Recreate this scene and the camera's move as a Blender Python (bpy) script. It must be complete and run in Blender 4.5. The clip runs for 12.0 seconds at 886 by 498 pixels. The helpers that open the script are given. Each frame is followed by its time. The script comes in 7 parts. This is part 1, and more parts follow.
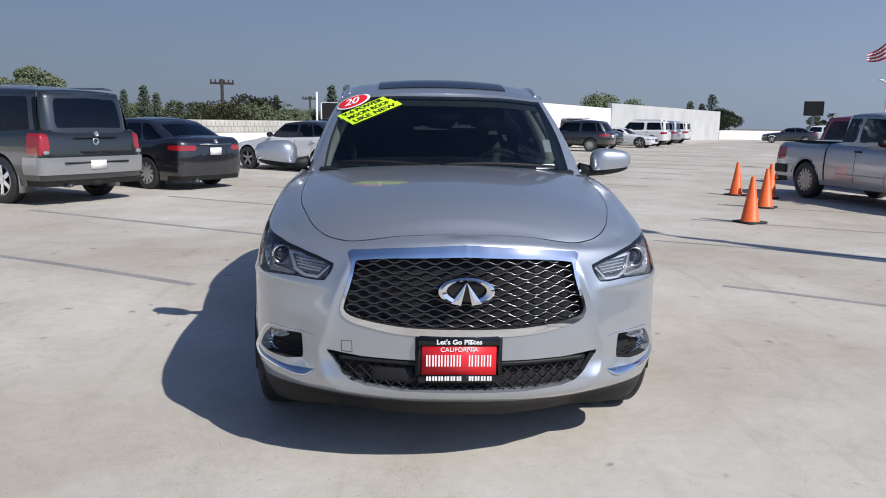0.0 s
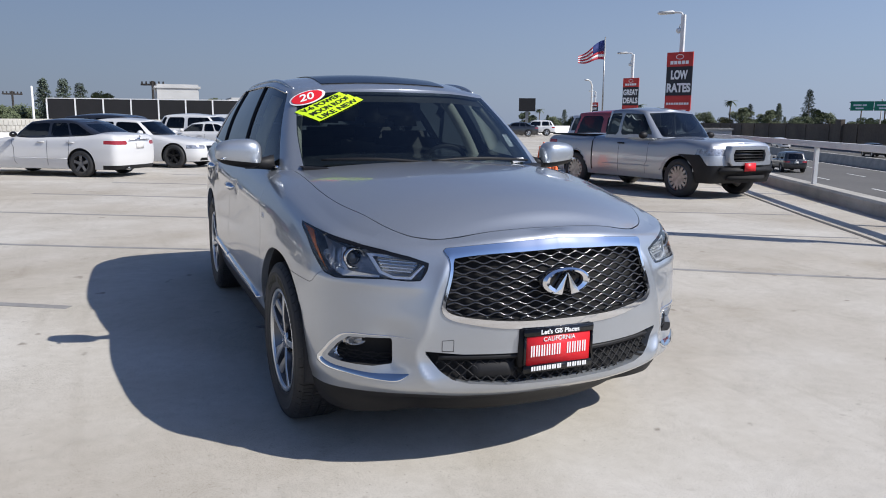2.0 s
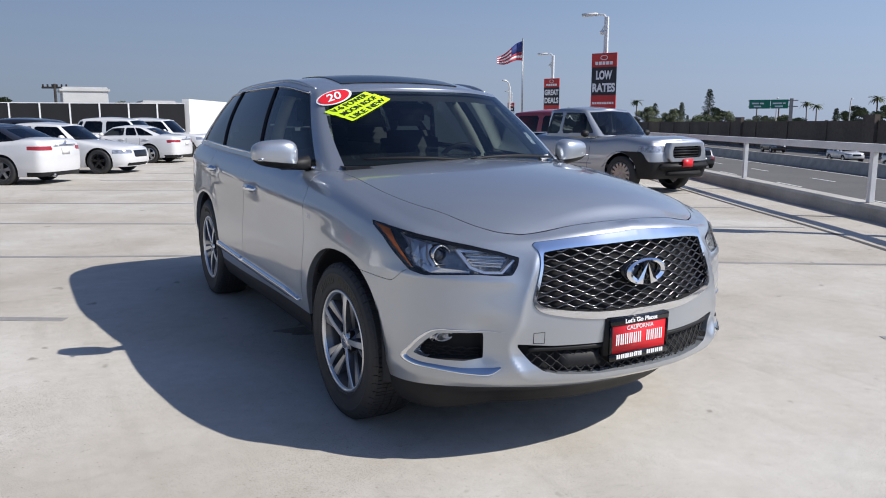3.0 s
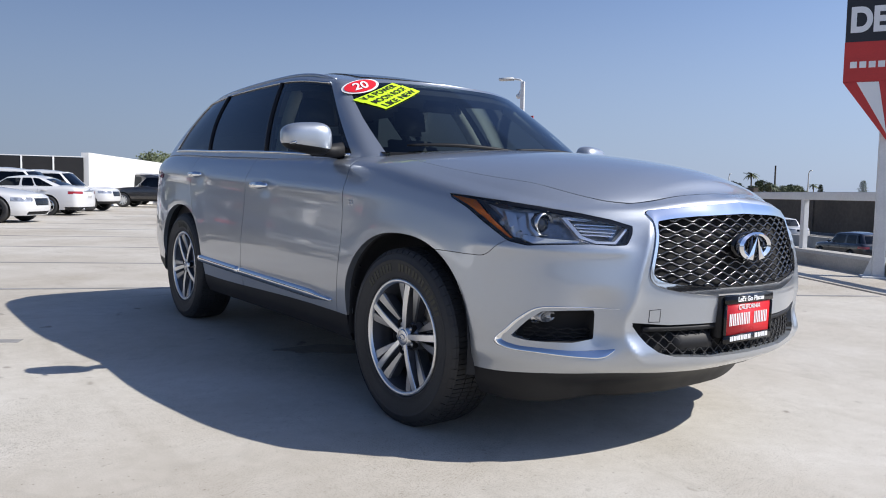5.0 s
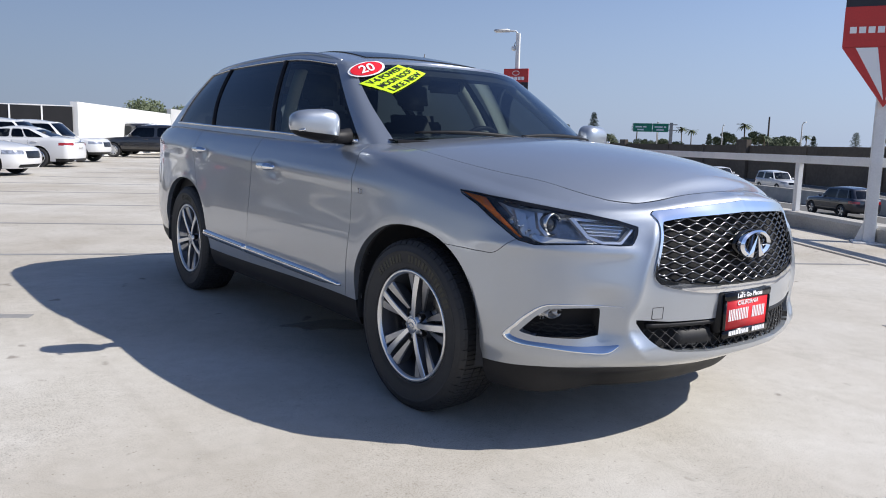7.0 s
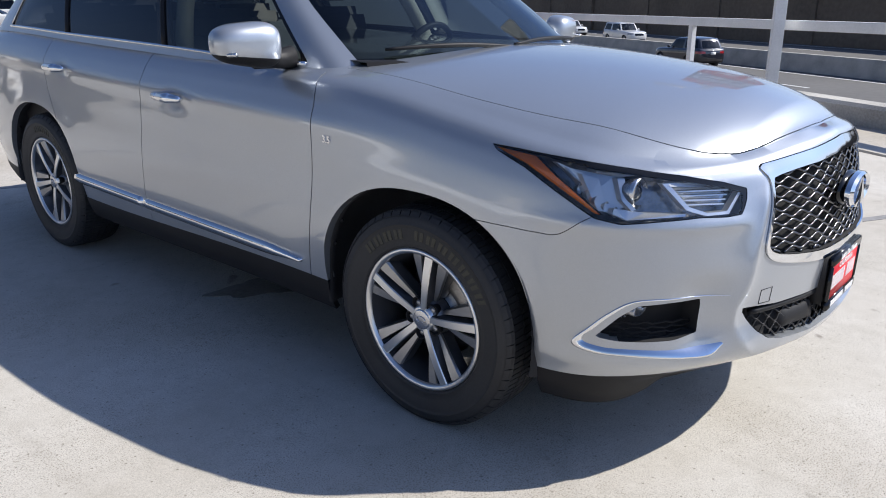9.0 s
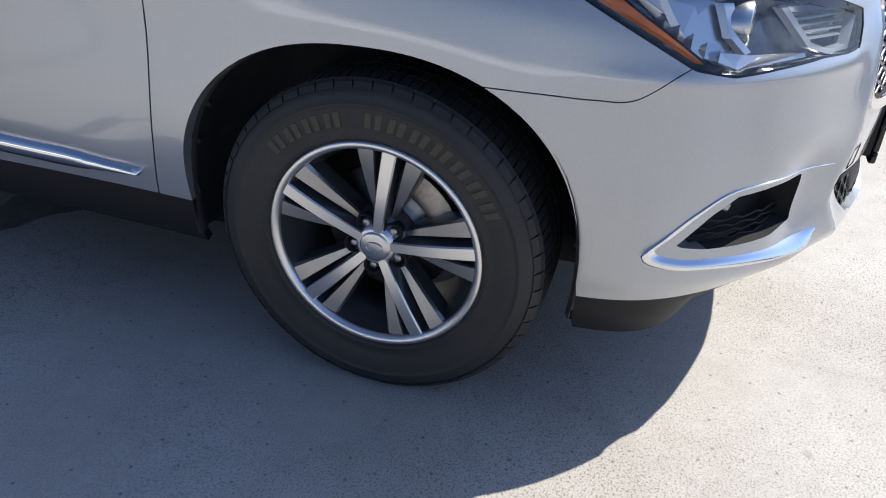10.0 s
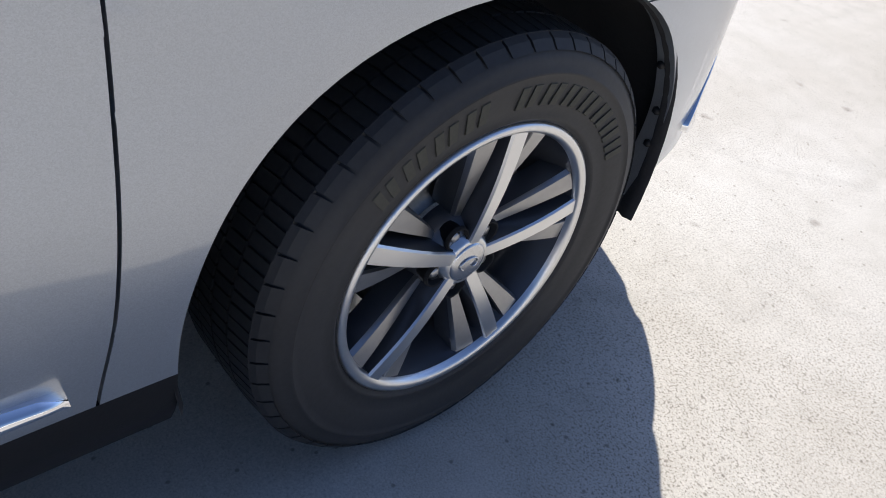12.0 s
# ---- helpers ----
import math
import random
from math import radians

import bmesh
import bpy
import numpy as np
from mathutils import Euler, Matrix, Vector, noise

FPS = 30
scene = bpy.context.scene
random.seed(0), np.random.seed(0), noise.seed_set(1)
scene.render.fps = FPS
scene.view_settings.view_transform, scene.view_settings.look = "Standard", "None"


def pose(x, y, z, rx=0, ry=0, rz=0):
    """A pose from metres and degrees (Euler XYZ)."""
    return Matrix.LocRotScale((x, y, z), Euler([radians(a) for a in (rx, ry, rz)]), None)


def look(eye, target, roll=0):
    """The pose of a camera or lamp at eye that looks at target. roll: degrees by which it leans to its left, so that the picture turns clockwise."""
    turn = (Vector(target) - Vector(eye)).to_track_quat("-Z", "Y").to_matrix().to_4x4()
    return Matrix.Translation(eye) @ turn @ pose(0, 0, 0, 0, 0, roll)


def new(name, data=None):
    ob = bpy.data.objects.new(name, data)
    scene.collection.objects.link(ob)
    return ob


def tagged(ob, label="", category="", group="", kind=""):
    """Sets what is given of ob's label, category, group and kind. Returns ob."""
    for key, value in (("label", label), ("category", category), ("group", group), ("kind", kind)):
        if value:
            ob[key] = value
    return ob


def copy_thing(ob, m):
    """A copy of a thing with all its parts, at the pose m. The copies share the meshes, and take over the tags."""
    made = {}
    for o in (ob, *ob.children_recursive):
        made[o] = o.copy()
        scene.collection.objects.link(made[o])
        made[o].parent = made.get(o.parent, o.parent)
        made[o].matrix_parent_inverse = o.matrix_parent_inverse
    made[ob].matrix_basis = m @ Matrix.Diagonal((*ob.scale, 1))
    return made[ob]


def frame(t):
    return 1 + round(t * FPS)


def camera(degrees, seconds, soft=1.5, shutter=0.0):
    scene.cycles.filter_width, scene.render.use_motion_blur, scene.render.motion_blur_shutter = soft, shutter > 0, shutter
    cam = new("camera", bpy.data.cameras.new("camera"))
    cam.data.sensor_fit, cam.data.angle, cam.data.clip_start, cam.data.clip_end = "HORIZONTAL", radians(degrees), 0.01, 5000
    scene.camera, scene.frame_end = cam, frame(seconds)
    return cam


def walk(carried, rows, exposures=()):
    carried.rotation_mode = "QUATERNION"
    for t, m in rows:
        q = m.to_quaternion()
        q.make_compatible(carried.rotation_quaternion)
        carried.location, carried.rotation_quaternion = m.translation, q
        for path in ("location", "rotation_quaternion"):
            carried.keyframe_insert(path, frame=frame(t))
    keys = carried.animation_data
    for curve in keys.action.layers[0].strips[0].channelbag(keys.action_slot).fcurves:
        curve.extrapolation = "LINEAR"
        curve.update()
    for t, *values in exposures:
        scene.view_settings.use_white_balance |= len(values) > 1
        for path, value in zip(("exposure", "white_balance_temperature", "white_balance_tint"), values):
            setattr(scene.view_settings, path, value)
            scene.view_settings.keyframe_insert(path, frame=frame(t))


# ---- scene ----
cam = camera(60.7, 12.0, soft=1.0)
PATH = [
    (0, (-0.181, -3.943, 1.478), (-0.109, -1.972, 1.146), 0.9),
    (0.5, (-0.555, -3.918, 1.467), (-0.304, -1.96, 1.149), 1.2),
    (1, (-0.904, -3.845, 1.471), (-0.49, -1.916, 1.143), 0.6),
    (1.5, (-1.273, -3.775, 1.47), (-0.676, -1.895, 1.141), 0.5),
    (2, (-1.58, -3.655, 1.458), (-0.84, -1.827, 1.125), 0.5),
    (2.5, (-1.891, -3.518, 1.457), (-1.04, -1.734, 1.157), 0.8),
    (2.8, (-2.093, -3.445, 1.45), (-1.169, -1.699, 1.14), 0.7),
    (3, (-2.233, -3.399, 1.44), (-1.294, -1.664, 1.111), -0.1),
    (3.2, (-2.34, -3.327, 1.428), (-1.377, -1.608, 1.084), 0.4),
    (4.8, (-2.725, -2.741, 1.048), (-1.55, -1.131, 0.889), 0.7),
    (5, (-2.729, -2.725, 1.009), (-1.554, -1.114, 0.861), 1.0),
    (5.5, (-2.74, -2.72, 1.012), (-1.554, -1.114, 0.888), 0.9),
    (6, (-2.741, -2.735, 1.004), (-1.559, -1.124, 0.904), 0.7),
    (6.5, (-2.772, -2.737, 1.063), (-1.59, -1.13, 0.909), 1.1),
    (7, (-2.83, -2.729, 1.203), (-1.643, -1.144, 0.921), 1.4),
    (7.2, (-2.859, -2.719, 1.272), (-1.67, -1.153, 0.905), 1.2),
    (8.8, (-2.723, -1.819, 1.426), (-1.358, -0.464, 0.876), -0.2),
    (9, (-2.665, -1.639, 1.419), (-1.253, -0.369, 0.792), -0.6),
    (9.5, (-2.452, -1.158, 1.325), (-0.953, -0.085, 0.55), 1.7),
    (10, (-2.262, -0.652, 1.225), (-0.643, -0.038, 0.224), 0.9),
    (10.5, (-1.997, -0.228, 1.144), (-0.365, -0.193, -0.011), 3.2),
    (11, (-1.829, 0.124, 1.119), (-0.304, -0.268, -0.115), 5.7),
    (11.5, (-1.693, 0.417, 1.124), (-0.358, -0.326, -0.165), 10.1),
    (12, (-1.565, 0.689, 1.157), (-0.473, -0.397, -0.119), 11.1),
]
EXPOSURES = [(0, -0.25), (2.5, -0.14), (5.5, 0.0), (7, 0.02), (9.0, 0.1), (9.5, 0.18), (10.5, 0.36), (11.5, 0.38), (12, 0.33)]
walk(cam, [(t, look(eye, target, roll)) for t, eye, target, roll in PATH], EXPOSURES)

# ---- light ----
SUN = Vector((0.78, -0.755, 0.98)).normalized()
world = bpy.data.worlds.new("sky")
scene.world = world
world.use_nodes = True
wn = world.node_tree.nodes
sky = wn.new("ShaderNodeTexSky")
sky.sky_type = "NISHITA"
sky.sun_disc = False
sky.sun_elevation = math.asin(SUN.z)
sky.sun_rotation = math.atan2(SUN.x, SUN.y)
sky.air_density, sky.dust_density, sky.ozone_density = 1.0, 0.7, 4.5
wn["Background"].inputs["Strength"].default_value = 0.1
soft_sky, haze = wn.new("ShaderNodeHueSaturation"), wn.new("ShaderNodeMix")
soft_sky.inputs["Saturation"].default_value = 0.95
haze.data_type, haze.blend_type = "RGBA", "MULTIPLY"
haze.inputs[0].default_value, haze.inputs[7].default_value = 1.0, (0.92, 0.98, 1.16, 1)
world.node_tree.links.new(sky.outputs[0], soft_sky.inputs["Color"])
world.node_tree.links.new(soft_sky.outputs["Color"], haze.inputs[6])
# the hazy sky brightens smoothly from the far side towards the sun's side
where, along, gain, glow = (wn.new("ShaderNode" + k) for k in ("TexCoord", "VectorMath", "MapRange", "Mix"))
along.operation = "DOT_PRODUCT"
along.inputs[1].default_value = Vector((SUN.x, SUN.y, 0)).normalized()
gain.inputs["From Min"].default_value, gain.inputs["From Max"].default_value = -1.0, 1.0
gain.inputs["To Min"].default_value, gain.inputs["To Max"].default_value = 0.62, 1.5
glow.data_type, glow.blend_type = "RGBA", "MULTIPLY"
glow.inputs[0].default_value = 1.0
world.node_tree.links.new(where.outputs["Generated"], along.inputs[0])
world.node_tree.links.new(along.outputs["Value"], gain.inputs["Value"])
# pale smog towards the horizon
split, low_air, smog = (wn.new("ShaderNode" + k) for k in ("SeparateXYZ", "MapRange", "Mix"))
low_air.interpolation_type = "SMOOTHSTEP"
low_air.inputs["From Min"].default_value, low_air.inputs["From Max"].default_value = 0.0, 0.38
low_air.inputs["To Min"].default_value, low_air.inputs["To Max"].default_value = 0.8, 0.0
smog.data_type = "RGBA"
smog.inputs[7].default_value = (3.55, 4.35, 6.0, 1)
world.node_tree.links.new(where.outputs["Generated"], split.inputs[0])
world.node_tree.links.new(split.outputs["Z"], low_air.inputs["Value"])
world.node_tree.links.new(low_air.outputs[0], smog.inputs[0])
world.node_tree.links.new(haze.outputs[2], smog.inputs[6])
world.node_tree.links.new(smog.outputs[2], glow.inputs[6])
world.node_tree.links.new(gain.outputs[0], glow.inputs[7])
world.node_tree.links.new(glow.outputs[2], wn["Background"].inputs["Color"])
sun = new("sun", bpy.data.lights.new("sun", "SUN"))
sun.data.energy, sun.data.angle, sun.data.color = 5.7, radians(0.53), (1.0, 0.96, 0.9)
sun.matrix_world = look(SUN * 50, (0, 0, 0))


# ---- materials ----
def mat(name, colour, rough=0.5, metal=0.0, **more):
    m = bpy.data.materials.new(name)
    m.use_nodes = True
    b = m.node_tree.nodes["Principled BSDF"]
    b.inputs["Base Color"].default_value = (*colour, 1)
    b.inputs["Roughness"].default_value, b.inputs["Metallic"].default_value = rough, metal
    for key, value in more.items():
        b.inputs[key.replace("_", " ")].default_value = value
    return m


def mottle(m, amount=0.25, scale=3.0, fine=60.0, bump=0.0, depth=0.01, rough=0.0, tint=None):
    """Two scales of variation over a plain material: broad stains and fine grain, with relief."""
    t = m.node_tree
    b = t.nodes["Principled BSDF"]
    base = tuple(b.inputs["Base Color"].default_value)[:3]
    tc = t.nodes.new("ShaderNodeTexCoord")
    broad, grain = t.nodes.new("ShaderNodeTexNoise"), t.nodes.new("ShaderNodeTexNoise")
    broad.inputs["Scale"].default_value, broad.inputs["Detail"].default_value = scale, 6
    grain.inputs["Scale"].default_value, grain.inputs["Detail"].default_value = fine, 3
    for n in (broad, grain):
        t.links.new(tc.outputs["Object"], n.inputs["Vector"])
    mix = t.nodes.new("ShaderNodeMix")
    mix.data_type = "FLOAT"
    mix.inputs[0].default_value = 0.4
    t.links.new(broad.outputs["Fac"], mix.inputs[2])
    t.links.new(grain.outputs["Fac"], mix.inputs[3])
    ramp = t.nodes.new("ShaderNodeValToRGB")
    dark = tint or tuple(c * (1 - amount) for c in base)
    ramp.color_ramp.elements[0].position, ramp.color_ramp.elements[1].position = 0.32, 0.66
    ramp.color_ramp.elements[0].color = (*dark, 1)
    ramp.color_ramp.elements[1].color = (*[min(1, c * (1 + amount * 0.5)) for c in base], 1)
    t.links.new(mix.outputs[0], ramp.inputs["Fac"])
    t.links.new(ramp.outputs["Color"], b.inputs["Base Color"])
    if bump:
        bn = t.nodes.new("ShaderNodeBump")
        bn.inputs["Strength"].default_value, bn.inputs["Distance"].default_value = bump, depth
        t.links.new(grain.outputs["Fac"], bn.inputs["Height"])
        t.links.new(bn.outputs["Normal"], b.inputs["Normal"])
    if rough:
        rm = t.nodes.new("ShaderNodeMapRange")
        r0 = b.inputs["Roughness"].default_value
        rm.inputs["To Min"].default_value, rm.inputs["To Max"].default_value = r0 - rough, r0 + rough
        t.links.new(broad.outputs["Fac"], rm.inputs["Value"])
        t.links.new(rm.outputs[0], b.inputs["Roughness"])
    return m


def paint(name, colour, metal=0.0, rough=0.35, coat=1.0, flake=0.0):
    m = mat(name, colour, rough, metal, Coat_Weight=coat, Coat_Roughness=0.03, Coat_IOR=1.75)
    t = m.node_tree
    b = t.nodes["Principled BSDF"]
    tc, dust = t.nodes.new("ShaderNodeTexCoord"), t.nodes.new("ShaderNodeTexNoise")
    dust.inputs["Scale"].default_value, dust.inputs["Detail"].default_value = 2.5, 5
    t.links.new(tc.outputs["Object"], dust.inputs["Vector"])
    rm = t.nodes.new("ShaderNodeMapRange")
    rm.inputs["To Min"].default_value, rm.inputs["To Max"].default_value = 0.015, 0.09
    t.links.new(dust.outputs["Fac"], rm.inputs["Value"])
    t.links.new(rm.outputs[0], b.inputs["Coat Roughness"])
    if flake:
        v = t.nodes.new("ShaderNodeTexVoronoi")
        v.inputs["Scale"].default_value = 900
        t.links.new(tc.outputs["Object"], v.inputs["Vector"])
        mixc = t.nodes.new("ShaderNodeMix")
        mixc.data_type = "RGBA"
        mixc.inputs[6].default_value = (*[c * (1 - flake) for c in colour], 1)
        mixc.inputs[7].default_value = (*[min(1, c * (1 + flake)) for c in colour], 1)
        t.links.new(v.outputs["Color"], mixc.inputs[0])
        t.links.new(mixc.outputs[2], b.inputs["Base Color"])
    return m


def pane_mat(name, tint, gloss=0.02):
    """Thin tinted glass: what lies behind shows darkened, the sky mirrors by Fresnel."""
    m = bpy.data.materials.new(name)
    m.use_nodes = True
    t = m.node_tree
    t.nodes.remove(t.nodes["Principled BSDF"])
    clear, shine, mix, fres = (t.nodes.new("ShaderNode" + k) for k in ("BsdfTransparent", "BsdfGlossy", "MixShader", "Fresnel"))
    clear.inputs["Color"].default_value = (*tint, 1)
    shine.inputs["Roughness"].default_value = gloss
    shine.inputs["Color"].default_value = (0.9, 0.95, 1, 1)
    fres.inputs["IOR"].default_value = 1.5
    t.links.new(fres.outputs[0], mix.inputs[0])
    t.links.new(clear.outputs[0], mix.inputs[1])
    t.links.new(shine.outputs[0], mix.inputs[2])
    t.links.new(mix.outputs[0], t.nodes["Material Output"].inputs["Surface"])
    return m


M_SILVER = paint("silver_paint", (0.42, 0.447, 0.482), 0.68, 0.37, 1.0, 0.1)
M_CHROME = mat("chrome", (0.82, 0.83, 0.85), 0.06, 1.0)
M_DULLCHROME = mat("satin_chrome", (0.6, 0.61, 0.63), 0.25, 1.0)
M_BLACK = mottle(mat("black_plastic", (0.012, 0.012, 0.0135), 0.55, Specular_IOR_Level=0.3), 0.3, 6, 200, 0.15, 0.001)
M_LINER = mottle(mat("arch_liner", (0.03, 0.03, 0.032), 0.75), 0.35, 9, 160, 0.3, 0.002)
M_GLOSSBLACK = mat("gloss_black", (0.008, 0.008, 0.009), 0.12)
M_DARK = mat("dark_cavity", (0.009, 0.009, 0.01), 0.9)
M_RUBBER = mottle(mat("tyre_rubber", (0.025, 0.0255, 0.027), 0.6), 0.35, 5, 120, 0.2, 0.001)
M_SIDEWALL = mottle(mat("tyre_lettering", (0.07, 0.067, 0.05), 0.8), 0.3, 9, 150)
M_RIM = mat("machined_alloy", (0.72, 0.73, 0.74), 0.3, 1.0)
M_RIMSIDE = mottle(mat("painted_alloy", (0.4, 0.4, 0.405), 0.36, 0.95), 0.1, 9, 90)
M_RIMDARK = paint("grey_alloy_paint", (0.10, 0.105, 0.12), 0.6, 0.35, 0.6)
M_STEEL = mottle(mat("brake_steel", (0.35, 0.34, 0.33), 0.4, 1.0), 0.4, 12, 90)
M_GLASS = pane_mat("windscreen_glass", (0.15, 0.195, 0.215))
M_TINT = pane_mat("privacy_glass", (0.05, 0.055, 0.06))
M_SIDEGLASS = pane_mat("side_glass", (0.36, 0.42, 0.42))
M_LENS = pane_mat("lamp_lens", (0.92, 0.93, 0.95), 0.01)
M_HEADGLASS = mottle(mat("clear_headlamp", (0.42, 0.43, 0.45), 0.12, 0.5, Coat_Weight=1.0), 0.7, 16, 40)
M_AMBER = mat("amber_reflector", (0.75, 0.2, 0.02), 0.25, Coat_Weight=1.0)
M_TAIL = mat("red_tail_lamp", (0.3, 0.01, 0.012), 0.12, Coat_Weight=1.0)
M_LAMPIN = mat("lamp_reflector", (0.88, 0.89, 0.9), 0.28, 0.85)
M_LAMPHOUSE = mottle(mat("lamp_housing", (0.32, 0.325, 0.335), 0.28, 0.75), 0.4, 26, 60, 0.3, 0.01)
M_BEIGE = mottle(mat("beige_trim", (0.52, 0.5, 0.42), 0.7), 0.15, 5, 80)
M_SEAT = mottle(mat("grey_leather", (0.09, 0.085, 0.08), 0.5), 0.3, 6, 120, 0.2, 0.002)
M_DASH = mottle(mat("dashboard", (0.02, 0.02, 0.022), 0.6), 0.3, 6, 120)
M_RED = mat("plate_red", (0.72, 0.02, 0.03), 0.4)
M_WHITEINK = mat("white_lettering", (0.85, 0.85, 0.85), 0.5)
M_LIME = mat("lime_sticker", (0.62, 0.9, 0.02), 0.5)
M_INK = mat("black_ink", (0.01, 0.01, 0.01), 0.6)
M_CONE = mottle(mat("cone_orange", (0.92, 0.15, 0.03), 0.5), 0.2, 6, 60)
M_WHITEPAINT = mottle(mat("white_wall_paint", (0.8, 0.79, 0.76), 0.7), 0.12, 0.6, 30)
M_GREYWALL = mottle(mat("grey_wall", (0.5, 0.5, 0.49), 0.8), 0.2, 0.5, 20)
M_BLOCK = mottle(mat("block_wall", (0.5, 0.48, 0.43), 0.85), 0.25, 1.5, 25, 0.3, 0.01)
M_POLE = mottle(mat("white_pole", (0.75, 0.75, 0.74), 0.45), 0.12, 3, 40)
M_KERB = mottle(mat("kerb_concrete", (0.45, 0.43, 0.39), 0.85), 0.35, 1.2, 40, 0.4, 0.01)
M_ROAD = mottle(mat("freeway_concrete", (0.125, 0.12, 0.112), 0.85), 0.25, 0.15, 4)
M_LINE = mat("road_line", (0.75, 0.75, 0.72), 0.7)
M_SOUND = mottle(mat("sound_wall", (0.16, 0.13, 0.1), 0.9), 0.35, 0.2, 3)
M_SCREEN = mottle(mat("dark_screen", (0.012, 0.012, 0.014), 0.8), 0.3, 0.8, 20)
M_GREEN = mat("sign_green", (0.01, 0.22, 0.13), 0.5)
M_BANNERRED = mottle(mat("banner_red", (0.55, 0.045, 0.04), 0.6), 0.15, 2, 60)
M_BANNERBLACK = mottle(mat("banner_black", (0.025, 0.027, 0.035), 0.6), 0.2, 2, 60)
M_POLEWOOD = mottle(mat("tarred_wood", (0.035, 0.03, 0.027), 0.9), 0.4, 4, 30)
M_SMOKED = pane_mat("smoked_glass", (0.13, 0.15, 0.15))
M_BARK = mottle(mat("bark", (0.12, 0.09, 0.065), 0.9), 0.4, 4, 30)
M_LEAF = mottle(mat("leaf_green", (0.105, 0.13, 0.065), 0.7), 0.4, 0.9, 8)
M_LEAFDARK = mottle(mat("conifer_green", (0.08, 0.105, 0.07), 0.7), 0.4, 0.9, 8)
M_LEAFDRY = mottle(mat("dry_leaf", (0.125, 0.125, 0.06), 0.7), 0.4, 0.9, 8)
M_EARTH = mottle(mat("ground_far", (0.2, 0.18, 0.15), 0.95), 0.4, 0.02, 0.6)
M_FLAGRED = mat("flag_red", (0.5, 0.03, 0.05), 0.7)
M_FLAGBLUE = mat("flag_blue", (0.03, 0.05, 0.2), 0.7)


# ---- mesh helpers ----
def thing(name, label, category, m=None, group="", kind=""):
    ob = new(name)
    ob.empty_display_size = 0.2
    if m is not None:
        ob.matrix_basis = m
    return tagged(ob, label, category, group, kind)


def part(name, bm, material, parent=None, label="", smooth=True):
    me = bpy.data.meshes.new(name)
    if smooth:
        for f in bm.faces:
            f.smooth = True
    bm.normal_update()
    bm.to_mesh(me)
    bm.free()
    for m in material if isinstance(material, (list, tuple)) else [material]:
        me.materials.append(m)
    ob = new(name, me)
    ob.parent = parent
    return tagged(ob, label)


def sharp(bm, degrees=35):
    for e in bm.edges:
        if len(e.link_faces) == 2 and e.calc_face_angle(0) > radians(degrees):
            e.smooth = False
    return bm


def box(bm, lo, hi, bevel=0.0, m=None):
    lo, hi = Vector(lo), Vector(hi)
    r = bmesh.ops.create_cube(bm, size=1, matrix=Matrix.Translation((lo + hi) / 2) @ Matrix.Diagonal((*(hi - lo), 1)))
    vs = r["verts"]
    if bevel:
        es = list({e for v in vs for e in v.link_edges})
        out = bmesh.ops.bevel(bm, geom=es, offset=bevel, segments=2, affect="EDGES", clamp_overlap=True)
        vs = list({v for f in out["faces"] for v in f.verts} | {v for v in vs if v.is_valid})
    if m is not None:
        bmesh.ops.transform(bm, matrix=m, verts=vs)
    return bm


def lathe(bm, profile, axis="x", n=48, centre=(0, 0, 0), close=False):
    """Turns (radius, along) pairs round an axis through centre."""
    rings = []
    c = Vector(centre)
    for i in range(n):
        a = 2 * math.pi * i / n
        ring = []
        for r, h in profile:
            p, q = r * math.cos(a), r * math.sin(a)
            v = Vector((h, p, q)) if axis == "x" else Vector((p, q, h)) if axis == "z" else Vector((q, h, p))
            ring.append(bm.verts.new(c + v))
        rings.append(ring)
    m = len(profile)
    for i in range(n):
        a, b = rings[i], rings[(i + 1) % n]
        for j in range(m if close else m - 1):
            k = (j + 1) % m
            bm.faces.new((a[j], a[k], b[k], b[j]))
    bmesh.ops.recalc_face_normals(bm, faces=bm.faces)
    return bm


def tube(bm, points, radius, n=8, caps=True):
    """A round bar along points; radius may be one number or one per point."""
    pts = [Vector(p) for p in points]
    rad = radius if isinstance(radius, (list, tuple)) else [radius] * len(pts)
    rings = []
    side = None
    for i, p in enumerate(pts):
        d = (pts[min(i + 1, len(pts) - 1)] - pts[max(i - 1, 0)]).normalized()
        if side is None:
            side = d.orthogonal().normalized()
        side = (side - d * side.dot(d)).normalized()
        up = d.cross(side)
        rings.append([bm.verts.new(p + (side * math.cos(2 * math.pi * k / n) + up * math.sin(2 * math.pi * k / n)) * rad[i]) for k in range(n)])
    for a, b in zip(rings, rings[1:]):
        for k in range(n):
            bm.faces.new((a[k], a[(k + 1) % n], b[(k + 1) % n], b[k]))
    if caps:
        bm.faces.new(rings[0][::-1])
        bm.faces.new(rings[-1])
    return bm


def prism(bm, outline, depth, m=None):
    """Extrudes a flat outline (x, z) from y = 0 to y = depth."""
    a = [bm.verts.new((x, 0, z)) for x, z in outline]
    b = [bm.verts.new((x, depth, z)) for x, z in outline]
    bm.faces.new(a)
    bm.faces.new(b[::-1])
    for i in range(len(a)):
        j = (i + 1) % len(a)
        bm.faces.new((a[j], a[i], b[i], b[j]))
    if m is not None:
        bmesh.ops.transform(bm, matrix=m, verts=a + b)
    bmesh.ops.recalc_face_normals(bm, faces=bm.faces)
    return bm


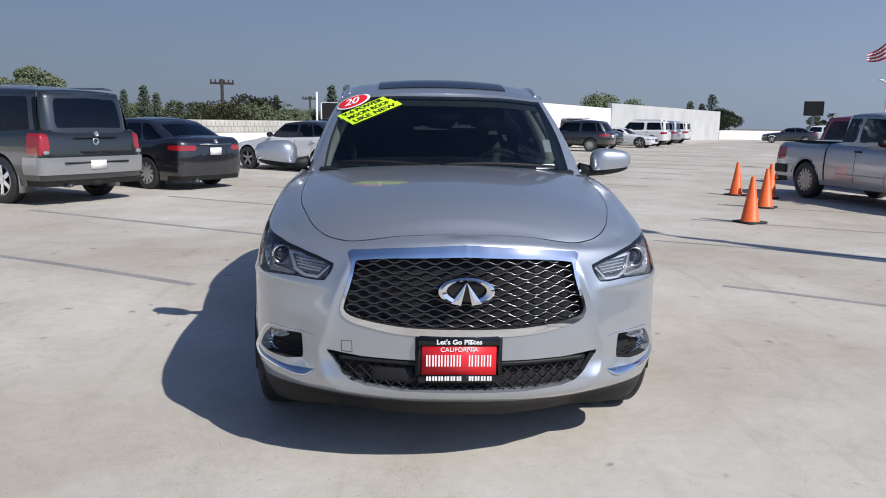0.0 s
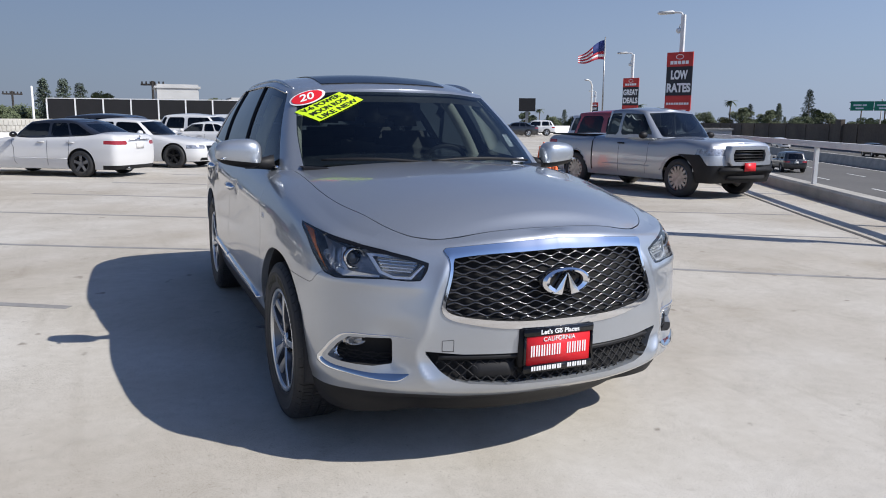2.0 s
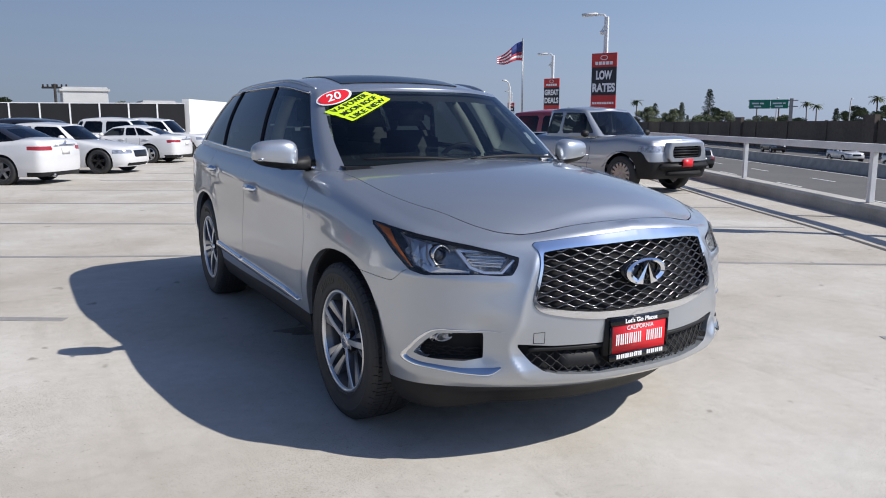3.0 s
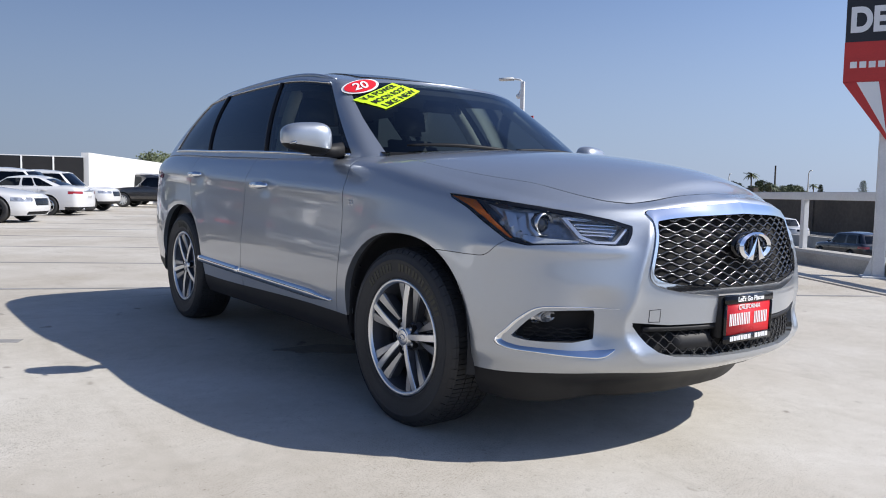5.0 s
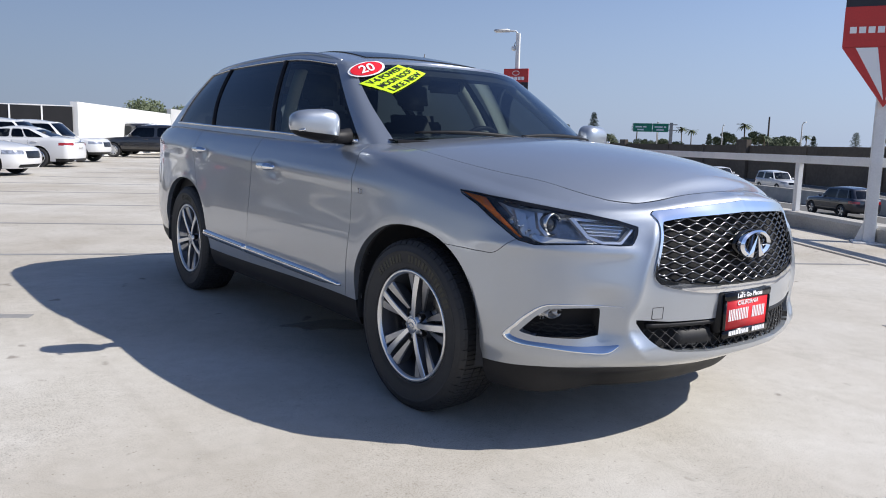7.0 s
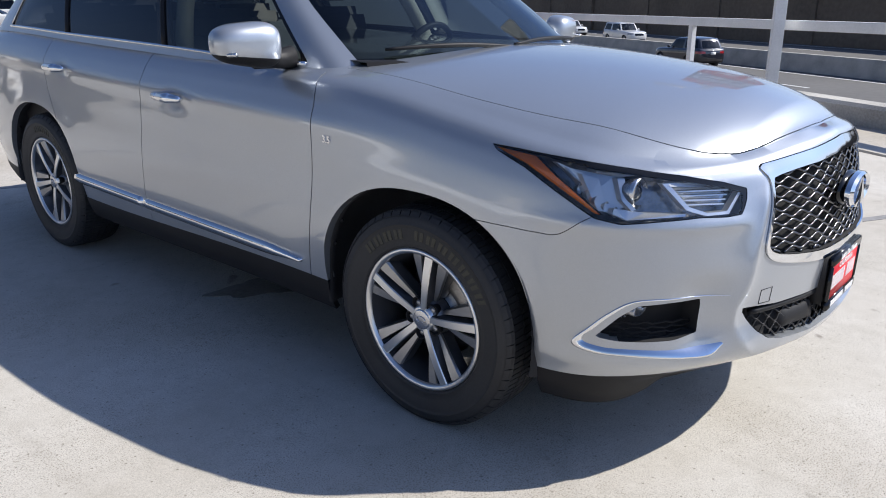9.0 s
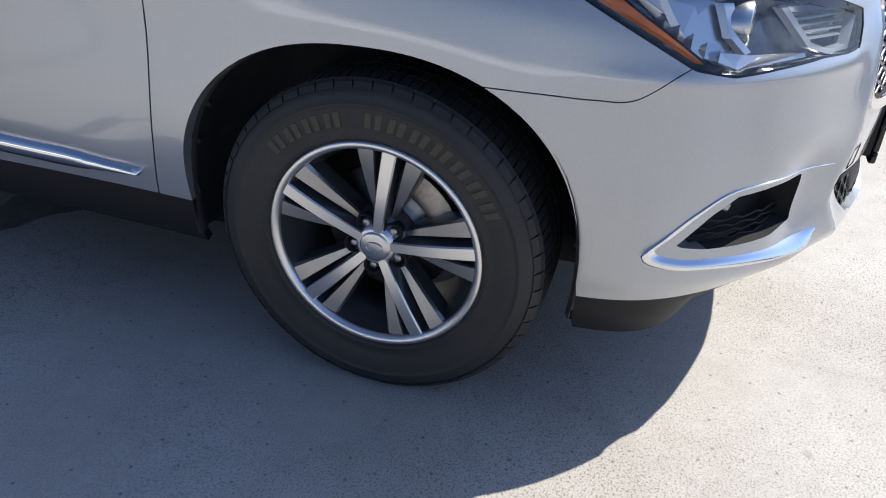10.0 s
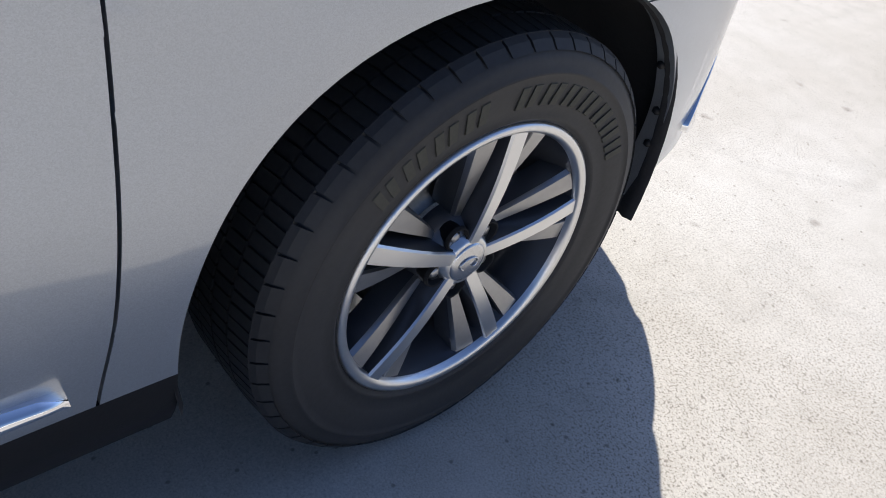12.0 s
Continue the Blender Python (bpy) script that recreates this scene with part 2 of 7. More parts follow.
def letters(name, text, size, m, material, parent, depth=0.002, wide=None, bold=0.022):
    """Raised lettering in the built-in font, turned into a mesh; it stands in x, z and faces -y."""
    cu = bpy.data.curves.new("lettering", "FONT")
    cu.body, cu.size, cu.extrude, cu.align_x, cu.align_y, cu.offset = text, size, depth, "CENTER", "CENTER", size * bold
    tmp = bpy.data.objects.new("lettering", cu)
    me = bpy.data.meshes.new_from_object(tmp)
    bpy.data.objects.remove(tmp)
    bm = bmesh.new()
    bm.from_mesh(me)
    bpy.data.meshes.remove(me)
    xs = [v.co.x for v in bm.verts]
    k = wide / (max(xs) - min(xs)) if wide else 1
    bmesh.ops.transform(bm, matrix=m @ pose(0, 0, 0, 90) @ Matrix.Diagonal((k, 1, 1, 1)), verts=bm.verts)
    return part(name, bm, material, parent, smooth=False)


def spline(pts, n):
    """n points along a Catmull-Rom curve, evenly spaced in the knots."""
    p = [np.array(q, float) for q in pts]
    p = [2 * p[0] - p[1], *p, 2 * p[-1] - p[-2]]
    out = []
    for i in range(n):
        u = i / (n - 1) * (len(pts) - 1)
        k = min(int(u), len(pts) - 2)
        f = u - k
        a, b, c, d = p[k:k + 4]
        out.append(0.5 * (2 * b + (c - a) * f + (2 * a - 5 * b + 4 * c - d) * f * f + (3 * b - a - 3 * c + d) * f ** 3))
    return np.array(out)


def curve(pairs):
    """A smooth function through (at, value) pairs."""
    xs, ys = np.array([p[0] for p in pairs], float), np.array([p[1] for p in pairs], float)
    d = np.gradient(ys, xs).tolist()
    xs, ys = xs.tolist(), ys.tolist()
    last = len(xs) - 2

    def f(x):
        x = min(max(x, xs[0]), xs[-1])
        k = 0
        while k < last and xs[k + 1] <= x:
            k += 1
        h = xs[k + 1] - xs[k]
        t = (x - xs[k]) / h
        return ((2 * t ** 3 - 3 * t * t + 1) * ys[k] + (t ** 3 - 2 * t * t + t) * h * d[k] + (3 * t * t - 2 * t ** 3) * ys[k + 1] + (t ** 3 - t * t) * h * d[k + 1])
    return f


def step(a, b, x):
    t = min(max((x - a) / (b - a), 0), 1)
    return t * t * (3 - 2 * t)


def poly_sdf(pts, r=0.0):
    """Signed distance to a polygon, its corners rounded by r (inside is negative)."""
    pts = [(float(a), float(b)) for a, b in pts]
    n = len(pts)
    x0, x1, y0, y1 = min(p[0] for p in pts), max(p[0] for p in pts), min(p[1] for p in pts), max(p[1] for p in pts)

    def f(x, y):
        far_off = max(x0 - x, x - x1, y0 - y, y - y1)
        if far_off > 0.08:
            return far_off
        best, inside = 1e9, False
        for i in range(n):
            (ax, ay), (bx, by) = pts[i], pts[i - 1]
            ex, ey, wx, wy = bx - ax, by - ay, x - ax, y - ay
            t = min(max((wx * ex + wy * ey) / (ex * ex + ey * ey), 0), 1)
            dx, dy = wx - ex * t, wy - ey * t
            best = min(best, dx * dx + dy * dy)
            if (ay > y) != (by > y) and x < (bx - ax) * (y - ay) / (by - ay) + ax:
                inside = not inside
        return (-math.sqrt(best) if inside else math.sqrt(best)) - r
    return f


def line_sdf(pts):
    """Distance to an open line of points."""
    def f(x, y):
        best = 1e9
        for (ax, ay), (bx, by) in zip(pts, pts[1:]):
            ex, ey, wx, wy = bx - ax, by - ay, x - ax, y - ay
            t = min(max((wx * ex + wy * ey) / (ex * ex + ey * ey), 0), 1)
            best = min(best, (wx - ex * t) ** 2 + (wy - ey * t) ** 2)
        return math.sqrt(best)
    return f


def cut(bm, value):
    """Splits the faces along the zero line of value(vert)."""
    d = {v: value(v) for v in bm.verts}
    for v in d:
        if abs(d[v]) < 1e-5:
            d[v] = 1e-5
    fresh = set()
    for e in [e for e in bm.edges if d[e.verts[0]] * d[e.verts[1]] < 0]:
        a, b = e.verts
        _, nv = bmesh.utils.edge_split(e, a, d[a] / (d[a] - d[b]))
        d[nv] = 0.0
        fresh.add(nv)
    for f in {f for v in fresh for f in v.link_faces}:
        zs = [v for v in f.verts if v in fresh]
        if len(zs) == 2:
            try:
                bmesh.utils.face_split(f, zs[0], zs[1])
            except ValueError:
                pass
    return d


def take(bm, test):
    """Removes the faces that pass the test from bm, and returns them as a bmesh of their own."""
    out = bm.copy()
    gone = [f for f in bm.faces if test(f)]
    ids = {f.index for f in gone}
    bm.faces.index_update()
    ids = {f.index for f in gone}
    out.faces.ensure_lookup_table()
    bmesh.ops.delete(out, geom=[f for i, f in enumerate(out.faces) if i not in ids], context="FACES")
    bmesh.ops.delete(bm, geom=gone, context="FACES")
    return out


def lip(bm, depth, only=None):
    """Turns the open edges of a shell inwards, so that its panels have thickness."""
    bm.normal_update()
    rim = [e for e in bm.edges if e.is_boundary and (only is None or only(e))]
    nor = {v: v.normal.copy() for e in rim for v in e.verts}
    deep = {v: bm.verts.new(v.co - n * depth) for v, n in nor.items()}
    for e in rim:
        f = e.link_faces[0]
        a, b = e.verts
        k = list(f.verts).index(a)
        if f.verts[(k + 1) % len(f.verts)] is not b:
            a, b = b, a
        bm.faces.new((b, a, deep[a], deep[b]))
    for e in rim:
        e.smooth = False
    return bm


# ---- motor cars: shells ----
def outward(bm):
    """Turns all the faces of a shell outwards."""
    bmesh.ops.recalc_face_normals(bm, faces=bm.faces)
    bm.normal_update()
    mid = sum((v.co for v in bm.verts), Vector()) / len(bm.verts)
    if sum(f.normal.dot(f.calc_center_median() - mid) * f.calc_area() for f in bm.faces) < 0:
        bmesh.ops.reverse_faces(bm, faces=bm.faces)
    return bm


class Shell:
    """The lower body of a car as one smooth skin: a wall round a plan outline, closed by a crowned deck."""

    def __init__(self, plan, edge, centre, bottom, side, front, n, levels, across, relief=None, blunt=0.0):
        fine = spline(plan, 900)
        seg = np.r_[0, np.cumsum(np.hypot(*np.diff(fine, axis=0).T))]
        self.length = seg[-1]
        at = np.linspace(0, self.length, n) if n < 200 else np.r_[np.linspace(0, 1.3, n // 2 - 20), np.linspace(1.3, self.length, n // 2 + 21)[1:]]
        self.s = at
        self.x, self.y = np.interp(at, seg, fine[:, 0]), np.interp(at, seg, fine[:, 1])
        self.x[0] = self.x[-1] = 0
        tx, ty = np.gradient(self.x, at), np.gradient(self.y, at)
        tx[0], ty[0], tx[-1], ty[-1] = 1, 0, -1, 0
        k = np.hypot(tx, ty)
        self.nx, self.ny = -ty / k, tx / k
        self.edge, self.centre, self.bottom, self.side, self.front = edge, centre, bottom, side, front
        self.levels, self.across, self.relief, self.blunt = levels, across, relief, blunt

    def sx(self, x):
        """Arc length at the half width x of the nose."""
        k = int(np.argmax(self.x)) if self.x.max() < x else int(np.argmax(self.x >= x))
        return float(self.s[k])

    def sy(self, y):
        """Arc length at y along the flank."""
        k = int(np.argmax((self.y >= y) & (self.x > 0.3)))
        return float(self.s[k])

    def point(self, s, z=None, h=None, sink=0.0, flip=1):
        x, y = np.interp(s, self.s, self.x), np.interp(s, self.s, self.y)
        nx, ny = np.interp(s, self.s, self.nx), np.interp(s, self.s, self.ny)
        zb, ze = self.bottom(s), self.edge(s)
        if h is None:
            h = min(max((z - zb) / (ze - zb), 0), 1)
        f = 1 - step(0.6, 0.96, x) if y < 1 else 0
        inset = self.side(h) * (1 - f) + self.front(h) * f + sink
        if self.relief:
            inset += self.relief(x, y, zb + (ze - zb) * h)
        px = x + nx * inset
        if s <= 0 or s >= self.length:
            px = 0
        return Vector((flip * px, y + ny * inset, zb + (ze - zb) * h))

    def build(self):
        bm = bmesh.new()
        ls, lw = bm.verts.layers.float.new("s"), bm.verts.layers.float.new("w")
        n = len(self.s)
        wall = {}
        for flip in (1, -1):
            for i, s in enumerate(self.s):
                if flip < 0 and i in (0, n - 1):
                    wall[flip, i] = wall[1, i]
                    continue
                col = []
                for h in self.levels:
                    v = bm.verts.new(self.point(s, h=h, flip=flip))
                    v[ls], v[lw] = s, h
                    col.append(v)
                wall[flip, i] = col
            for i in range(n - 1):
                a, b = wall[flip, i], wall[flip, i + 1]
                for j in range(len(self.levels) - 1):
                    q = (a[j], b[j], b[j + 1], a[j + 1])
                    bm.faces.new(q if flip > 0 else q[::-1])
        m = self.across
        rows = []
        for i, s in enumerate(self.s):
            l, r = wall[-1, i][-1], wall[1, i][-1]
            if l is r:
                rows.append([l] * (2 * m + 1))
                continue
            row = [l]
            for j in range(-m + 1, m):
                f = j / m
                zc = self.centre(r.co.y)
                if self.blunt and r.co.y < 0:
                    zc = r.co.z + (zc - r.co.z) * step(0.0, self.blunt, r.co.x)
                z = r.co.z + (zc - r.co.z) * (1 - f * f) ** 0.85
                v = bm.verts.new((r.co.x * f, r.co.y, z))
                v[ls], v[lw] = s, 2 - abs(f)
                row.append(v)
            rows.append([*row, r])
        for a, b in zip(rows, rows[1:]):
            for j in range(2 * m):
                q = []
                for v in (a[j], a[j + 1], b[j + 1], b[j]):
                    if v not in q:
                        q.append(v)
                if len(q) > 2:
                    bm.faces.new(q)
        return outward(bm)


class House:
    """The glasshouse of a car: rings from the waist to the roof edge, closed by a crowned roof."""

    def __init__(self, base, top, zbase, ztop, crown, bulge=0.025, n=120, levels=16, across=10):
        self.a, self.b = spline(base, n), spline(top, n)
        self.a[0, 0] = self.b[0, 0] = self.a[-1, 0] = self.b[-1, 0] = 0
        self.knots = len(base) - 1
        self.zbase, self.ztop, self.crown, self.bulge = zbase, ztop, crown, bulge
        self.n, self.levels, self.across = n, levels, across

    def point(self, u, t, flip=1, out=0.0):
        """u counts the outline's corners from the middle of the windscreen; t goes from waist to roof."""
        k = u / self.knots * (self.n - 1)
        idx = np.arange(self.n)
        a = np.array([np.interp(k, idx, self.a[:, c]) for c in (0, 1)])
        b = np.array([np.interp(k, idx, self.b[:, c]) for c in (0, 1)])
        p = a + (b - a) * t
        mid = (self.a.mean(0) + self.b.mean(0)) / 2
        mid[0] = 0
        d = np.array([p[0] * 1.5, (p[1] - mid[1]) * 0.5])
        d = d / (np.hypot(*d) + 1e-9)
        p = p + d * (self.bulge * math.sin(math.pi * t) + out)
        za, zt = self.zbase(a[1]), self.ztop(u)
        return Vector((flip * p[0], p[1], za + (zt - za) * t + out * 0.6))

    def build(self):
        bm = bmesh.new()
        lu, lt = bm.verts.layers.float.new("u"), bm.verts.layers.float.new("t")
        wall = {}
        us = [self.knots * i / (self.n - 1) for i in range(self.n)]
        for flip in (1, -1):
            for i, u in enumerate(us):
                if flip < 0 and i in (0, self.n - 1):
                    wall[flip, i] = wall[1, i]
                    continue
                col = []
                for j in range(self.levels + 1):
                    v = bm.verts.new(self.point(u, j / self.levels, flip))
                    v[lu], v[lt] = u, j / self.levels
                    col.append(v)
                wall[flip, i] = col
            for i in range(self.n - 1):
                a, b = wall[flip, i], wall[flip, i + 1]
                for j in range(self.levels):
                    bm.faces.new((a[j], b[j], b[j + 1], a[j + 1]))
        m = self.across
        rows = []
        for i, u in enumerate(us):
            l, r = wall[-1, i][-1], wall[1, i][-1]
            if l is r:
                rows.append([l] * (2 * m + 1))
                continue
            row = [l]
            for j in range(-m + 1, m):
                f = j / m
                v = bm.verts.new((r.co.x * f, r.co.y, r.co.z + self.crown(r.co.y) * (1 - f * f) ** 0.7))
                v[lu], v[lt] = u, 2
                row.append(v)
            rows.append([*row, r])
        for a, b in zip(rows, rows[1:]):
            for j in range(2 * m):
                q = []
                for v in (a[j], a[j + 1], b[j + 1], b[j]):
                    if v not in q:
                        q.append(v)
                if len(q) > 2:
                    bm.faces.new(q)
        return outward(bm)


def mean(f, layer):
    return sum(v[layer] for v in f.verts) / len(f.verts)


# ---- the silver sport utility vehicle ----
CAR = pose(0.006, 0.015, 0, 1.2, 0, 0.8)
suv = thing("suv", "silver SUV with chrome grille and lime windscreen sticker on concrete", "car", CAR)
SIDE = curve([(0, 0.06), (0.06, 0.035), (0.14, 0.022), (0.3, 0.002), (0.55, 0.0), (0.75, 0.008), (0.87, 0.028), (0.94, 0.055), (0.98, 0.09), (1, 0.135)])
FRONT = curve([(0, 0.24), (0.1, 0.17), (0.165, 0.06), (0.22, 0.008), (0.4, 0.006), (0.54, 0.0), (0.7, 0.014), (0.88, 0.05), (0.95, 0.07), (0.985, 0.095), (1, 0.13)])


def hill(x, at, wide):
    return math.exp(-((x - at) / wide) ** 2)


def arch_value(dy, z, wide=0.463, high=0.422):
    """About the distance outside the squarish arch of a wheel opening."""
    if z < 0.41:
        return abs(dy) - wide
    k = ((abs(dy) / wide) ** 2.3 + ((z - 0.41) / high) ** 2.3) ** (1 / 2.3)
    return (k - 1) * (wide + high) / 2


FIN = curve([(0.38, 0.49), (0.43, 0.54), (0.49, 0.578), (0.56, 0.593), (0.64, 0.562), (0.74, 0.54), (0.85, 0.508), (0.95, 0.48)])


def nose_relief(x, y, z):
    """Sculpting of the bumper: ribs beside the intake, hollow round the fog lamps, ridge under the headlamps, lip below."""
    flank = 0.0
    if y > -0.5:
        shoulder = 1.012 + 0.03 * (y - 1.0)
        flank = (-0.011 * hill(z, shoulder, 0.05) + 0.007 * hill(z, shoulder - 0.17, 0.11)) * step(-0.1, 0.7, y) - 0.006 * hill(z, 0.5, 0.07) * step(0.5, 0.8, y)
        for cy in (0.032, 2.92):
            flank -= 0.004 * hill(arch_value(y - cy, z), 0.02, 0.07) * step(0.45, 0.6, z)
        for hy in (1.43, 2.52):
            flank += 0.012 * hill(y, hy, 0.075) * hill(z, 0.992 + 0.045 * (hy - 1.43), 0.034)
    if y > -0.3:
        return flank
    fin = FIN(z)
    d = -0.02 * math.exp(-abs(x - fin) / (0.026 if x < fin else 0.045)) * step(0.38, 0.46, z) * (1 - step(0.86, 0.98, z)) + 0.017 * hill(x, 0.68, 0.06) * step(0.42, 0.47, z) * (1 - step(0.62, 0.7, z))
    d -= 0.016 * math.exp(-abs(z - 0.397) / 0.018) * (1 - step(0.46, 0.62, x)) + 0.013 * math.exp(-abs(z - 0.826) / 0.03) * step(0.52, 0.62, x)
    d -= 0.006 * hill(z, 0.41, 0.03) * step(0.6, 0.7, x)
    return d * (1 - step(-0.56, -0.32, y)) + flank


body = Shell(
    [(0, -1.035), (0.11, -1.032), (0.28, -1.01), (0.52, -0.93), (0.73, -0.805), (0.885, -0.62), (0.945, -0.38), (0.968, 0), (0.978, 0.6), (0.986, 1.5), (0.986, 2.4), (0.975, 3.1), (0.94, 3.6), (0.82, 3.93), (0.5, 4.06), (0, 4.09)],
    curve([(0, 1.042), (0.3, 1.026), (0.55, 0.998), (0.9, 0.995), (1.2, 1.03), (1.55, 1.085), (1.9, 1.14), (2.5, 1.165), (3.2, 1.18), (4.2, 1.2), (4.9, 1.215), (5.4, 1.2), (6.4, 1.18)]),
    curve([(-1.0, 1.038), (-0.9, 1.06), (-0.8, 1.1), (-0.7, 1.133), (-0.5, 1.172), (-0.2, 1.208), (0.1, 1.226), (0.35, 1.232), (1, 1.22), (3.9, 1.22), (4.1, 1.19)]),
    curve([(0, 0.225), (0.8, 0.225), (1.3, 0.24), (2.2, 0.27), (4.5, 0.26), (6.4, 0.3)]),
    SIDE, FRONT, 320, [*np.linspace(0, 0.86, 46), *np.linspace(0.88, 1, 9)], 16, nose_relief, 0.5)
skin = body.build()
LS, LW = skin.verts.layers.float["s"], skin.verts.layers.float["w"]


def on_wall(shape):
    """A cutting value from a shape in arc length and height, for the wall alone."""
    return lambda v: shape(v[LS], v.co.z) if v[LW] <= 1.0 else max(0.02, shape(v[LS], v.co.z))


def gap(value, half=0.0022):
    """Opens a narrow joint along the line where value is zero, and drops the strip."""
    cut(skin, lambda v: value(v) - half)
    cut(skin, lambda v: value(v) + half)
    d = {v: value(v) for v in skin.verts}
    bmesh.ops.delete(skin, geom=[f for f in skin.faces if abs(sum(d[v] for v in f.verts) / len(f.verts)) < half * 0.8 and max(abs(d[v]) for v in f.verts) < half * 1.3], context="FACES")


def pick(value):
    cut(skin, value)
    skin.normal_update()
    d = {v: value(v) for v in skin.verts}
    return take(skin, lambda f: sum(d[v] for v in f.verts) < 0)


sx, sy = body.sx, body.sy
arch = lambda cy: (lambda v: arch_value(v.co.y - cy, v.co.z) if v[LW] < 1.2 and abs(v.co.x) > 0.5 else 0.5)
for cy in (0.032, 2.92):
    pick(arch(cy)).free()
# black lower cladding and air dam
clad_line = curve([(0, 0.347), (0.35, 0.358), (0.6, 0.368), (0.9, 0.36), (1.2, 0.345), (1.5, 0.36), (1.9, 0.388), (4, 0.372), (6.4, 0.4)])
cladding = pick(lambda v: v.co.z - clad_line(v[LS]))
part("lower_cladding", lip(cladding, 0.02), M_BLACK, suv, "black plastic sill cladding and air dam")
def recess(bm, move):
    """Sets a cut-out piece back and walls the hollow round it."""
    rim = [e for e in bm.edges if e.is_boundary]
    for v in bm.verts:
        v.co += move
    r = bmesh.ops.extrude_edge_only(bm, edges=rim)
    for v in r["geom"]:
        if isinstance(v, bmesh.types.BMVert):
            v.co -= move
    bmesh.ops.recalc_face_normals(bm, faces=bm.faces)
    return bm


# grille: chrome surround, opening
outer = [(0, 0.652), (0.25, 0.661), (0.4, 0.682), (0.475, 0.702), (0.503, 0.735), (0.493, 0.785), (0.472, 0.85), (0.457, 0.91), (0.462, 0.945), (0.472, 0.97), (0.42, 0.978), (0.25, 0.995), (0, 1.01)]
inner = [(0, 0.687), (0.19, 0.689), (0.33, 0.699), (0.445, 0.716), (0.487, 0.739), (0.485, 0.768), (0.467, 0.825), (0.45, 0.885), (0.443, 0.926), (0.425, 0.938), (0.28, 0.955), (0, 0.966)]
both = lambda pts: [*pts, *[(-x, z) for x, z in pts[::-1] if x > 1e-6]]
nose = lambda shape: (lambda v: shape(v.co.x, v.co.z) if v.co.y < -0.45 and v[LW] < 1.01 else 0.3)
outer, inner = ([tuple(p) for p in spline(pts, 34)] for pts in (outer, inner))
surround = pick(nose(poly_sdf(both(outer), 0.002)))
d_in = poly_sdf(both(inner), 0.002)
cut(surround, lambda v: d_in(v.co.x, v.co.z))
mouth = take(surround, lambda f: d_in(f.calc_center_median().x, f.calc_center_median().z) < 0)
for v in surround.verts:
    v.co.y -= 0.006
part("grille_surround", lip(surround, 0.014), M_CHROME, suv, "polished chrome grille surround")
part("grille_backing", recess(mouth, Vector((0, 0.045, 0))), M_DARK, suv)
# lower intake
intake_sdf = poly_sdf(both([(0, 0.424), (0.25, 0.428), (0.4, 0.438), (0.465, 0.455), (0.505, 0.485), (0.562, 0.56), (0.42, 0.548), (0.2, 0.548), (0, 0.548)]), 0.004)
intake = pick(nose(intake_sdf))
part("intake_backing", recess(intake, Vector((0, 0.05, 0))), M_DARK, suv)
# fog lamp pockets with chrome C-shaped trim
FOG_OUT = [(0.635, 0.615), (0.72, 0.617), (0.82, 0.619), (0.93, 0.612), (1.0, 0.572), (1.055, 0.52), (1.098, 0.47), (1.04, 0.447), (0.93, 0.443), (0.77, 0.436), (0.69, 0.438), (0.645, 0.465)]
FOG_IN = [(0.635, 0.611), (0.72, 0.606), (0.82, 0.602), (0.915, 0.594), (0.965, 0.56), (1.005, 0.52), (1.028, 0.496), (0.97, 0.488), (0.9, 0.487), (0.8, 0.489), (0.72, 0.497), (0.655, 0.476)]
pocket_sdf = poly_sdf([(0.725, 0.604), *FOG_IN[2:10], (0.725, 0.503)], 0.003)
pocket = pick(on_wall(pocket_sdf))
outs, ins = spline(FOG_OUT, 60), spline(FOG_IN, 60)
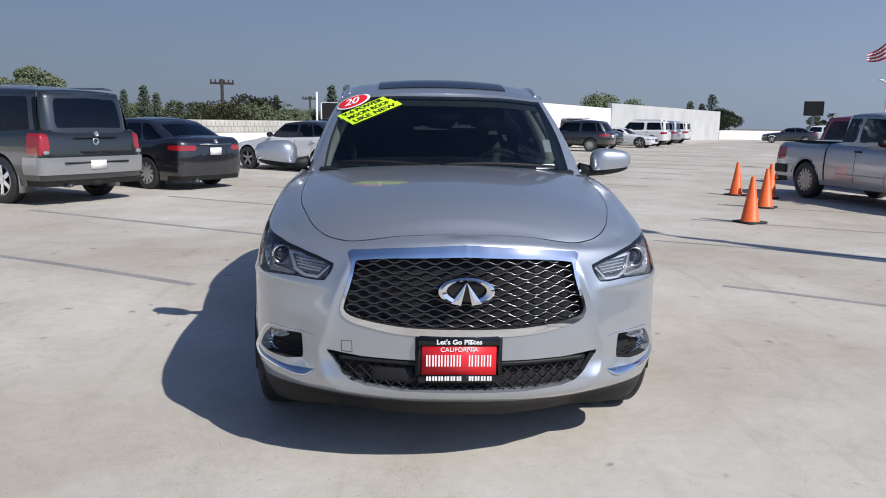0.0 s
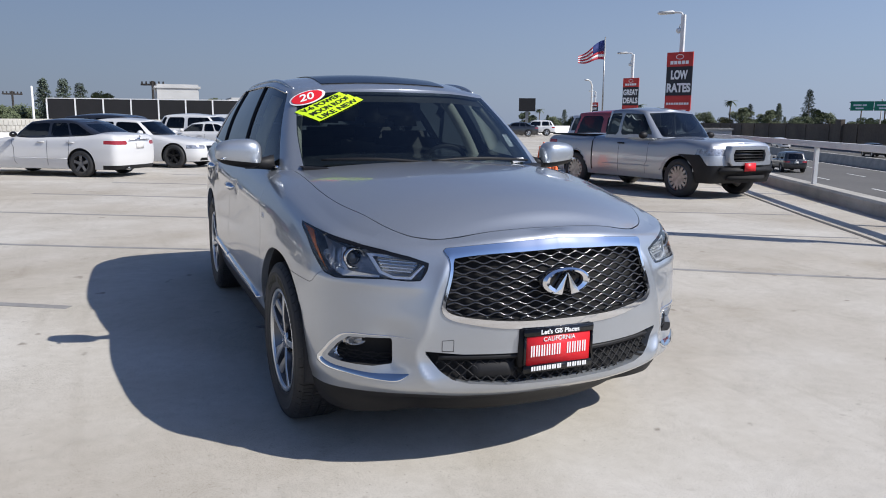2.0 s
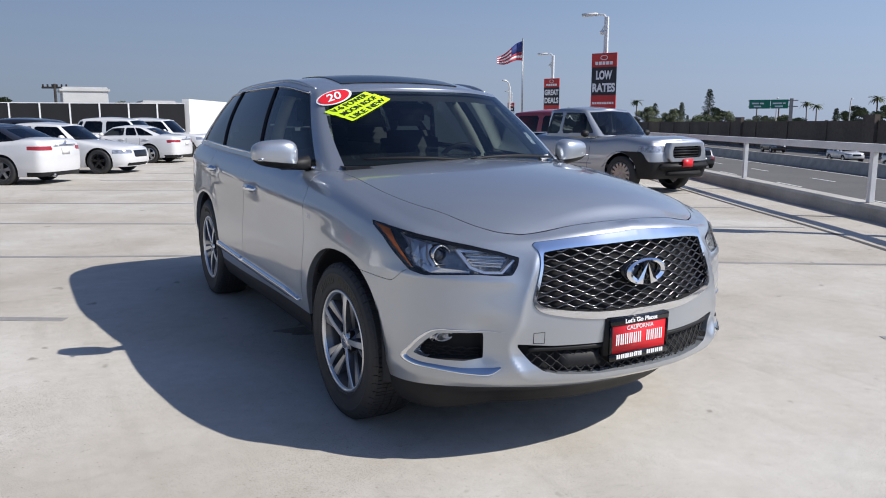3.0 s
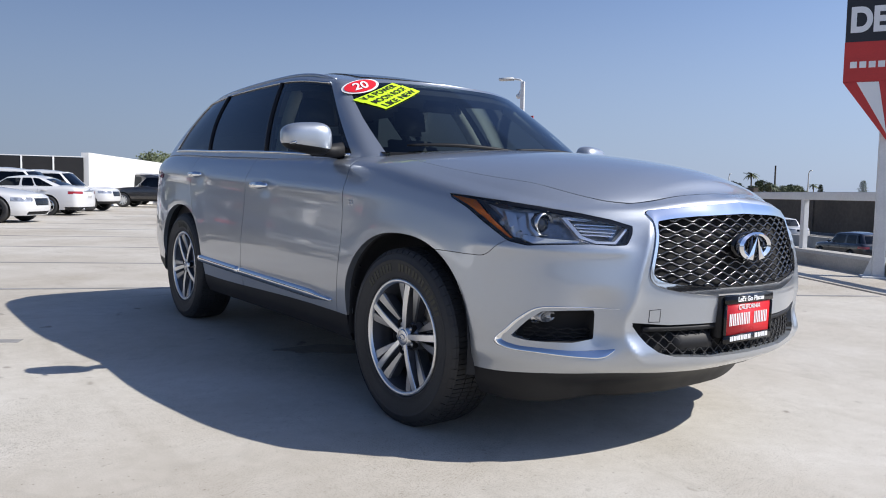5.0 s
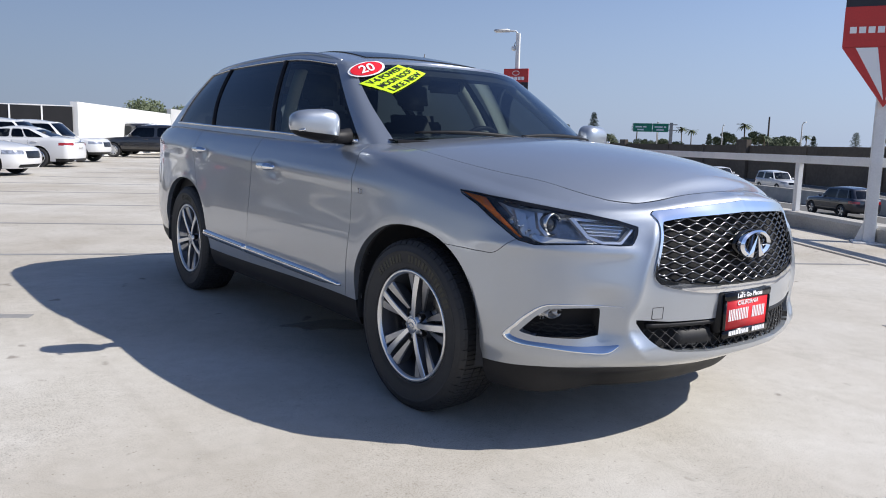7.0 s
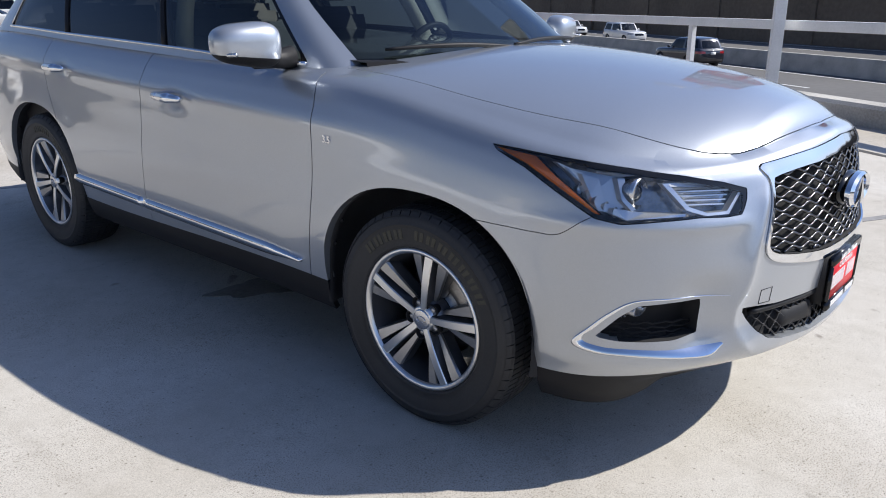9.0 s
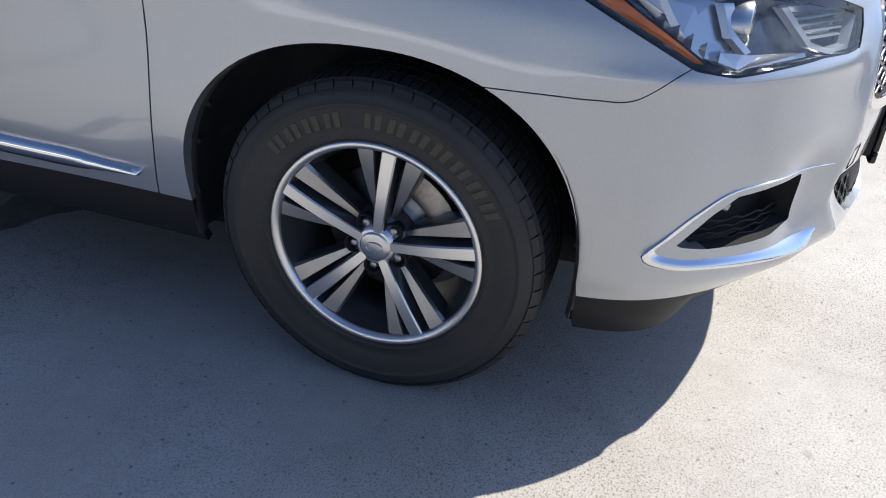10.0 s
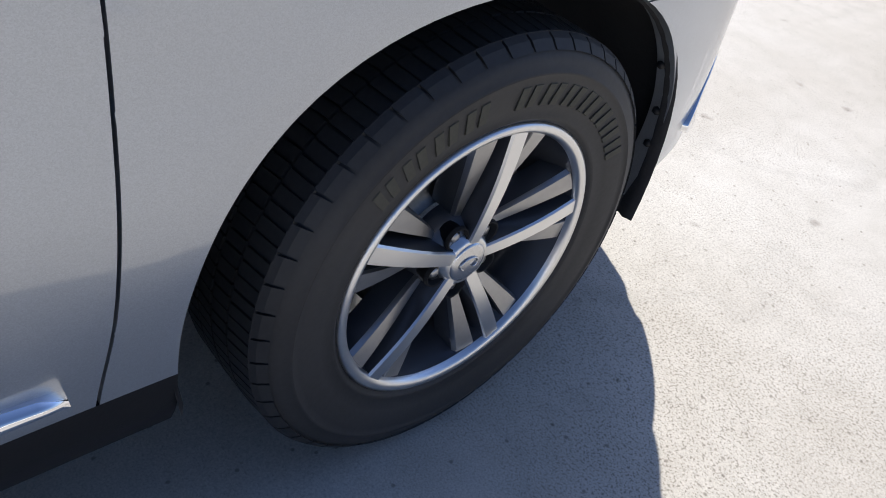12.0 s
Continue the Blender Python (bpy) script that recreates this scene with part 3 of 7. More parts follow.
for side in (1, -1):
    bm = bmesh.new()
    rows = []
    for k in range(60):
        o, q = outs[k], ins[k]
        row = []
        for f, sink in ((-0.02, 0.02), (0.0, -0.001), (0.08, -0.004), (0.35, 0.0), (0.7, 0.012), (0.96, 0.028), (1.0, 0.055)):
            p = o + (q - o) * f
            low_ = 1 - step(0.45, 0.54, float(o[1]))
            sink = sink - 0.011 * low_ * (1 - f) + 0.012 * low_ * f
            row.append(bm.verts.new(body.point(p[0], p[1], sink=sink * min(1, 0.35 + min(k, 59 - k) / 8), flip=side)))
        rows.append(row)
    for a, b in zip(rows, rows[1:]):
        for j in range(6):
            bm.faces.new((a[j], a[j + 1], b[j + 1], b[j]))
    bmesh.ops.recalc_face_normals(bm, faces=bm.faces)
    part("fog_trim", bm, M_CHROME, suv, "C-shaped chrome fog lamp trim")
    half = take(pocket, lambda f: f.calc_center_median().x * side > 0)
    fogbox = part("fog_pocket", recess(half, Vector((-side * 0.03, 0.06, 0))), M_DARK, suv)
    bm = bmesh.new()
    for k in range(4):
        z0 = 0.488 + 0.014 * k
        tube(bm, [body.point(0.73 + 0.26 * i / 12, z0 + 0.004 * math.cos(2.2 * i + math.pi * k), sink=0.03, flip=side) for i in range(13)], 0.0028, 5)
    part("fog_grille", bm, M_BLACK, fogbox)
    bm = bmesh.new()
    c = body.point(0.905, 0.572, sink=0.045, flip=side)
    lathe(bm, [(0.03, 0.03), (0.033, -0.006), (0.028, -0.01), (0.022, 0.0), (0.0005, 0.006)], "y", 28, c)
    bmesh.ops.scale(bm, vec=(1.35, 1, 0.68), space=Matrix.Translation(-c), verts=bm.verts)
    part("fog_lamp", bm, M_HEADGLASS, fogbox, "clear fog lamp")
    part("lamp_bezel", box(bmesh.new(), c + Vector((-0.05, 0.012, -0.026)), c + Vector((0.05, 0.05, 0.024)), 0.012), M_DULLCHROME, fogbox)
pocket.free()
# headlamps
head_shape = [(1.425, 1.012), (1.33, 1.007), (1.24, 1.0), (1.1, 0.99), (0.96, 0.977), (0.79, 0.957), (0.66, 0.936), (0.577, 0.914), (0.584, 0.885), (0.606, 0.85), (0.66, 0.847), (0.75, 0.851), (0.88, 0.845), (0.985, 0.838), (1.06, 0.85), (1.14, 0.89), (1.215, 0.926), (1.29, 0.963)]
head_sdf = poly_sdf(head_shape, 0.003)
lamp = pick(on_wall(head_sdf))
for side in (1, -1):
    lens = take(lamp, lambda f: f.calc_center_median().x * side > 0)
    house = lens.copy()
    house.normal_update()
    HS = house.verts.layers.float["s"]
    for v in house.verts:
        v.co -= v.normal * (0.05 if head_sdf(v[HS], v.co.z) < -0.004 else 0.012)
    lampob = part("headlamp", house, M_LAMPHOUSE, suv, "clear headlamp with projector and amber side reflector")
    lens.normal_update()
    NS = lens.verts.layers.float["s"]
    edge_w = lambda s_, z_: head_sdf(s_, z_) + (0.004 + 0.01 * step(0.93, 0.99, z_ + 0.25 * max(0, 0.95 - s_)) * (1 - step(1.05, 1.25, s_)))
    cut(lens, lambda v: edge_w(v[NS], v.co.z))
    frame_ = take(lens, lambda f: edge_w(mean(f, NS), f.calc_center_median().z) > 0)
    for bm in (lens, frame_):
        for v in bm.verts:
            v.co -= v.normal * 0.002
    part("lamp_border", lip(frame_, 0.008), M_GLOSSBLACK, lampob)
    part("lens", lens, M_LENS, lampob).visible_shadow = False

    def strip(name, pts, depth, material, width=0.0):
        bm = bmesh.new()
        a = [bm.verts.new(body.point(s, z, sink=depth, flip=side)) for s, z in pts]
        f = bm.faces.new(a)
        r = bmesh.ops.extrude_face_region(bm, geom=[f])
        for v in r["geom"]:
            if isinstance(v, bmesh.types.BMVert):
                v.co.y -= 0.016 * (1 if side else 1)
        bmesh.ops.recalc_face_normals(bm, faces=bm.faces)
        part(name, bm, material, lampob, smooth=False)
    strip("side_reflector", [(1.405, 1.005), (1.285, 0.993), (1.206, 0.945), (1.11, 0.89), (1.06, 0.858), (1.14, 0.899), (1.215, 0.934), (1.29, 0.969)], 0.01, M_AMBER)
    strip("reflector_edge", [(1.28, 0.991), (1.27, 0.99), (1.195, 0.943), (1.1, 0.888), (1.05, 0.857), (1.06, 0.858), (1.11, 0.89), (1.206, 0.945)], 0.012, M_GLOSSBLACK)
    strip("facet", [(1.235, 0.978), (1.14, 0.955), (1.09, 0.905), (1.14, 0.93)], 0.045, M_LAMPIN)
    strip("facet", [(1.14, 0.955), (1.08, 0.945), (1.04, 0.86), (1.07, 0.862), (1.1, 0.9)], 0.035, M_LAMPIN)
    strip("facet", [(1.03, 0.858), (1.02, 0.872), (0.93, 0.862), (0.8, 0.857), (0.8, 0.85), (0.98, 0.842)], 0.03, M_LAMPIN)
    strip("facet", [(1.2, 0.966), (1.03, 0.951), (0.99, 0.872), (1.04, 0.858), (1.11, 0.9)], 0.046, M_LAMPIN)
    strip("divider", [(1.02, 0.952), (0.995, 0.952), (0.985, 0.9), (0.955, 0.872), (0.968, 0.868), (1.0, 0.895)], 0.024, M_LAMPIN)
    strip("lamp_arm", [(0.875, 0.94), (0.855, 0.94), (0.79, 0.876), (0.73, 0.858), (0.735, 0.85), (0.8, 0.868)], 0.022, M_LAMPIN)
    strip("lamp_arm", [(0.855, 0.942), (0.62, 0.925), (0.61, 0.917), (0.85, 0.932)], 0.022, M_LAMPIN)
    strip("lamp_arm", [(0.73, 0.858), (0.66, 0.858), (0.605, 0.91), (0.597, 0.908), (0.655, 0.85), (0.735, 0.85)], 0.022, M_LAMPIN)
    strip("brow", [(0.6, 0.936), (0.74, 0.963), (0.9, 0.985), (1.2, 0.995), (1.2, 0.985), (0.9, 0.968), (0.74, 0.949), (0.61, 0.928)], 0.022, M_DULLCHROME)
    strip("inner_beam", [(0.84, 0.928), (0.625, 0.914), (0.665, 0.868), (0.79, 0.885)], 0.05, M_DULLCHROME)
    for k in range(4):
        z0 = 0.872 + 0.012 * k
        strip("inner_rib", [(0.79 + 0.01 * k, z0 + 0.006), (0.66 - 0.007 * k, z0 + 0.002), (0.66 - 0.007 * k, z0 + 0.005), (0.79 + 0.01 * k, z0 + 0.01)], 0.03, M_LAMPIN)
    for k in range(5):
        bm = bmesh.new()
        q = body.point(1.13 - 0.03 * k, 0.915 - 0.014 * k, sink=0.036, flip=side)
        lathe(bm, [(0.0005, 0.012), (0.009, 0.006), (0.014, -0.008), (0.016, -0.009)], "y", 12, q)
        part("led_reflector", bm, M_LAMPIN, lampob)
    bm = bmesh.new()
    c = body.point(0.94, 0.91, sink=0.042, flip=side)
    lathe(bm, [(0.044, 0.03), (0.046, -0.012), (0.04, -0.018), (0.034, -0.004), (0.034, 0.012)], "y", 32, c)
    part("projector_ring", bm, M_DULLCHROME, lampob)
    bm = bmesh.new()
    lathe(bm, [(0.0005, -0.02), (0.015, -0.016), (0.027, -0.006), (0.033, 0.012)], "y", 28, c)
    part("projector", bm, mat("projector_glass", (0.03, 0.035, 0.045), 0.03, Coat_Weight=1.0), lampob)
lamp.free()
rear_lamp = pick(on_wall(poly_sdf([(sy(3.4), 1.04), (sy(3.62), 1.1), (sy(3.9), 1.11), (sy(3.9), 0.96), (sy(3.62), 0.95)], 0.006)))
for side in (1, -1):
    half = take(rear_lamp, lambda f: f.calc_center_median().x * side > 0)
    part("tail_lamp", lip(half, 0.01), M_TAIL, suv, "red wraparound tail lamp")
rear_lamp.free()

# panel joints
hood_shape = poly_sdf(both([tuple(q) for q in spline([(0, -0.888), (0.18, -0.876), (0.33, -0.85), (0.43, -0.82), (0.5, -0.786), (0.58, -0.722), (0.645, -0.61), (0.695, -0.45), (0.745, -0.22), (0.77, 0.1), (0.775, 0.6)], 60)]), 0.006)
gap(lambda v: hood_shape(v.co.x, v.co.y) if v[LW] > 0.86 and v.co.y < 0.55 else 0.5, 0.0018)
hood = take(skin, lambda f: hood_shape(f.calc_center_median().x, f.calc_center_median().y) < 0 and mean(f, LW) > 0.86 and f.calc_center_median().y < 0.6)
part("bonnet", lip(hood, 0.015), M_SILVER, suv)
# bumper against wing
bump_line = curve([(-0.62, 0.88), (-0.56, 0.84), (-0.49, 0.79), (-0.42, 0.784), (-0.33, 0.785), (-0.12, 0.785)])
gap(lambda v: v.co.z - bump_line(v.co.y) if v[LW] < 1 and v.co.y < -0.1 and (abs(v.co.x) > 0.84 and v.co.y > -0.58) else 0.4 if v.co.z > 0.8 else -0.4, 0.0013)
# doors
edge_a = curve([(0.3, 0.6), (0.4, 0.59), (0.55, 0.562), (0.72, 0.542), (0.9, 0.535), (1.1, 0.55), (1.25, 0.65)])
edge_b = curve([(0.3, 1.77), (0.8, 1.74), (1.25, 1.68)])
edge_c = curve([(0.3, 2.42), (0.5, 2.47), (0.75, 2.62), (0.95, 2.72), (1.25, 2.7)])
for e in (edge_a, edge_b, edge_c):
    gap(lambda v: v.co.y - e(v.co.z) if v[LW] < 1.02 and abs(v.co.x) > 0.7 else 0.5, 0.0022)
doors = {}
for side in (1, -1):
    for name, a, b in (("front_door", edge_a, edge_b), ("rear_door", edge_b, edge_c)):
        panel = take(skin, lambda f: (lambda c: a(c.z) < c.y < b(c.z) and c.x * side > 0.7 and mean(f, LW) < 1.03)(f.calc_center_median()))
        doors[name, side] = part(name, lip(panel, 0.02), M_SILVER, suv)
part("body_shell", lip(skin, 0.035), M_SILVER, suv, "metallic silver body panels")

# fog, intake and grille mesh
def mesh_bars(name, shape, zs, wave, amp, half, thick, deep, material, label):
    bm = bmesh.new()
    for k, z0 in enumerate(zs):
        run = []
        n = int(2 * half / 0.008)
        for i in range(n + 1):
            x = -half + 2 * half * i / n
            z = z0 + amp * math.cos(2 * math.pi * x / wave + math.pi * (k % 2))
            ok = shape(x, z) < -0.003
            if ok:
                p = body.point(float(np.interp(abs(x), body.x[:70], body.s[:70])), z, sink=deep)
                run.append(Vector((x, p.y, z)))
            if (not ok or i == n) and run:
                if len(run) > 2:
                    tube(bm, run, thick, 5)
                run = []
    return part(name, bm, material, suv, label)


M_GRILLE = mat("dark_chrome", (0.1, 0.1, 0.106), 0.22, 0.9)
mesh_bars("grille_mesh", d_in, np.arange(0.696, 0.965, 0.0205), 0.082, 0.0062, 0.48, 0.0044, 0.012, M_GRILLE, "wavy dark chrome grille mesh")
mesh_bars("intake_mesh", intake_sdf, np.arange(0.43, 0.53, 0.021), 0.05, 0.0095, 0.54, 0.003, 0.02, M_BLACK, "black intake mesh")

# emblem: an oval ring, open below, with two blades that meet at its middle
bm = bmesh.new()
rows = []
for i in range(57):
    a = math.radians(-66 + 312 * i / 56)
    ca, sa = math.cos(a), math.sin(a)
    rows.append([bm.verts.new((x * ca, y, 0.842 + z * sa + up)) for x, z, up, y in ((0.112, 0.057, 0, -1.028), (0.111, 0.0565, 0, -1.043), (0.097, 0.049, 0.001, -1.052), (0.079, 0.0405, 0.003, -1.045), (0.078, 0.04, 0.003, -1.028))])
for a, b in zip(rows, rows[1:]):
    for j in range(4):
        bm.faces.new((a[j], a[j + 1], b[j + 1], b[j]))
for sgn in (1, -1):
    foot = [(0.0, 0.884, -1.03), (sgn * 0.064, 0.793, -1.03), (sgn * 0.02, 0.785, -1.03)]
    top = [(sgn * 0.001, 0.88, -1.05), (sgn * 0.061, 0.795, -1.05), (sgn * 0.022, 0.788, -1.05)]
    lo, hi = ([bm.verts.new((x, y, z)) for x, z, y in q] for q in (foot, top))
    mid = bm.verts.new((sgn * 0.028, -1.056, 0.815))
    for k in range(3):
        bm.faces.new((lo[k], lo[(k + 1) % 3], hi[(k + 1) % 3], hi[k]))
        bm.faces.new((hi[k], hi[(k + 1) % 3], mid))
bmesh.ops.recalc_face_normals(bm, faces=bm.faces)
part("emblem", sharp(bm, 25), M_CHROME, suv, "oval chrome badge")
part("emblem_base", lathe(bmesh.new(), [(0.0005, -1.022), (0.07, -1.022), (0.1, -1.018), (0.105, -1.005)], "y", 32, (0, 0, 0.842)), M_GLOSSBLACK, suv).matrix_basis = Matrix.Translation((0, 0, 0.842)) @ Matrix.Diagonal((1.04, 1, 0.55, 1)) @ Matrix.Translation((0, 0, -0.842))
# front plate in a black frame
plate = part("licence_plate", box(bmesh.new(), (-0.15, -1.064, 0.487), (0.15, -1.056, 0.65), 0.002), M_RED, suv, "red dealer plate in a black frame with white lettering")
plate.matrix_basis = pose(-0.025, 0.016, -0.008)
bm = bmesh.new()
for lo, hi in (((-0.163, -1.07, 0.631), (0.163, -1.052, 0.662)), ((-0.163, -1.07, 0.478), (0.163, -1.052, 0.509)), ((-0.163, -1.0695, 0.509), (-0.154, -1.052, 0.631)), ((0.154, -1.0695, 0.509), (0.163, -1.052, 0.631))):
    box(bm, lo, hi, 0.003)
part("plate_frame", bm, M_GLOSSBLACK, plate)
box_ = box(bmesh.new(), (-0.175, -1.05, 0.5), (0.175, -1.0, 0.665), 0.004)
part("plate_bracket", box_, M_BLACK, plate)
letters("lettering", "Let's Go Places", 0.026, pose(0, -1.0715, 0.647), M_WHITEINK, plate, 0.001, 0.18)
letters("lettering", "CALIFORNIA", 0.026, pose(0, -1.066, 0.614), M_WHITEINK, plate, 0.001, 0.15, 0.0)
for k in range(11):
    if k == 6:
        continue
    x0 = -0.131 + 0.0243 * k
    for dx in (0.0, 0.011):
        part("plate_bar", box(bmesh.new(), (x0 + dx, -1.066, 0.545), (x0 + dx + 0.0055, -1.063, 0.592)), M_WHITEINK, plate, smooth=False)
        part("plate_bar", box(bmesh.new(), (x0 + dx + 0.001, -1.0722, 0.487), (x0 + dx + 0.0085, -1.0695, 0.505)), M_WHITEINK, plate, smooth=False)

# glasshouse
BASE = [(0, 0.24), (0.42, 0.3), (0.72, 0.48), (0.84, 0.7), (0.895, 1.5), (0.905, 2.5), (0.885, 3.3), (0.8, 3.72), (0.5, 3.93), (0, 3.98)]
TOP = [(0, 1.02), (0.36, 1.05), (0.605, 1.13), (0.655, 1.28), (0.672, 1.72), (0.67, 2.5), (0.65, 3.05), (0.59, 3.36), (0.4, 3.5), (0, 3.55)]
zroof = curve([(0, 1.632), (1, 1.628), (2, 1.607), (3, 1.624), (4, 1.668), (5, 1.655), (6, 1.622), (7, 1.59), (8, 1.58), (9, 1.58)])
cabin = House(BASE, TOP, curve([(0, 1.172), (0.5, 1.15), (0.8, 1.143), (1.5, 1.163), (2.5, 1.183), (3.3, 1.198), (4, 1.18)]), zroof,
              curve([(1.0, 0.0), (1.15, 0.03), (1.5, 0.06), (2, 0.068), (3, 0.065), (3.5, 0.03)]), 0.022, 190, 22, 14)
gh = cabin.build()
LU, LT = gh.verts.layers.float["u"], gh.verts.layers.float["t"]


def window(a, b, lo, hi, c, d, r=0.04):
    """A pane from a to b at its foot and from c to d at its head, as a shape in (u, t)."""
    shape = poly_sdf([(a + r, lo + r), (b - r, lo + r), (d - r, hi - r), (c + r, hi - r)], r)
    return lambda v: shape(v[LU], v[LT]) if v[LT] <= 1 else 0.3


def pick_gh(value):
    cut(gh, value)
    gh.normal_update()
    return take(gh, lambda f: sum(value(v) for v in f.verts) / len(f.verts) < 0)


def screen(v):
    return max(abs(v[LU]) - 2.12 + 0.2 * max(0, 0.5 - v[LT]), v[LT] - 0.965, 0.0 - v[LT] - 0.01) if v[LT] <= 1 else 0.3


pane = pick_gh(screen)
windscreen = part("windscreen", pane, M_GLASS, suv, "raked windscreen with a dealer sticker")
windscreen.visible_shadow = False
for name, a, b, hi, m, c, d in (("front_window", 2.96, 4.06, 0.93, M_SIDEGLASS, 2.98, 4.12), ("rear_window", 4.17, 5.02, 0.92, M_TINT, 4.22, 5.3), ("quarter_window", 5.1, 6.02, 0.9, M_TINT, 5.38, 6.2)):
    pane = pick_gh(window(a, b, 0.085, hi, c, d))
    for side in (1, -1):
        half = take(pane, lambda f: f.calc_center_median().x * side > 0)
        part(name, half, m, suv, "dark tinted side window" if m is M_TINT else "clear side window").visible_shadow = False
    pane.free()
pane = pick_gh(lambda v: max(7.6 - v[LU], 0.1 - v[LT], v[LT] - 0.9) if v[LT] <= 1 else 0.3)
part("tailgate_window", pane, M_TINT, suv).visible_shadow = False
pillars = pick_gh(lambda v: max(2.92 - v[LU], v[LU] - 6.06 - 0.2 * v[LT], v[LT] - 0.945, 0.06 - v[LT]) if v[LT] <= 1 else 0.3)
for side in (1, -1):
    half = take(pillars, lambda f: f.calc_center_median().x * side > 0)
    part("window_surround", lip(half, 0.02), M_GLOSSBLACK, suv, "gloss black window pillars")
moon = pick_gh(lambda v: max(abs(v.co.x) - 0.43, 1.3 - v.co.y, v.co.y - 2.1) if v[LT] > 1 else 0.3)
moon.normal_update()
for v in moon.verts:
    v.co.z += 0.006
part("moon_roof", lip(moon, 0.02), M_GLOSSBLACK, suv, "dark glass moon roof")
part("roof", lip(gh, 0.02), M_SILVER, suv)
# chrome waist moulding, roof rails
for side in (1, -1):
    bm = bmesh.new()
    tube(bm, [cabin.point(2.95 + 3.1 * i / 40, 0.065, side, 0.006) for i in range(41)], 0.008, 6)
    part("window_moulding", bm, M_CHROME, suv)
    bm = bmesh.new()
    tube(bm, [*[cabin.point(2.95 + 3.3 * i / 40, 0.952, side, 0.003) for i in range(41)], *[cabin.point(6.25 - 0.2 * i / 6, 0.952 - 0.887 * i / 6, side, 0.004) for i in range(1, 7)]], 0.007, 6)
    part("window_moulding", bm, M_DULLCHROME, suv)
    for u, lean in ((4.11, 0.06), (5.06, 0.29)):
        bm = bmesh.new()
        tube(bm, [cabin.point(u + lean * i / 8, 0.08 + 0.86 * i / 8, side, 0.002) for i in range(9)], 0.012, 6)
        part("window_seal", bm, M_BLACK, suv)
    bm = bmesh.new()
    rail = [cabin.point(2.9 + 3.6 * i / 30, 1.0, side, 0.0) + Vector((-side * 0.03, 0, 0.016 * math.sin(math.pi * min(1, i / 5, (30 - i) / 5) / 2))) for i in range(31)]
    tube(bm, rail, 0.012, 8)
    part("roof_rail", bm, M_SILVER, suv)

# cabin interior
liner = cabin.build()
lt2, lu2 = liner.verts.layers.float["t"], liner.verts.layers.float["u"]
bmesh.ops.delete(liner, geom=[f for f in liner.faces if mean(f, lt2) < 0.93], context="FACES")
for v in liner.verts:
    v.co.z -= 0.035
    v.co.x *= 0.97
part("headliner", liner, M_SEAT, suv)
bm = bmesh.new()
rows = []
for i in range(25):
    x = -0.8 + 1.6 * i / 24
    hump = 0.03 * math.exp(-((x - 0.38) / 0.2) ** 2)
    y0 = 0.36 + 0.35 * (x / 0.8) ** 2
    rows.append([bm.verts.new((x, y, z)) for y, z in ((y0, 1.165), (y0 + 0.25, 1.17 + hump * 0.5), (0.98, 1.165 + hump), (1.06, 1.12 + hump), (1.06, 0.85), (0.9, 0.6))])
for a, b in zip(rows, rows[1:]):
    for j in range(5):
        bm.faces.new((a[j], a[j + 1], b[j + 1], b[j]))
part("dashboard", bm, M_DASH, suv, "black dashboard")
bm = bmesh.new()
ringpts = [Vector((0.185 * math.cos(a), 0, 0.185 * math.sin(a))) for a in np.linspace(0, 2 * math.pi, 33)]
tube(bm, ringpts, 0.016, 8, False)
for a in (200, 340, 270):
    tube(bm, [(0, 0.01, 0), (0.18 * math.cos(radians(a)), 0, 0.18 * math.sin(radians(a)))], 0.018, 6)
bmesh.ops.create_icosphere(bm, subdivisions=2, radius=0.06)
bmesh.ops.transform(bm, matrix=pose(0.38, 1.2, 1.1, 22), verts=bm.verts)
part("steering_wheel", bm, M_DASH, suv)
for y, xs in ((1.72, (-0.38, 0.38)), (2.62, (-0.42, 0.0, 0.42)), (3.3, (-0.35, 0.35))):
    for x in xs:
        seat = part("seat", box(bmesh.new(), (x - 0.24, y - 0.5, 0.62), (x + 0.24, y + 0.05, 0.82), 0.06), M_SEAT, suv, "dark grey leather seat")
        part("backrest", box(bmesh.new(), (x - 0.24, 0, 0), (x + 0.24, 0.16, 0.66), 0.06, pose(0, y, 0.72, -14)), M_SEAT, seat)
        part("headrest", box(bmesh.new(), (x - 0.13, 0.03, 0.69), (x + 0.13, 0.13, 0.9), 0.04, pose(0, y, 0.72, -12)), M_SEAT, seat)
for side in (1, -1):
    bm = bmesh.new()
    tube(bm, [cabin.point(4.06, 0.02 + 0.9 * i / 8, side, -0.075) for i in range(9)], 0.04, 8)
    part("pillar_trim", bm, M_BEIGE, suv, "beige inner pillar trim")
    bm = bmesh.new()
    tube(bm, [cabin.point(2.5, 0.05 + 0.88 * i / 8, side, -0.06) for i in range(9)], 0.032, 8)
    part("pillar_trim", bm, M_BEIGE, suv)
    part("door_card", box(bmesh.new(), (side * 0.86 - 0.03, 0.8, 0.5), (side * 0.86 + 0.03, 3.3, 1.14), 0.02), M_DASH, suv)
part("inner_mirror", box(bmesh.new(), (-0.12, 1.06, 1.47), (0.12, 1.1, 1.54), 0.015), M_DASH, suv)
part("cargo_floor", box(bmesh.new(), (-0.82, 0.5, 0.5), (0.82, 3.75, 0.6), 0.01), M_DASH, suv)


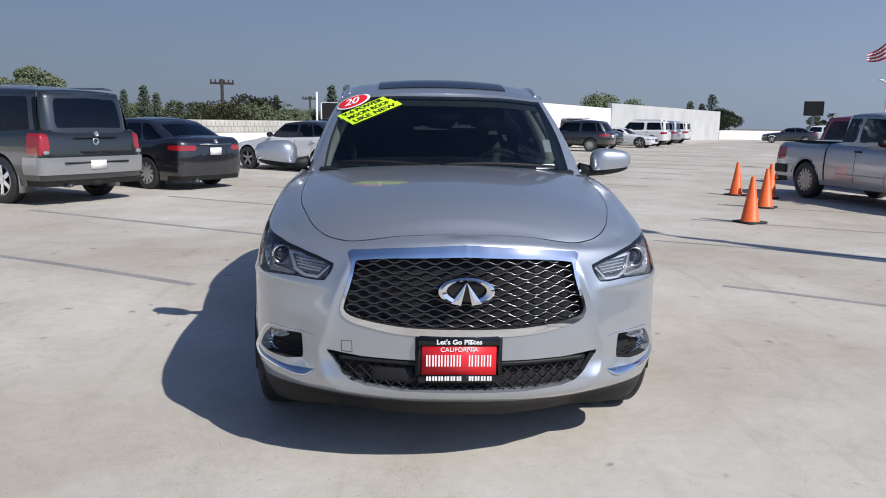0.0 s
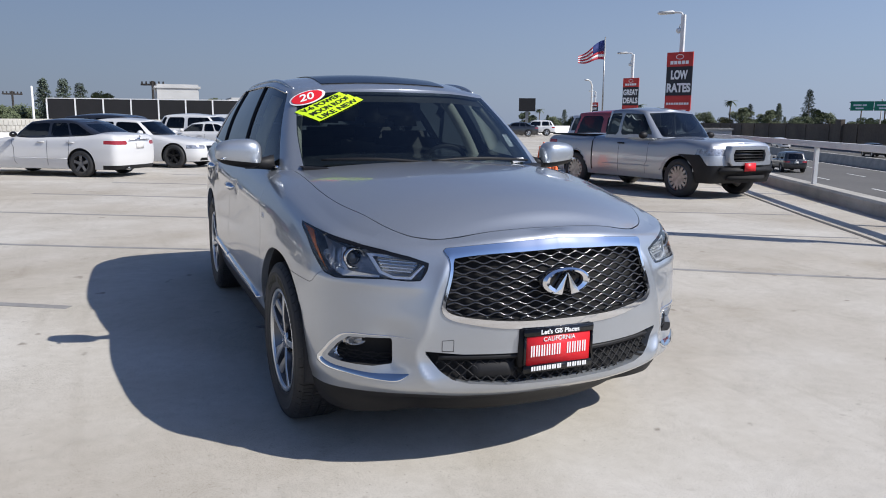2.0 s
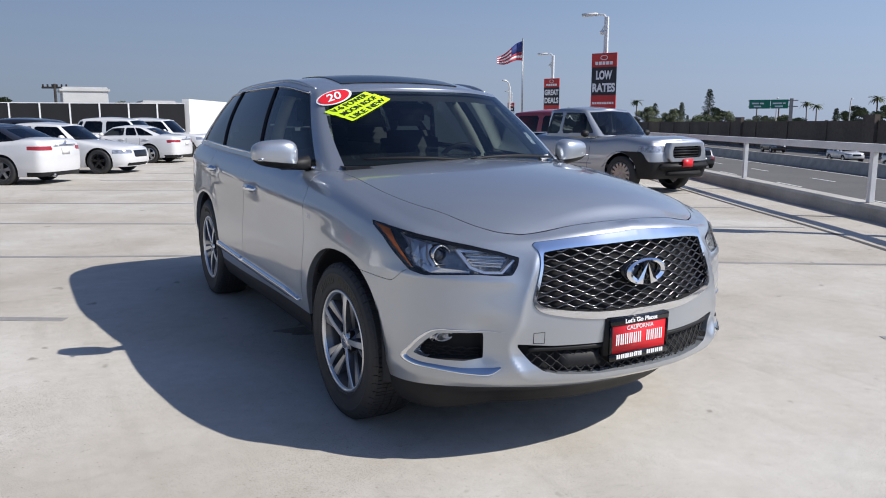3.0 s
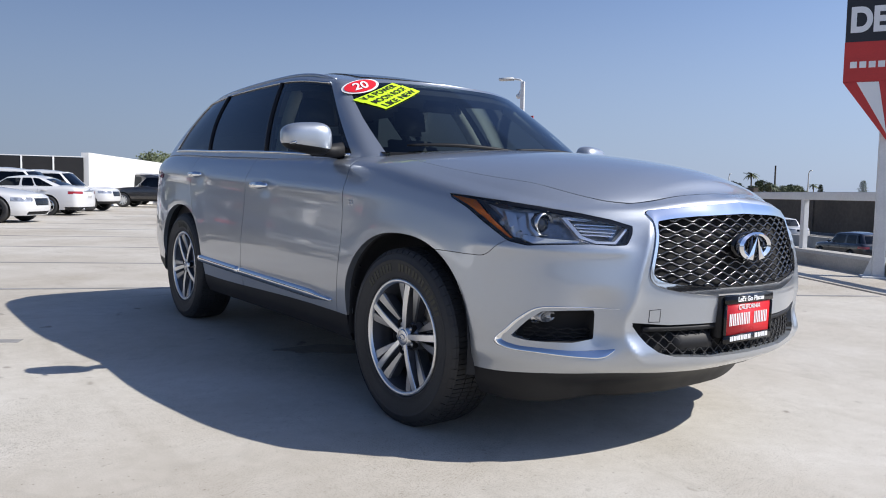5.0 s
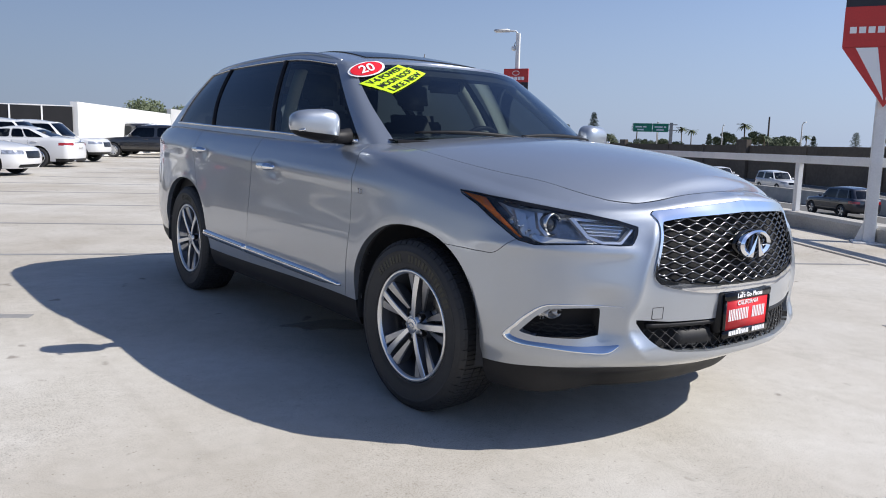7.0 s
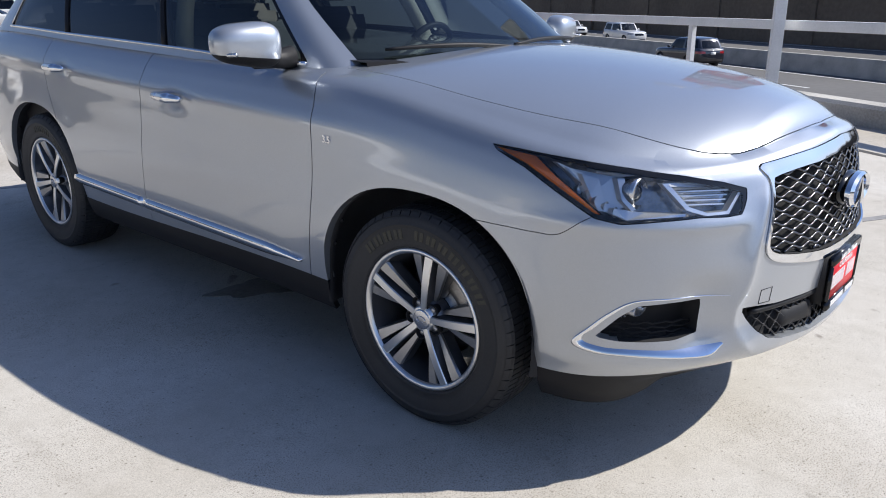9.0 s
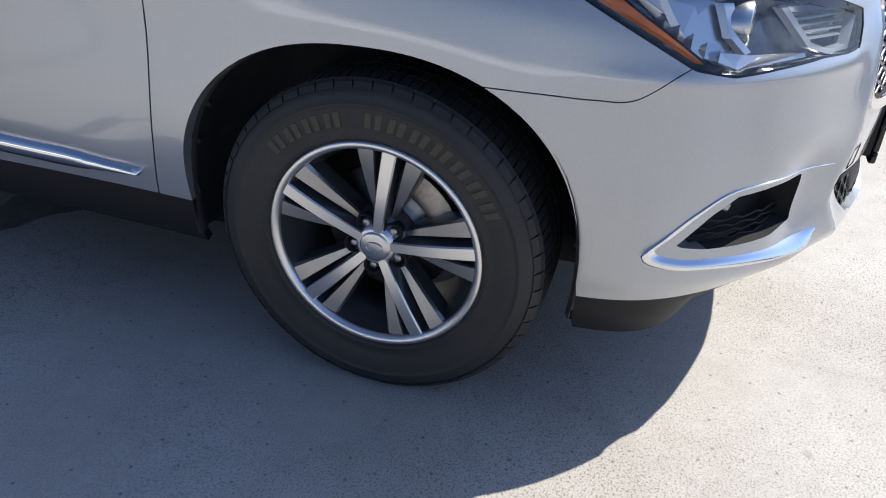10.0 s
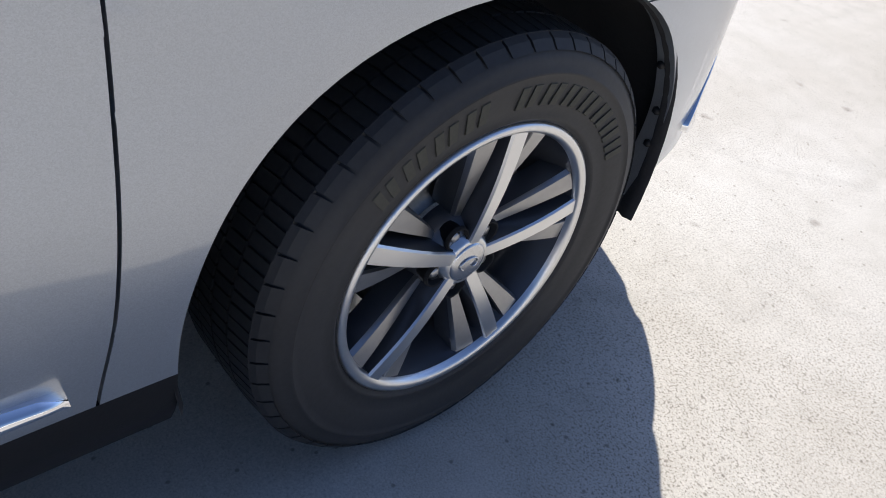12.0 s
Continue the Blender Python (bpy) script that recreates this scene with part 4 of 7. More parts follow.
def on_screen(x, z, out=0.005):
    """The place on the windscreen at half width x and height z."""
    side, x = (1 if x >= 0 else -1), abs(x)
    u, t = x * 3, 0.7
    for _ in range(14):
        p = cabin.point(u, t)
        t = min(max(t + (z - p.z) / 0.45, 0), 1)
        u = min(max(u + (x - p.x) * 2.2, 0), 2.6)
    return cabin.point(u, t, side, out)


def decal(name, outline, material, out, label="", n=14):
    """A thin film on the windscreen bounded by a function of two shares a, b."""
    bm = bmesh.new()
    g = [[bm.verts.new(on_screen(*outline(i / n, j / n), out)) for j in range(n + 1)] for i in range(n + 1)]
    for i in range(n):
        for j in range(n):
            bm.faces.new((g[i][j], g[i + 1][j], g[i + 1][j + 1], g[i][j + 1]))
    bmesh.ops.remove_doubles(bm, verts=bm.verts, dist=0.0004)
    bmesh.ops.recalc_face_normals(bm, faces=bm.faces)
    lip(bm, 0.002)
    return part(name, bm, material, windscreen, label)


def decal_text(text, place, out, material):
    cu = bpy.data.curves.new("lettering", "FONT")
    cu.body, cu.size, cu.align_x, cu.align_y, cu.offset = text, 1, "LEFT", "BOTTOM", 0.02
    tmp = bpy.data.objects.new("lettering", cu)
    me = bpy.data.meshes.new_from_object(tmp)
    bpy.data.objects.remove(tmp)
    bm = bmesh.new()
    bm.from_mesh(me)
    bpy.data.meshes.remove(me)
    xs, ys = [v.co.x for v in bm.verts], [v.co.y for v in bm.verts]
    for v in bm.verts:
        a, b = (v.co.x - min(xs)) / (max(xs) - min(xs)), (v.co.y - min(ys)) / (max(ys) - min(ys))
        v.co = on_screen(*place(a, b), out)
    part("lettering", bm, material, windscreen, smooth=False)


def lime(line, a, b):
    """Three staggered strips, rising to the middle of the screen."""
    c = (line + 1 - b) / 3
    x = -0.674 + 0.3 * a + 0.1 * c
    z = 1.481 + 0.13 * a - 0.053 * c
    return x, z


for k, text in enumerate(("V-6 POWER", "MOON ROOF", "LIKE NEW")):
    a0, a1 = (0.0, 0.96) if k == 0 else (0.02, 1.0) if k == 1 else (0.03, 1.03)
    decal("sticker", lambda a, b: lime(k, a0 + (a1 - a0) * a, b), M_LIME, 0.006, "lime sticker with black capitals")
    decal_text(text, lambda a, b: lime(k, a0 + (a1 - a0) * (0.08 + 0.84 * a), 0.14 + 0.7 * b), 0.009, M_INK)


def oval(k):
    def f(a, b):
        p, q = 2 * a - 1, 2 * b - 1
        p, q = p * math.sqrt(1 - q * q / 2), q * math.sqrt(1 - p * p / 2)
        return -0.575 + k * 0.108 * p, 1.568 + k * (0.036 * q + 0.035 * p)
    return f


decal("sticker", oval(1.0), M_WHITEINK, 0.009, "red oval year sticker with white rim")
decal("sticker", oval(0.86), M_RED, 0.012)
decal_text("20", lambda a, b: (-0.575 + 0.085 * (a - 0.5) + 0.01 * (b - 0.5), 1.568 + 0.042 * (b - 0.5) + 0.027 * (a - 0.5)), 0.015, M_WHITEINK)
decal("permit", lambda a, b: (0.60 + 0.05 * a, 1.30 + 0.07 * b), M_WHITEINK, -0.012, "small white permit behind the glass")
decal("paper_tag", lambda a, b: (0.50 + 0.12 * a, 1.205 + 0.022 * b), M_WHITEINK, 0.01, "white paper tucked under the glass")
for sgn, x0, x1 in ((1, 0.62, -0.05), (-1, -0.02, -0.62)):
    bm = bmesh.new()
    pts = [on_screen(x0 + (x1 - x0) * i / 16, 1.207 + 0.022 * math.sin(math.pi * i / 16 * 0.8) , 0.022) for i in range(17)]
    tube(bm, pts, [0.006 + 0.004 * math.sin(math.pi * i / 16) for i in range(17)], 6)
    part("wiper", bm, M_BLACK, suv)
bm = bmesh.new()
rows = []
for i in range(33):
    x = -0.74 + 1.48 * i / 32
    p = on_screen(x, 1.205, 0.0)
    rows.append([bm.verts.new(p + d) for d in (Vector((0, 0.02, -0.006)), Vector((0, -0.03, -0.01)), Vector((0, -0.1, -0.012)), Vector((0, -0.11, -0.04)))])
for a, b in zip(rows, rows[1:]):
    for j in range(3):
        bm.faces.new((a[j], a[j + 1], b[j + 1], b[j]))
part("cowl_panel", bm, M_BLACK, suv, "black plastic cowl below the windscreen")

# mirrors
for side in (1, -1):
    drop = 0.022 if side > 0 else 0.0
    bm = bmesh.new()
    bmesh.ops.create_icosphere(bm, subdivisions=4, radius=1)
    for v in bm.verts:
        x, y, z = v.co
        k = (abs(x) ** 3.1 + abs(y) ** 3.1 + abs(z) ** 3.1) ** (-1 / 3.1)
        v.co = Vector((x * k * 0.128, y * k * (0.085 if y < 0 else 0.05), z * k * (0.078 - 0.016 * x * side) + 0.006 * x * side))
    bmesh.ops.transform(bm, matrix=pose(side * 1.035, 0.80, 1.255 - drop, 0, 0, side * 14), verts=bm.verts)
    cut(bm, lambda v: v.co.z - 1.212 + drop - 0.1 * (v.co.x * side - 1.03))
    low = take(bm, lambda f: (lambda c: c.z - 1.212 + drop - 0.1 * (c.x * side - 1.03))(f.calc_center_median()) < 0)
    mirror = part("door_mirror", bm, M_SILVER, suv, "silver door mirror with black base")
    part("mirror_base", low, M_BLACK, mirror)
    bm = bmesh.new()
    tube(bm, [(side * 0.84, 0.78, 1.2 - drop), (side * 0.92, 0.79, 1.195 - drop), (side * 1.0, 0.8, 1.2 - drop)], [0.045, 0.032, 0.035], 10)
    part("mirror_arm", bm, M_BLACK, mirror)
    bm = bmesh.new()
    tube(bm, [(side * (1.16 - 0.03 * i / 8 - 0.02 * (8 - i) / 8), 0.80 - 0.085 * i / 8, 1.222 - drop + 0.006 * i / 8) for i in range(9)], 0.008, 6)
    part("indicator", bm, M_DULLCHROME, mirror)

# door handles and sill moulding
for side in (1, -1):
    for door, y in (("front_door", 1.43), ("rear_door", 2.52)):
        z = 1.0 + 0.045 * (y - 1.43)
        bm = bmesh.new()
        pts = [body.point(sy(y - 0.115 + 0.23 * i / 12), z + 0.004, sink=-0.014 - 0.034 * math.sin(math.pi * i / 12) ** 0.6, flip=side) for i in range(13)]
        tube(bm, pts, [0.007 + 0.016 * math.sin(math.pi * i / 12) ** 0.5 for i in range(13)], 10)
        handle = part("door_handle", bm, M_CHROME, doors[door, side], "chrome door handle")
    for door, y0, y1, z0, z1 in (("front_door", 0.6, 1.765, 0.455, 0.469), ("rear_door", 1.785, 2.46, 0.469, 0.478)):
        bm = bmesh.new()
        n = 24
        rows = []
        for i in range(n + 1):
            f = i / n
            y, z = y0 + (y1 - y0) * f, z0 + (z1 - z0) * f
            w = 0.028 * (min(1, 0.25 + 4 * f) if door == "front_door" else 1)
            rows.append([bm.verts.new(body.point(sy(y), z + dz * w, sink=-o, flip=side)) for dz, o in ((-1, -0.004), (-0.8, 0.014), (0, 0.022), (0.8, 0.012), (1, -0.004))])
        for a, b in zip(rows, rows[1:]):
            for j in range(4):
                bm.faces.new((a[j], a[j + 1], b[j + 1], b[j]))
        bm.faces.new(rows[0]), bm.faces.new(rows[-1])
        bmesh.ops.recalc_face_normals(bm, faces=bm.faces)
        part("sill_moulding", bm, M_CHROME, doors[door, side], "chrome sill moulding")

letters("badge", "3.5", 0.034, Matrix.Translation(body.point(sy(0.44), 0.945, sink=-0.002, flip=-1)) @ pose(0, 0, 0, 0, 0, -90), M_CHROME, suv, 0.002)
bm = bmesh.new()
tube(bm, [body.point(sx(x), z, sink=0.0, flip=-1) for x, z in ((0.5, 0.565), (0.5, 0.61), (0.455, 0.613), (0.455, 0.565), (0.5, 0.565))], 0.0016, 4)
part("tow_cover", bm, M_DARK, suv)
bm = bmesh.new()
g = [[bm.verts.new(body.point(0.19 + 0.22 * i / 8, 0.438 + 0.092 * j / 4, sink=0.016 + (0.03 if i in (0, 8) or j in (0, 4) else 0), flip=-1)) for j in range(5)] for i in range(9)]
for i in range(8):
    for j in range(4):
        bm.faces.new((g[i][j], g[i + 1][j], g[i + 1][j + 1], g[i][j + 1]))
part("radar_sensor", bm, M_BLACK, suv)
bm = bmesh.new()
tube(bm, [body.point(abs(x), 0.537, sink=0.012, flip=1 if x > 0 else -1) for x in np.linspace(-0.53, 0.53, 41)], 0.011, 8)
part("intake_bar", bm, M_BLACK, suv)

# wheel housings, floor pan
bm = bmesh.new()
box(bm, (-0.6, -0.55, 0.22), (0.6, 3.7, 0.45), 0.03)
part("floor_pan", bm, M_DARK, suv)
# added boxes, unseen, that stop sun leaking through the hollow nose and underside
part("engine_light_block", box(bmesh.new(), (-0.6, -0.76, 0.3), (0.6, 0.35, 0.93), 0.04), M_DARK, suv)
part("nose_light_block", box(bmesh.new(), (-0.5, -0.84, 0.32), (0.5, -0.5, 0.9), 0.03), M_DARK, suv)
part("tray_light_block", box(bmesh.new(), (-0.48, -0.66, 0.235), (0.48, 0.0, 0.262), 0.008), M_BLACK, suv)
part("axle_light_block", box(bmesh.new(), (-0.58, -0.36, 0.2), (0.58, 0.5, 0.72), 0.05), M_DARK, suv)
part("floor_light_block", box(bmesh.new(), (-0.75, 0.52, 0.2), (0.75, 2.4, 0.3), 0.03), M_DARK, suv)
for side in (1, -1):
    part("air_deflector", box(bmesh.new(), (side * 0.74 - 0.12, -0.44, 0.235), (side * 0.74 + 0.12, -0.42, 0.36), 0.006), M_BLACK, suv)
for side in (1, -1):
    for cy in (0.032, 2.92):
        bm = bmesh.new()
        arcs = []
        for i in range(37):
            a = math.pi * (-0.07 + 1.14 * i / 36)
            ca, sa = math.cos(a), math.sin(a)
            r = (abs(ca / 0.463) ** 2.3 + abs(sa / 0.422) ** 2.3) ** (-1 / 2.3)
            arcs.append([bm.verts.new((side * x, cy + q * ca, 0.41 + q * sa)) for x, q in ((0.952, r + 0.006), (0.935, r - 0.004), (0.9, r + 0.014), (0.62, r + 0.02), (0.6, 0.1))])
        for a, b in zip(arcs, arcs[1:]):
            for j in range(4):
                bm.faces.new((a[j], a[j + 1], b[j + 1], b[j]))
        liner_ = part("wheel_housing", bm, M_LINER, suv, "black textured wheel arch liner")
        for a in (8, 17, 30, 150, 163):
            ca, sa = math.cos(radians(a)), math.sin(radians(a))
            r = (abs(ca / 0.463) ** 2.3 + abs(sa / 0.422) ** 2.3) ** (-1 / 2.3) - 0.004
            b2 = bmesh.new()
            bmesh.ops.create_icosphere(b2, subdivisions=1, radius=0.009, matrix=pose(side * 0.925, cy - r * ca, 0.41 + r * sa))
            part("liner_clip", b2, M_BLACK, liner_)


# wheels
def wheel_meshes():
    """Tyre, rim, spokes, nuts and cap of the front wheel, facing -x, round the origin."""
    made = {}
    bm = bmesh.new()
    prof = [(0.248, 0.01), (0.2555, -0.006), (0.262, -0.011), (0.266, -0.0145), (0.269, -0.0125), (0.29, -0.019), (0.325, -0.0235), (0.336, -0.0235), (0.3385, -0.0262), (0.341, -0.0235), (0.354, -0.021), (0.37, -0.012), (0.381, 0.004), (0.3855, 0.03), (0.3865, 0.12), (0.3855, 0.18), (0.38, 0.215), (0.355, 0.24), (0.3, 0.24), (0.24, 0.22)]
    lathe(bm, prof, "x", 96)
    made["tyre"] = bm
    # tread: shoulder lugs and centre ribs
    bm = bmesh.new()
    for n, x0, x1, ra, rb, tw, slant in ((110, 0.003, 0.05, 0.381, 0.3855, 0.86, 0.25), (110, 0.055, 0.092, 0.3855, 0.3862, 0.88, 0.3), (110, 0.097, 0.13, 0.3862, 0.3862, 0.88, -0.3), (110, 0.135, 0.172, 0.3862, 0.3855, 0.88, 0.3), (110, 0.177, 0.218, 0.3855, 0.378, 0.86, -0.25)):
        for i in range(n):
            a = 2 * math.pi * i / n
            w = math.pi / n * tw * (1.0 if i % 3 else 0.86)
            sh = slant * math.pi / n
            vs = []
            for x, da, r in ((x0, -w, ra), (x1, -w + sh, rb), (x1, w + sh, rb), (x0, w, ra)):
                for up in (-0.004, 0.0055):
                    vs.append(bm.verts.new((x, (r + up) * math.sin(a + da), (r + up) * math.cos(a + da))))
            lo, hi = vs[0::2], vs[1::2]
            bm.faces.new(hi)
            for j in range(4):
                bm.faces.new((hi[j], lo[j], lo[(j + 1) % 4], hi[(j + 1) % 4]))
    for i in range(55):
        a, w = 2 * math.pi * (i + 0.3) / 55, math.pi / 55 * 0.9
        cols = []
        for da in (-w, 0, w):
            cols.append([bm.verts.new((x, r * math.sin(a + da + tw), r * math.cos(a + da + tw))) for x, r, tw in ((-0.012, 0.367, 0.0), (-0.0165, 0.3685, 0.0), (-0.006, 0.3805, 0.006), (0.0045, 0.387, 0.012), (0.006, 0.381, 0.012))])
        for p, q in zip(cols, cols[1:]):
            for k in range(4):
                bm.faces.new((p[k], p[k + 1], q[k + 1], q[k]))
        bm.faces.new(cols[0]), bm.faces.new(cols[-1][::-1])
    bmesh.ops.recalc_face_normals(bm, faces=bm.faces)
    made["tread"] = bm
    bm = bmesh.new()
    lathe(bm, [(0.2345, 0.002), (0.2365, -0.004), (0.2395, -0.0085), (0.2495, -0.0135), (0.2555, -0.009), (0.256, 0.01)], "x", 96)
    made["rim"] = bm
    bm = bmesh.new()
    lathe(bm, [(0.2355, 0.0), (0.234, 0.006), (0.228, 0.03), (0.218, 0.06), (0.212, 0.2), (0.24, 0.215)], "x", 72)
    made["barrel"] = bm

    def spoke(bm, ang, r0, r1, w0, w1, x0, x1, thick, bend=0.0):
        ca, sa = math.cos(ang), math.sin(ang)
        secs = []
        for i in range(9):
            f = i / 8
            r, w = r0 + (r1 - r0) * f, w0 + (w1 - w0) * f
            x = x0 + (x1 - x0) * f - 0.006 * math.sin(math.pi * f)
            o = bend * (1 - f) ** 1.6
            ring = []
            for t, dx in ((-1, 0.004), (-0.82, 0), (0.82, 0), (1, 0.004), (1.1, thick), (-1.1, thick)):
                p = t * w + o
                ring.append(bm.verts.new((x + dx, r * sa + p * ca, r * ca - p * sa)))
            secs.append(ring)
        for a, b in zip(secs, secs[1:]):
            for j in range(6):
                f = bm.faces.new((a[j], a[(j + 1) % 6], b[(j + 1) % 6], b[j]))
                f.material_index = 0 if j in (0, 1, 2) else 1
        bm.faces.new(secs[0]), bm.faces.new(secs[-1])

    made["spoke"], made["side_spoke"] = bmesh.new(), bmesh.new()
    spoke(made["spoke"], 0, 0.036, 0.24, 0.0125, 0.017, 0.004, -0.006, 0.05)
    for sgn in (1, -1):
        bm = made["side_spoke"]
        secs = []
        for i in range(11):
            f = i / 10
            rr = 0.07 + 0.17 * f
            p0, w = 0.0145 + 0.0215 * f ** 0.8, 0.013 + 0.037 * f
            x = 0.036 * (1 - f) ** 1.3 + 0.001
            ring = []
            for t, dx in ((0.0, 0.005), (0.06, 0.0), (0.86, 0.002), (1.0, 0.01), (1.03, 0.055), (-0.05, 0.055)):
                q = p0 + w * t
                r = min(rr, math.sqrt(0.2475 ** 2 - q * q))
                ring.append(bm.verts.new((x + dx, sgn * q, r)))
            secs.append(ring)
        for a, b in zip(secs, secs[1:]):
            for j in range(6):
                f = bm.faces.new((a[j], a[(j + 1) % 6], b[(j + 1) % 6], b[j]))
                f.material_index = 0 if j in (0, 1, 2) else 1
        bm.faces.new(secs[0]), bm.faces.new(secs[-1])
    for k in ("spoke", "side_spoke"):
        bmesh.ops.recalc_face_normals(made[k], faces=made[k].faces)
        sharp(made[k], 30)
    bm = bmesh.new()
    lathe(bm, [(0.0005, 0.004), (0.03, 0.005), (0.034, 0.009), (0.037, 0.012), (0.06, 0.02), (0.072, 0.035), (0.08, 0.07)], "x", 40)
    made["hub"] = bm
    bm = bmesh.new()
    lathe(bm, [(0.036, 0.004), (0.041, 0.0035), (0.045, 0.007), (0.05, 0.016)], "x", 40)
    made["hub_face"] = bm
    bm = bmesh.new()
    lathe(bm, [(0.0005, 0.0005), (0.03, 0.0005), (0.036, 0.0025), (0.038, 0.008)], "x", 32)
    tube(bm, [(-0.001, 0.019 * math.cos(radians(a)), 0.011 * math.sin(radians(a))) for a in range(-60, 241, 12)], 0.002, 6)
    made["cap"] = bm
    bm = bmesh.new()
    lathe(bm, [(0.0005, 0.0), (0.007, 0.0), (0.011, 0.004), (0.0122, 0.03)], "x", 6, (0.014, 0, 0))
    made["nut"] = bm
    bm = bmesh.new()
    lathe(bm, [(0.0005, 0.034), (0.019, 0.034), (0.0185, 0.006), (0.0215, 0.005), (0.023, 0.012)], "x", 24, (0.004, 0, 0))
    made["well"] = bm
    bm = bmesh.new()
    lathe(bm, [(0.07, 0.085), (0.085, 0.1), (0.16, 0.1), (0.162, 0.125), (0.08, 0.125)], "x", 48)
    made["disc"] = bm
    bm = bmesh.new()
    arcs = []
    for i in range(9):
        a = math.radians(20 + 7 * i)
        arcs.append([bm.verts.new((x, -r * math.sin(a), r * math.cos(a))) for x, r in ((0.075, 0.115), (0.068, 0.14), (0.075, 0.178), (0.15, 0.185), (0.15, 0.11))])
    for a, b in zip(arcs, arcs[1:]):
        for j in range(5):
            bm.faces.new((a[j], a[(j + 1) % 5], b[(j + 1) % 5], b[j]))
    bm.faces.new(arcs[0]), bm.faces.new(arcs[-1])
    bmesh.ops.recalc_face_normals(bm, faces=bm.faces)
    made["caliper"] = sharp(bm)
    return made


W = wheel_meshes()
wheel = thing("wheel", "", "", None)
wheel.parent = suv
tyre = part("tyre", W["tyre"], M_RUBBER, wheel, "black all-terrain tyre with raised sidewall letters")
tread = part("tread", sharp(W["tread"], 20), M_RUBBER, wheel, smooth=False)
rimob = part("rim", W["rim"], M_RIM, wheel, "machined ten-spoke alloy rim")
barrel = part("barrel", W["barrel"], M_RIMDARK, wheel)
disc = part("brake_disc", W["disc"], M_STEEL, wheel)
caliper = part("brake_caliper", W["caliper"], M_STEEL, wheel)
hub = part("hub", W["hub"], M_RIMDARK, wheel)
part("hub_face", W["hub_face"], M_RIM, wheel)
cap = part("centre_cap", W["cap"], M_DULLCHROME, wheel)
protos = [part("spoke", W["spoke"], [M_RIM, M_RIMDARK], wheel), part("side_spoke", W["side_spoke"], [M_RIMSIDE, M_RIMDARK], wheel), part("wheel_nut", W["nut"], M_RIMSIDE, wheel), part("nut_well", W["well"], M_DARK, wheel)]
for k in range(5):
    a = 72 * k + 9.4
    for pr in protos:
        ob = pr if k == 0 else pr.copy()
        if k:
            scene.collection.objects.link(ob)
        if pr.name.startswith(("wheel_nut", "nut_well")):
            ob.matrix_basis = pose(0, 0, 0, a + 36) @ pose(0, 0, 0.057)
        else:
            ob.matrix_basis = pose(0, 0, 0, a)
# raised sidewall lettering, as plain blocks
bm = bmesh.new()
arcs = []
for i in range(5):
    a = math.radians(-1.3 + 2.6 * i / 4)
    arcs.append([bm.verts.new((x, r * -math.sin(a + 0.4 * (r - 0.3)), r * math.cos(a + 0.4 * (r - 0.3)))) for x, r in ((-0.0165, 0.288), (-0.0215, 0.29), (-0.0248, 0.323), (-0.0215, 0.326))])
for a, b in zip(arcs, arcs[1:]):
    for j in range(3):
        bm.faces.new((a[j], a[j + 1], b[j + 1], b[j]))
bm.faces.new(arcs[0]), bm.faces.new(arcs[-1][::-1])
bmesh.ops.recalc_face_normals(bm, faces=bm.faces)
block = part("sidewall_block", bm, M_SIDEWALL, wheel, "raised sidewall block", smooth=False)
for k, turn in enumerate([t_ + d_ for t_ in (-44, -34.4, -24.8, -15.2, 2, 11.6, 21.2, 30.8, 40.4, 50, 59.6) for d_ in (-2.1, 2.1)]):
    ob = block if k == 0 else block.copy()
    if k:
        scene.collection.objects.link(ob)
    ob.matrix_basis = pose(0, 0, 0, turn)
wheel.matrix_basis = pose(-0.953, 0.018, 0.379, 0, 0, 1.6)
for x, y, turn in ((-0.95, 2.91, 0), (0.95, 0.018, 181.6), (0.95, 2.91, 180)):
    copy_thing(wheel, pose(x, y, 0.379, 31 if y and turn == 0 else 0, 0, turn))


# ---- the parking deck and what stands round it ----
A_DIR, B_DIR = Vector((math.cos(radians(60)), math.sin(radians(60)), 0)), Vector((math.cos(radians(-30)), math.sin(radians(-30)), 0))


def deck_point(a, b, z=0.0):
    """A place by its distance along the row (a) and towards the freeway (b)."""
    return A_DIR * a + B_DIR * b + Vector((0, 0, z))


DECK = Matrix((( *A_DIR, 0), (*B_DIR, 0), (0, 0, 1, 0), (0, 0, 0, 1))).transposed()


def rise(x, y):
    """The deck's slight fall towards its drains."""
    return 0.0625 * math.exp(-((y - 3.3) / 1.75) ** 2 - (x / 7.0) ** 2) - 0.0018 * math.exp(-(x / 7.0) ** 2) * math.exp(-(y / 1.2) ** 2)


def deck_grid(a0, a1, b0, b1, na, nb, z=0.0, lower=None):
    bm = bmesh.new()
    g = []
    for i in range(na + 1):
        col = []
        for j in range(nb + 1):
            p = deck_point(a0 + (a1 - a0) * i / na, b0 + (b1 - b0) * j / nb)
            p.z = rise(p.x, p.y) + z
            col.append(bm.verts.new(p))
        g.append(col)
    for i in range(na):
        for j in range(nb):
            bm.faces.new((g[i][j], g[i][j + 1], g[i + 1][j + 1], g[i + 1][j]))
    bmesh.ops.recalc_face_normals(bm, faces=bm.faces)
    for f in bm.faces:
        if f.normal.z < 0:
            f.normal_flip()
    return bm


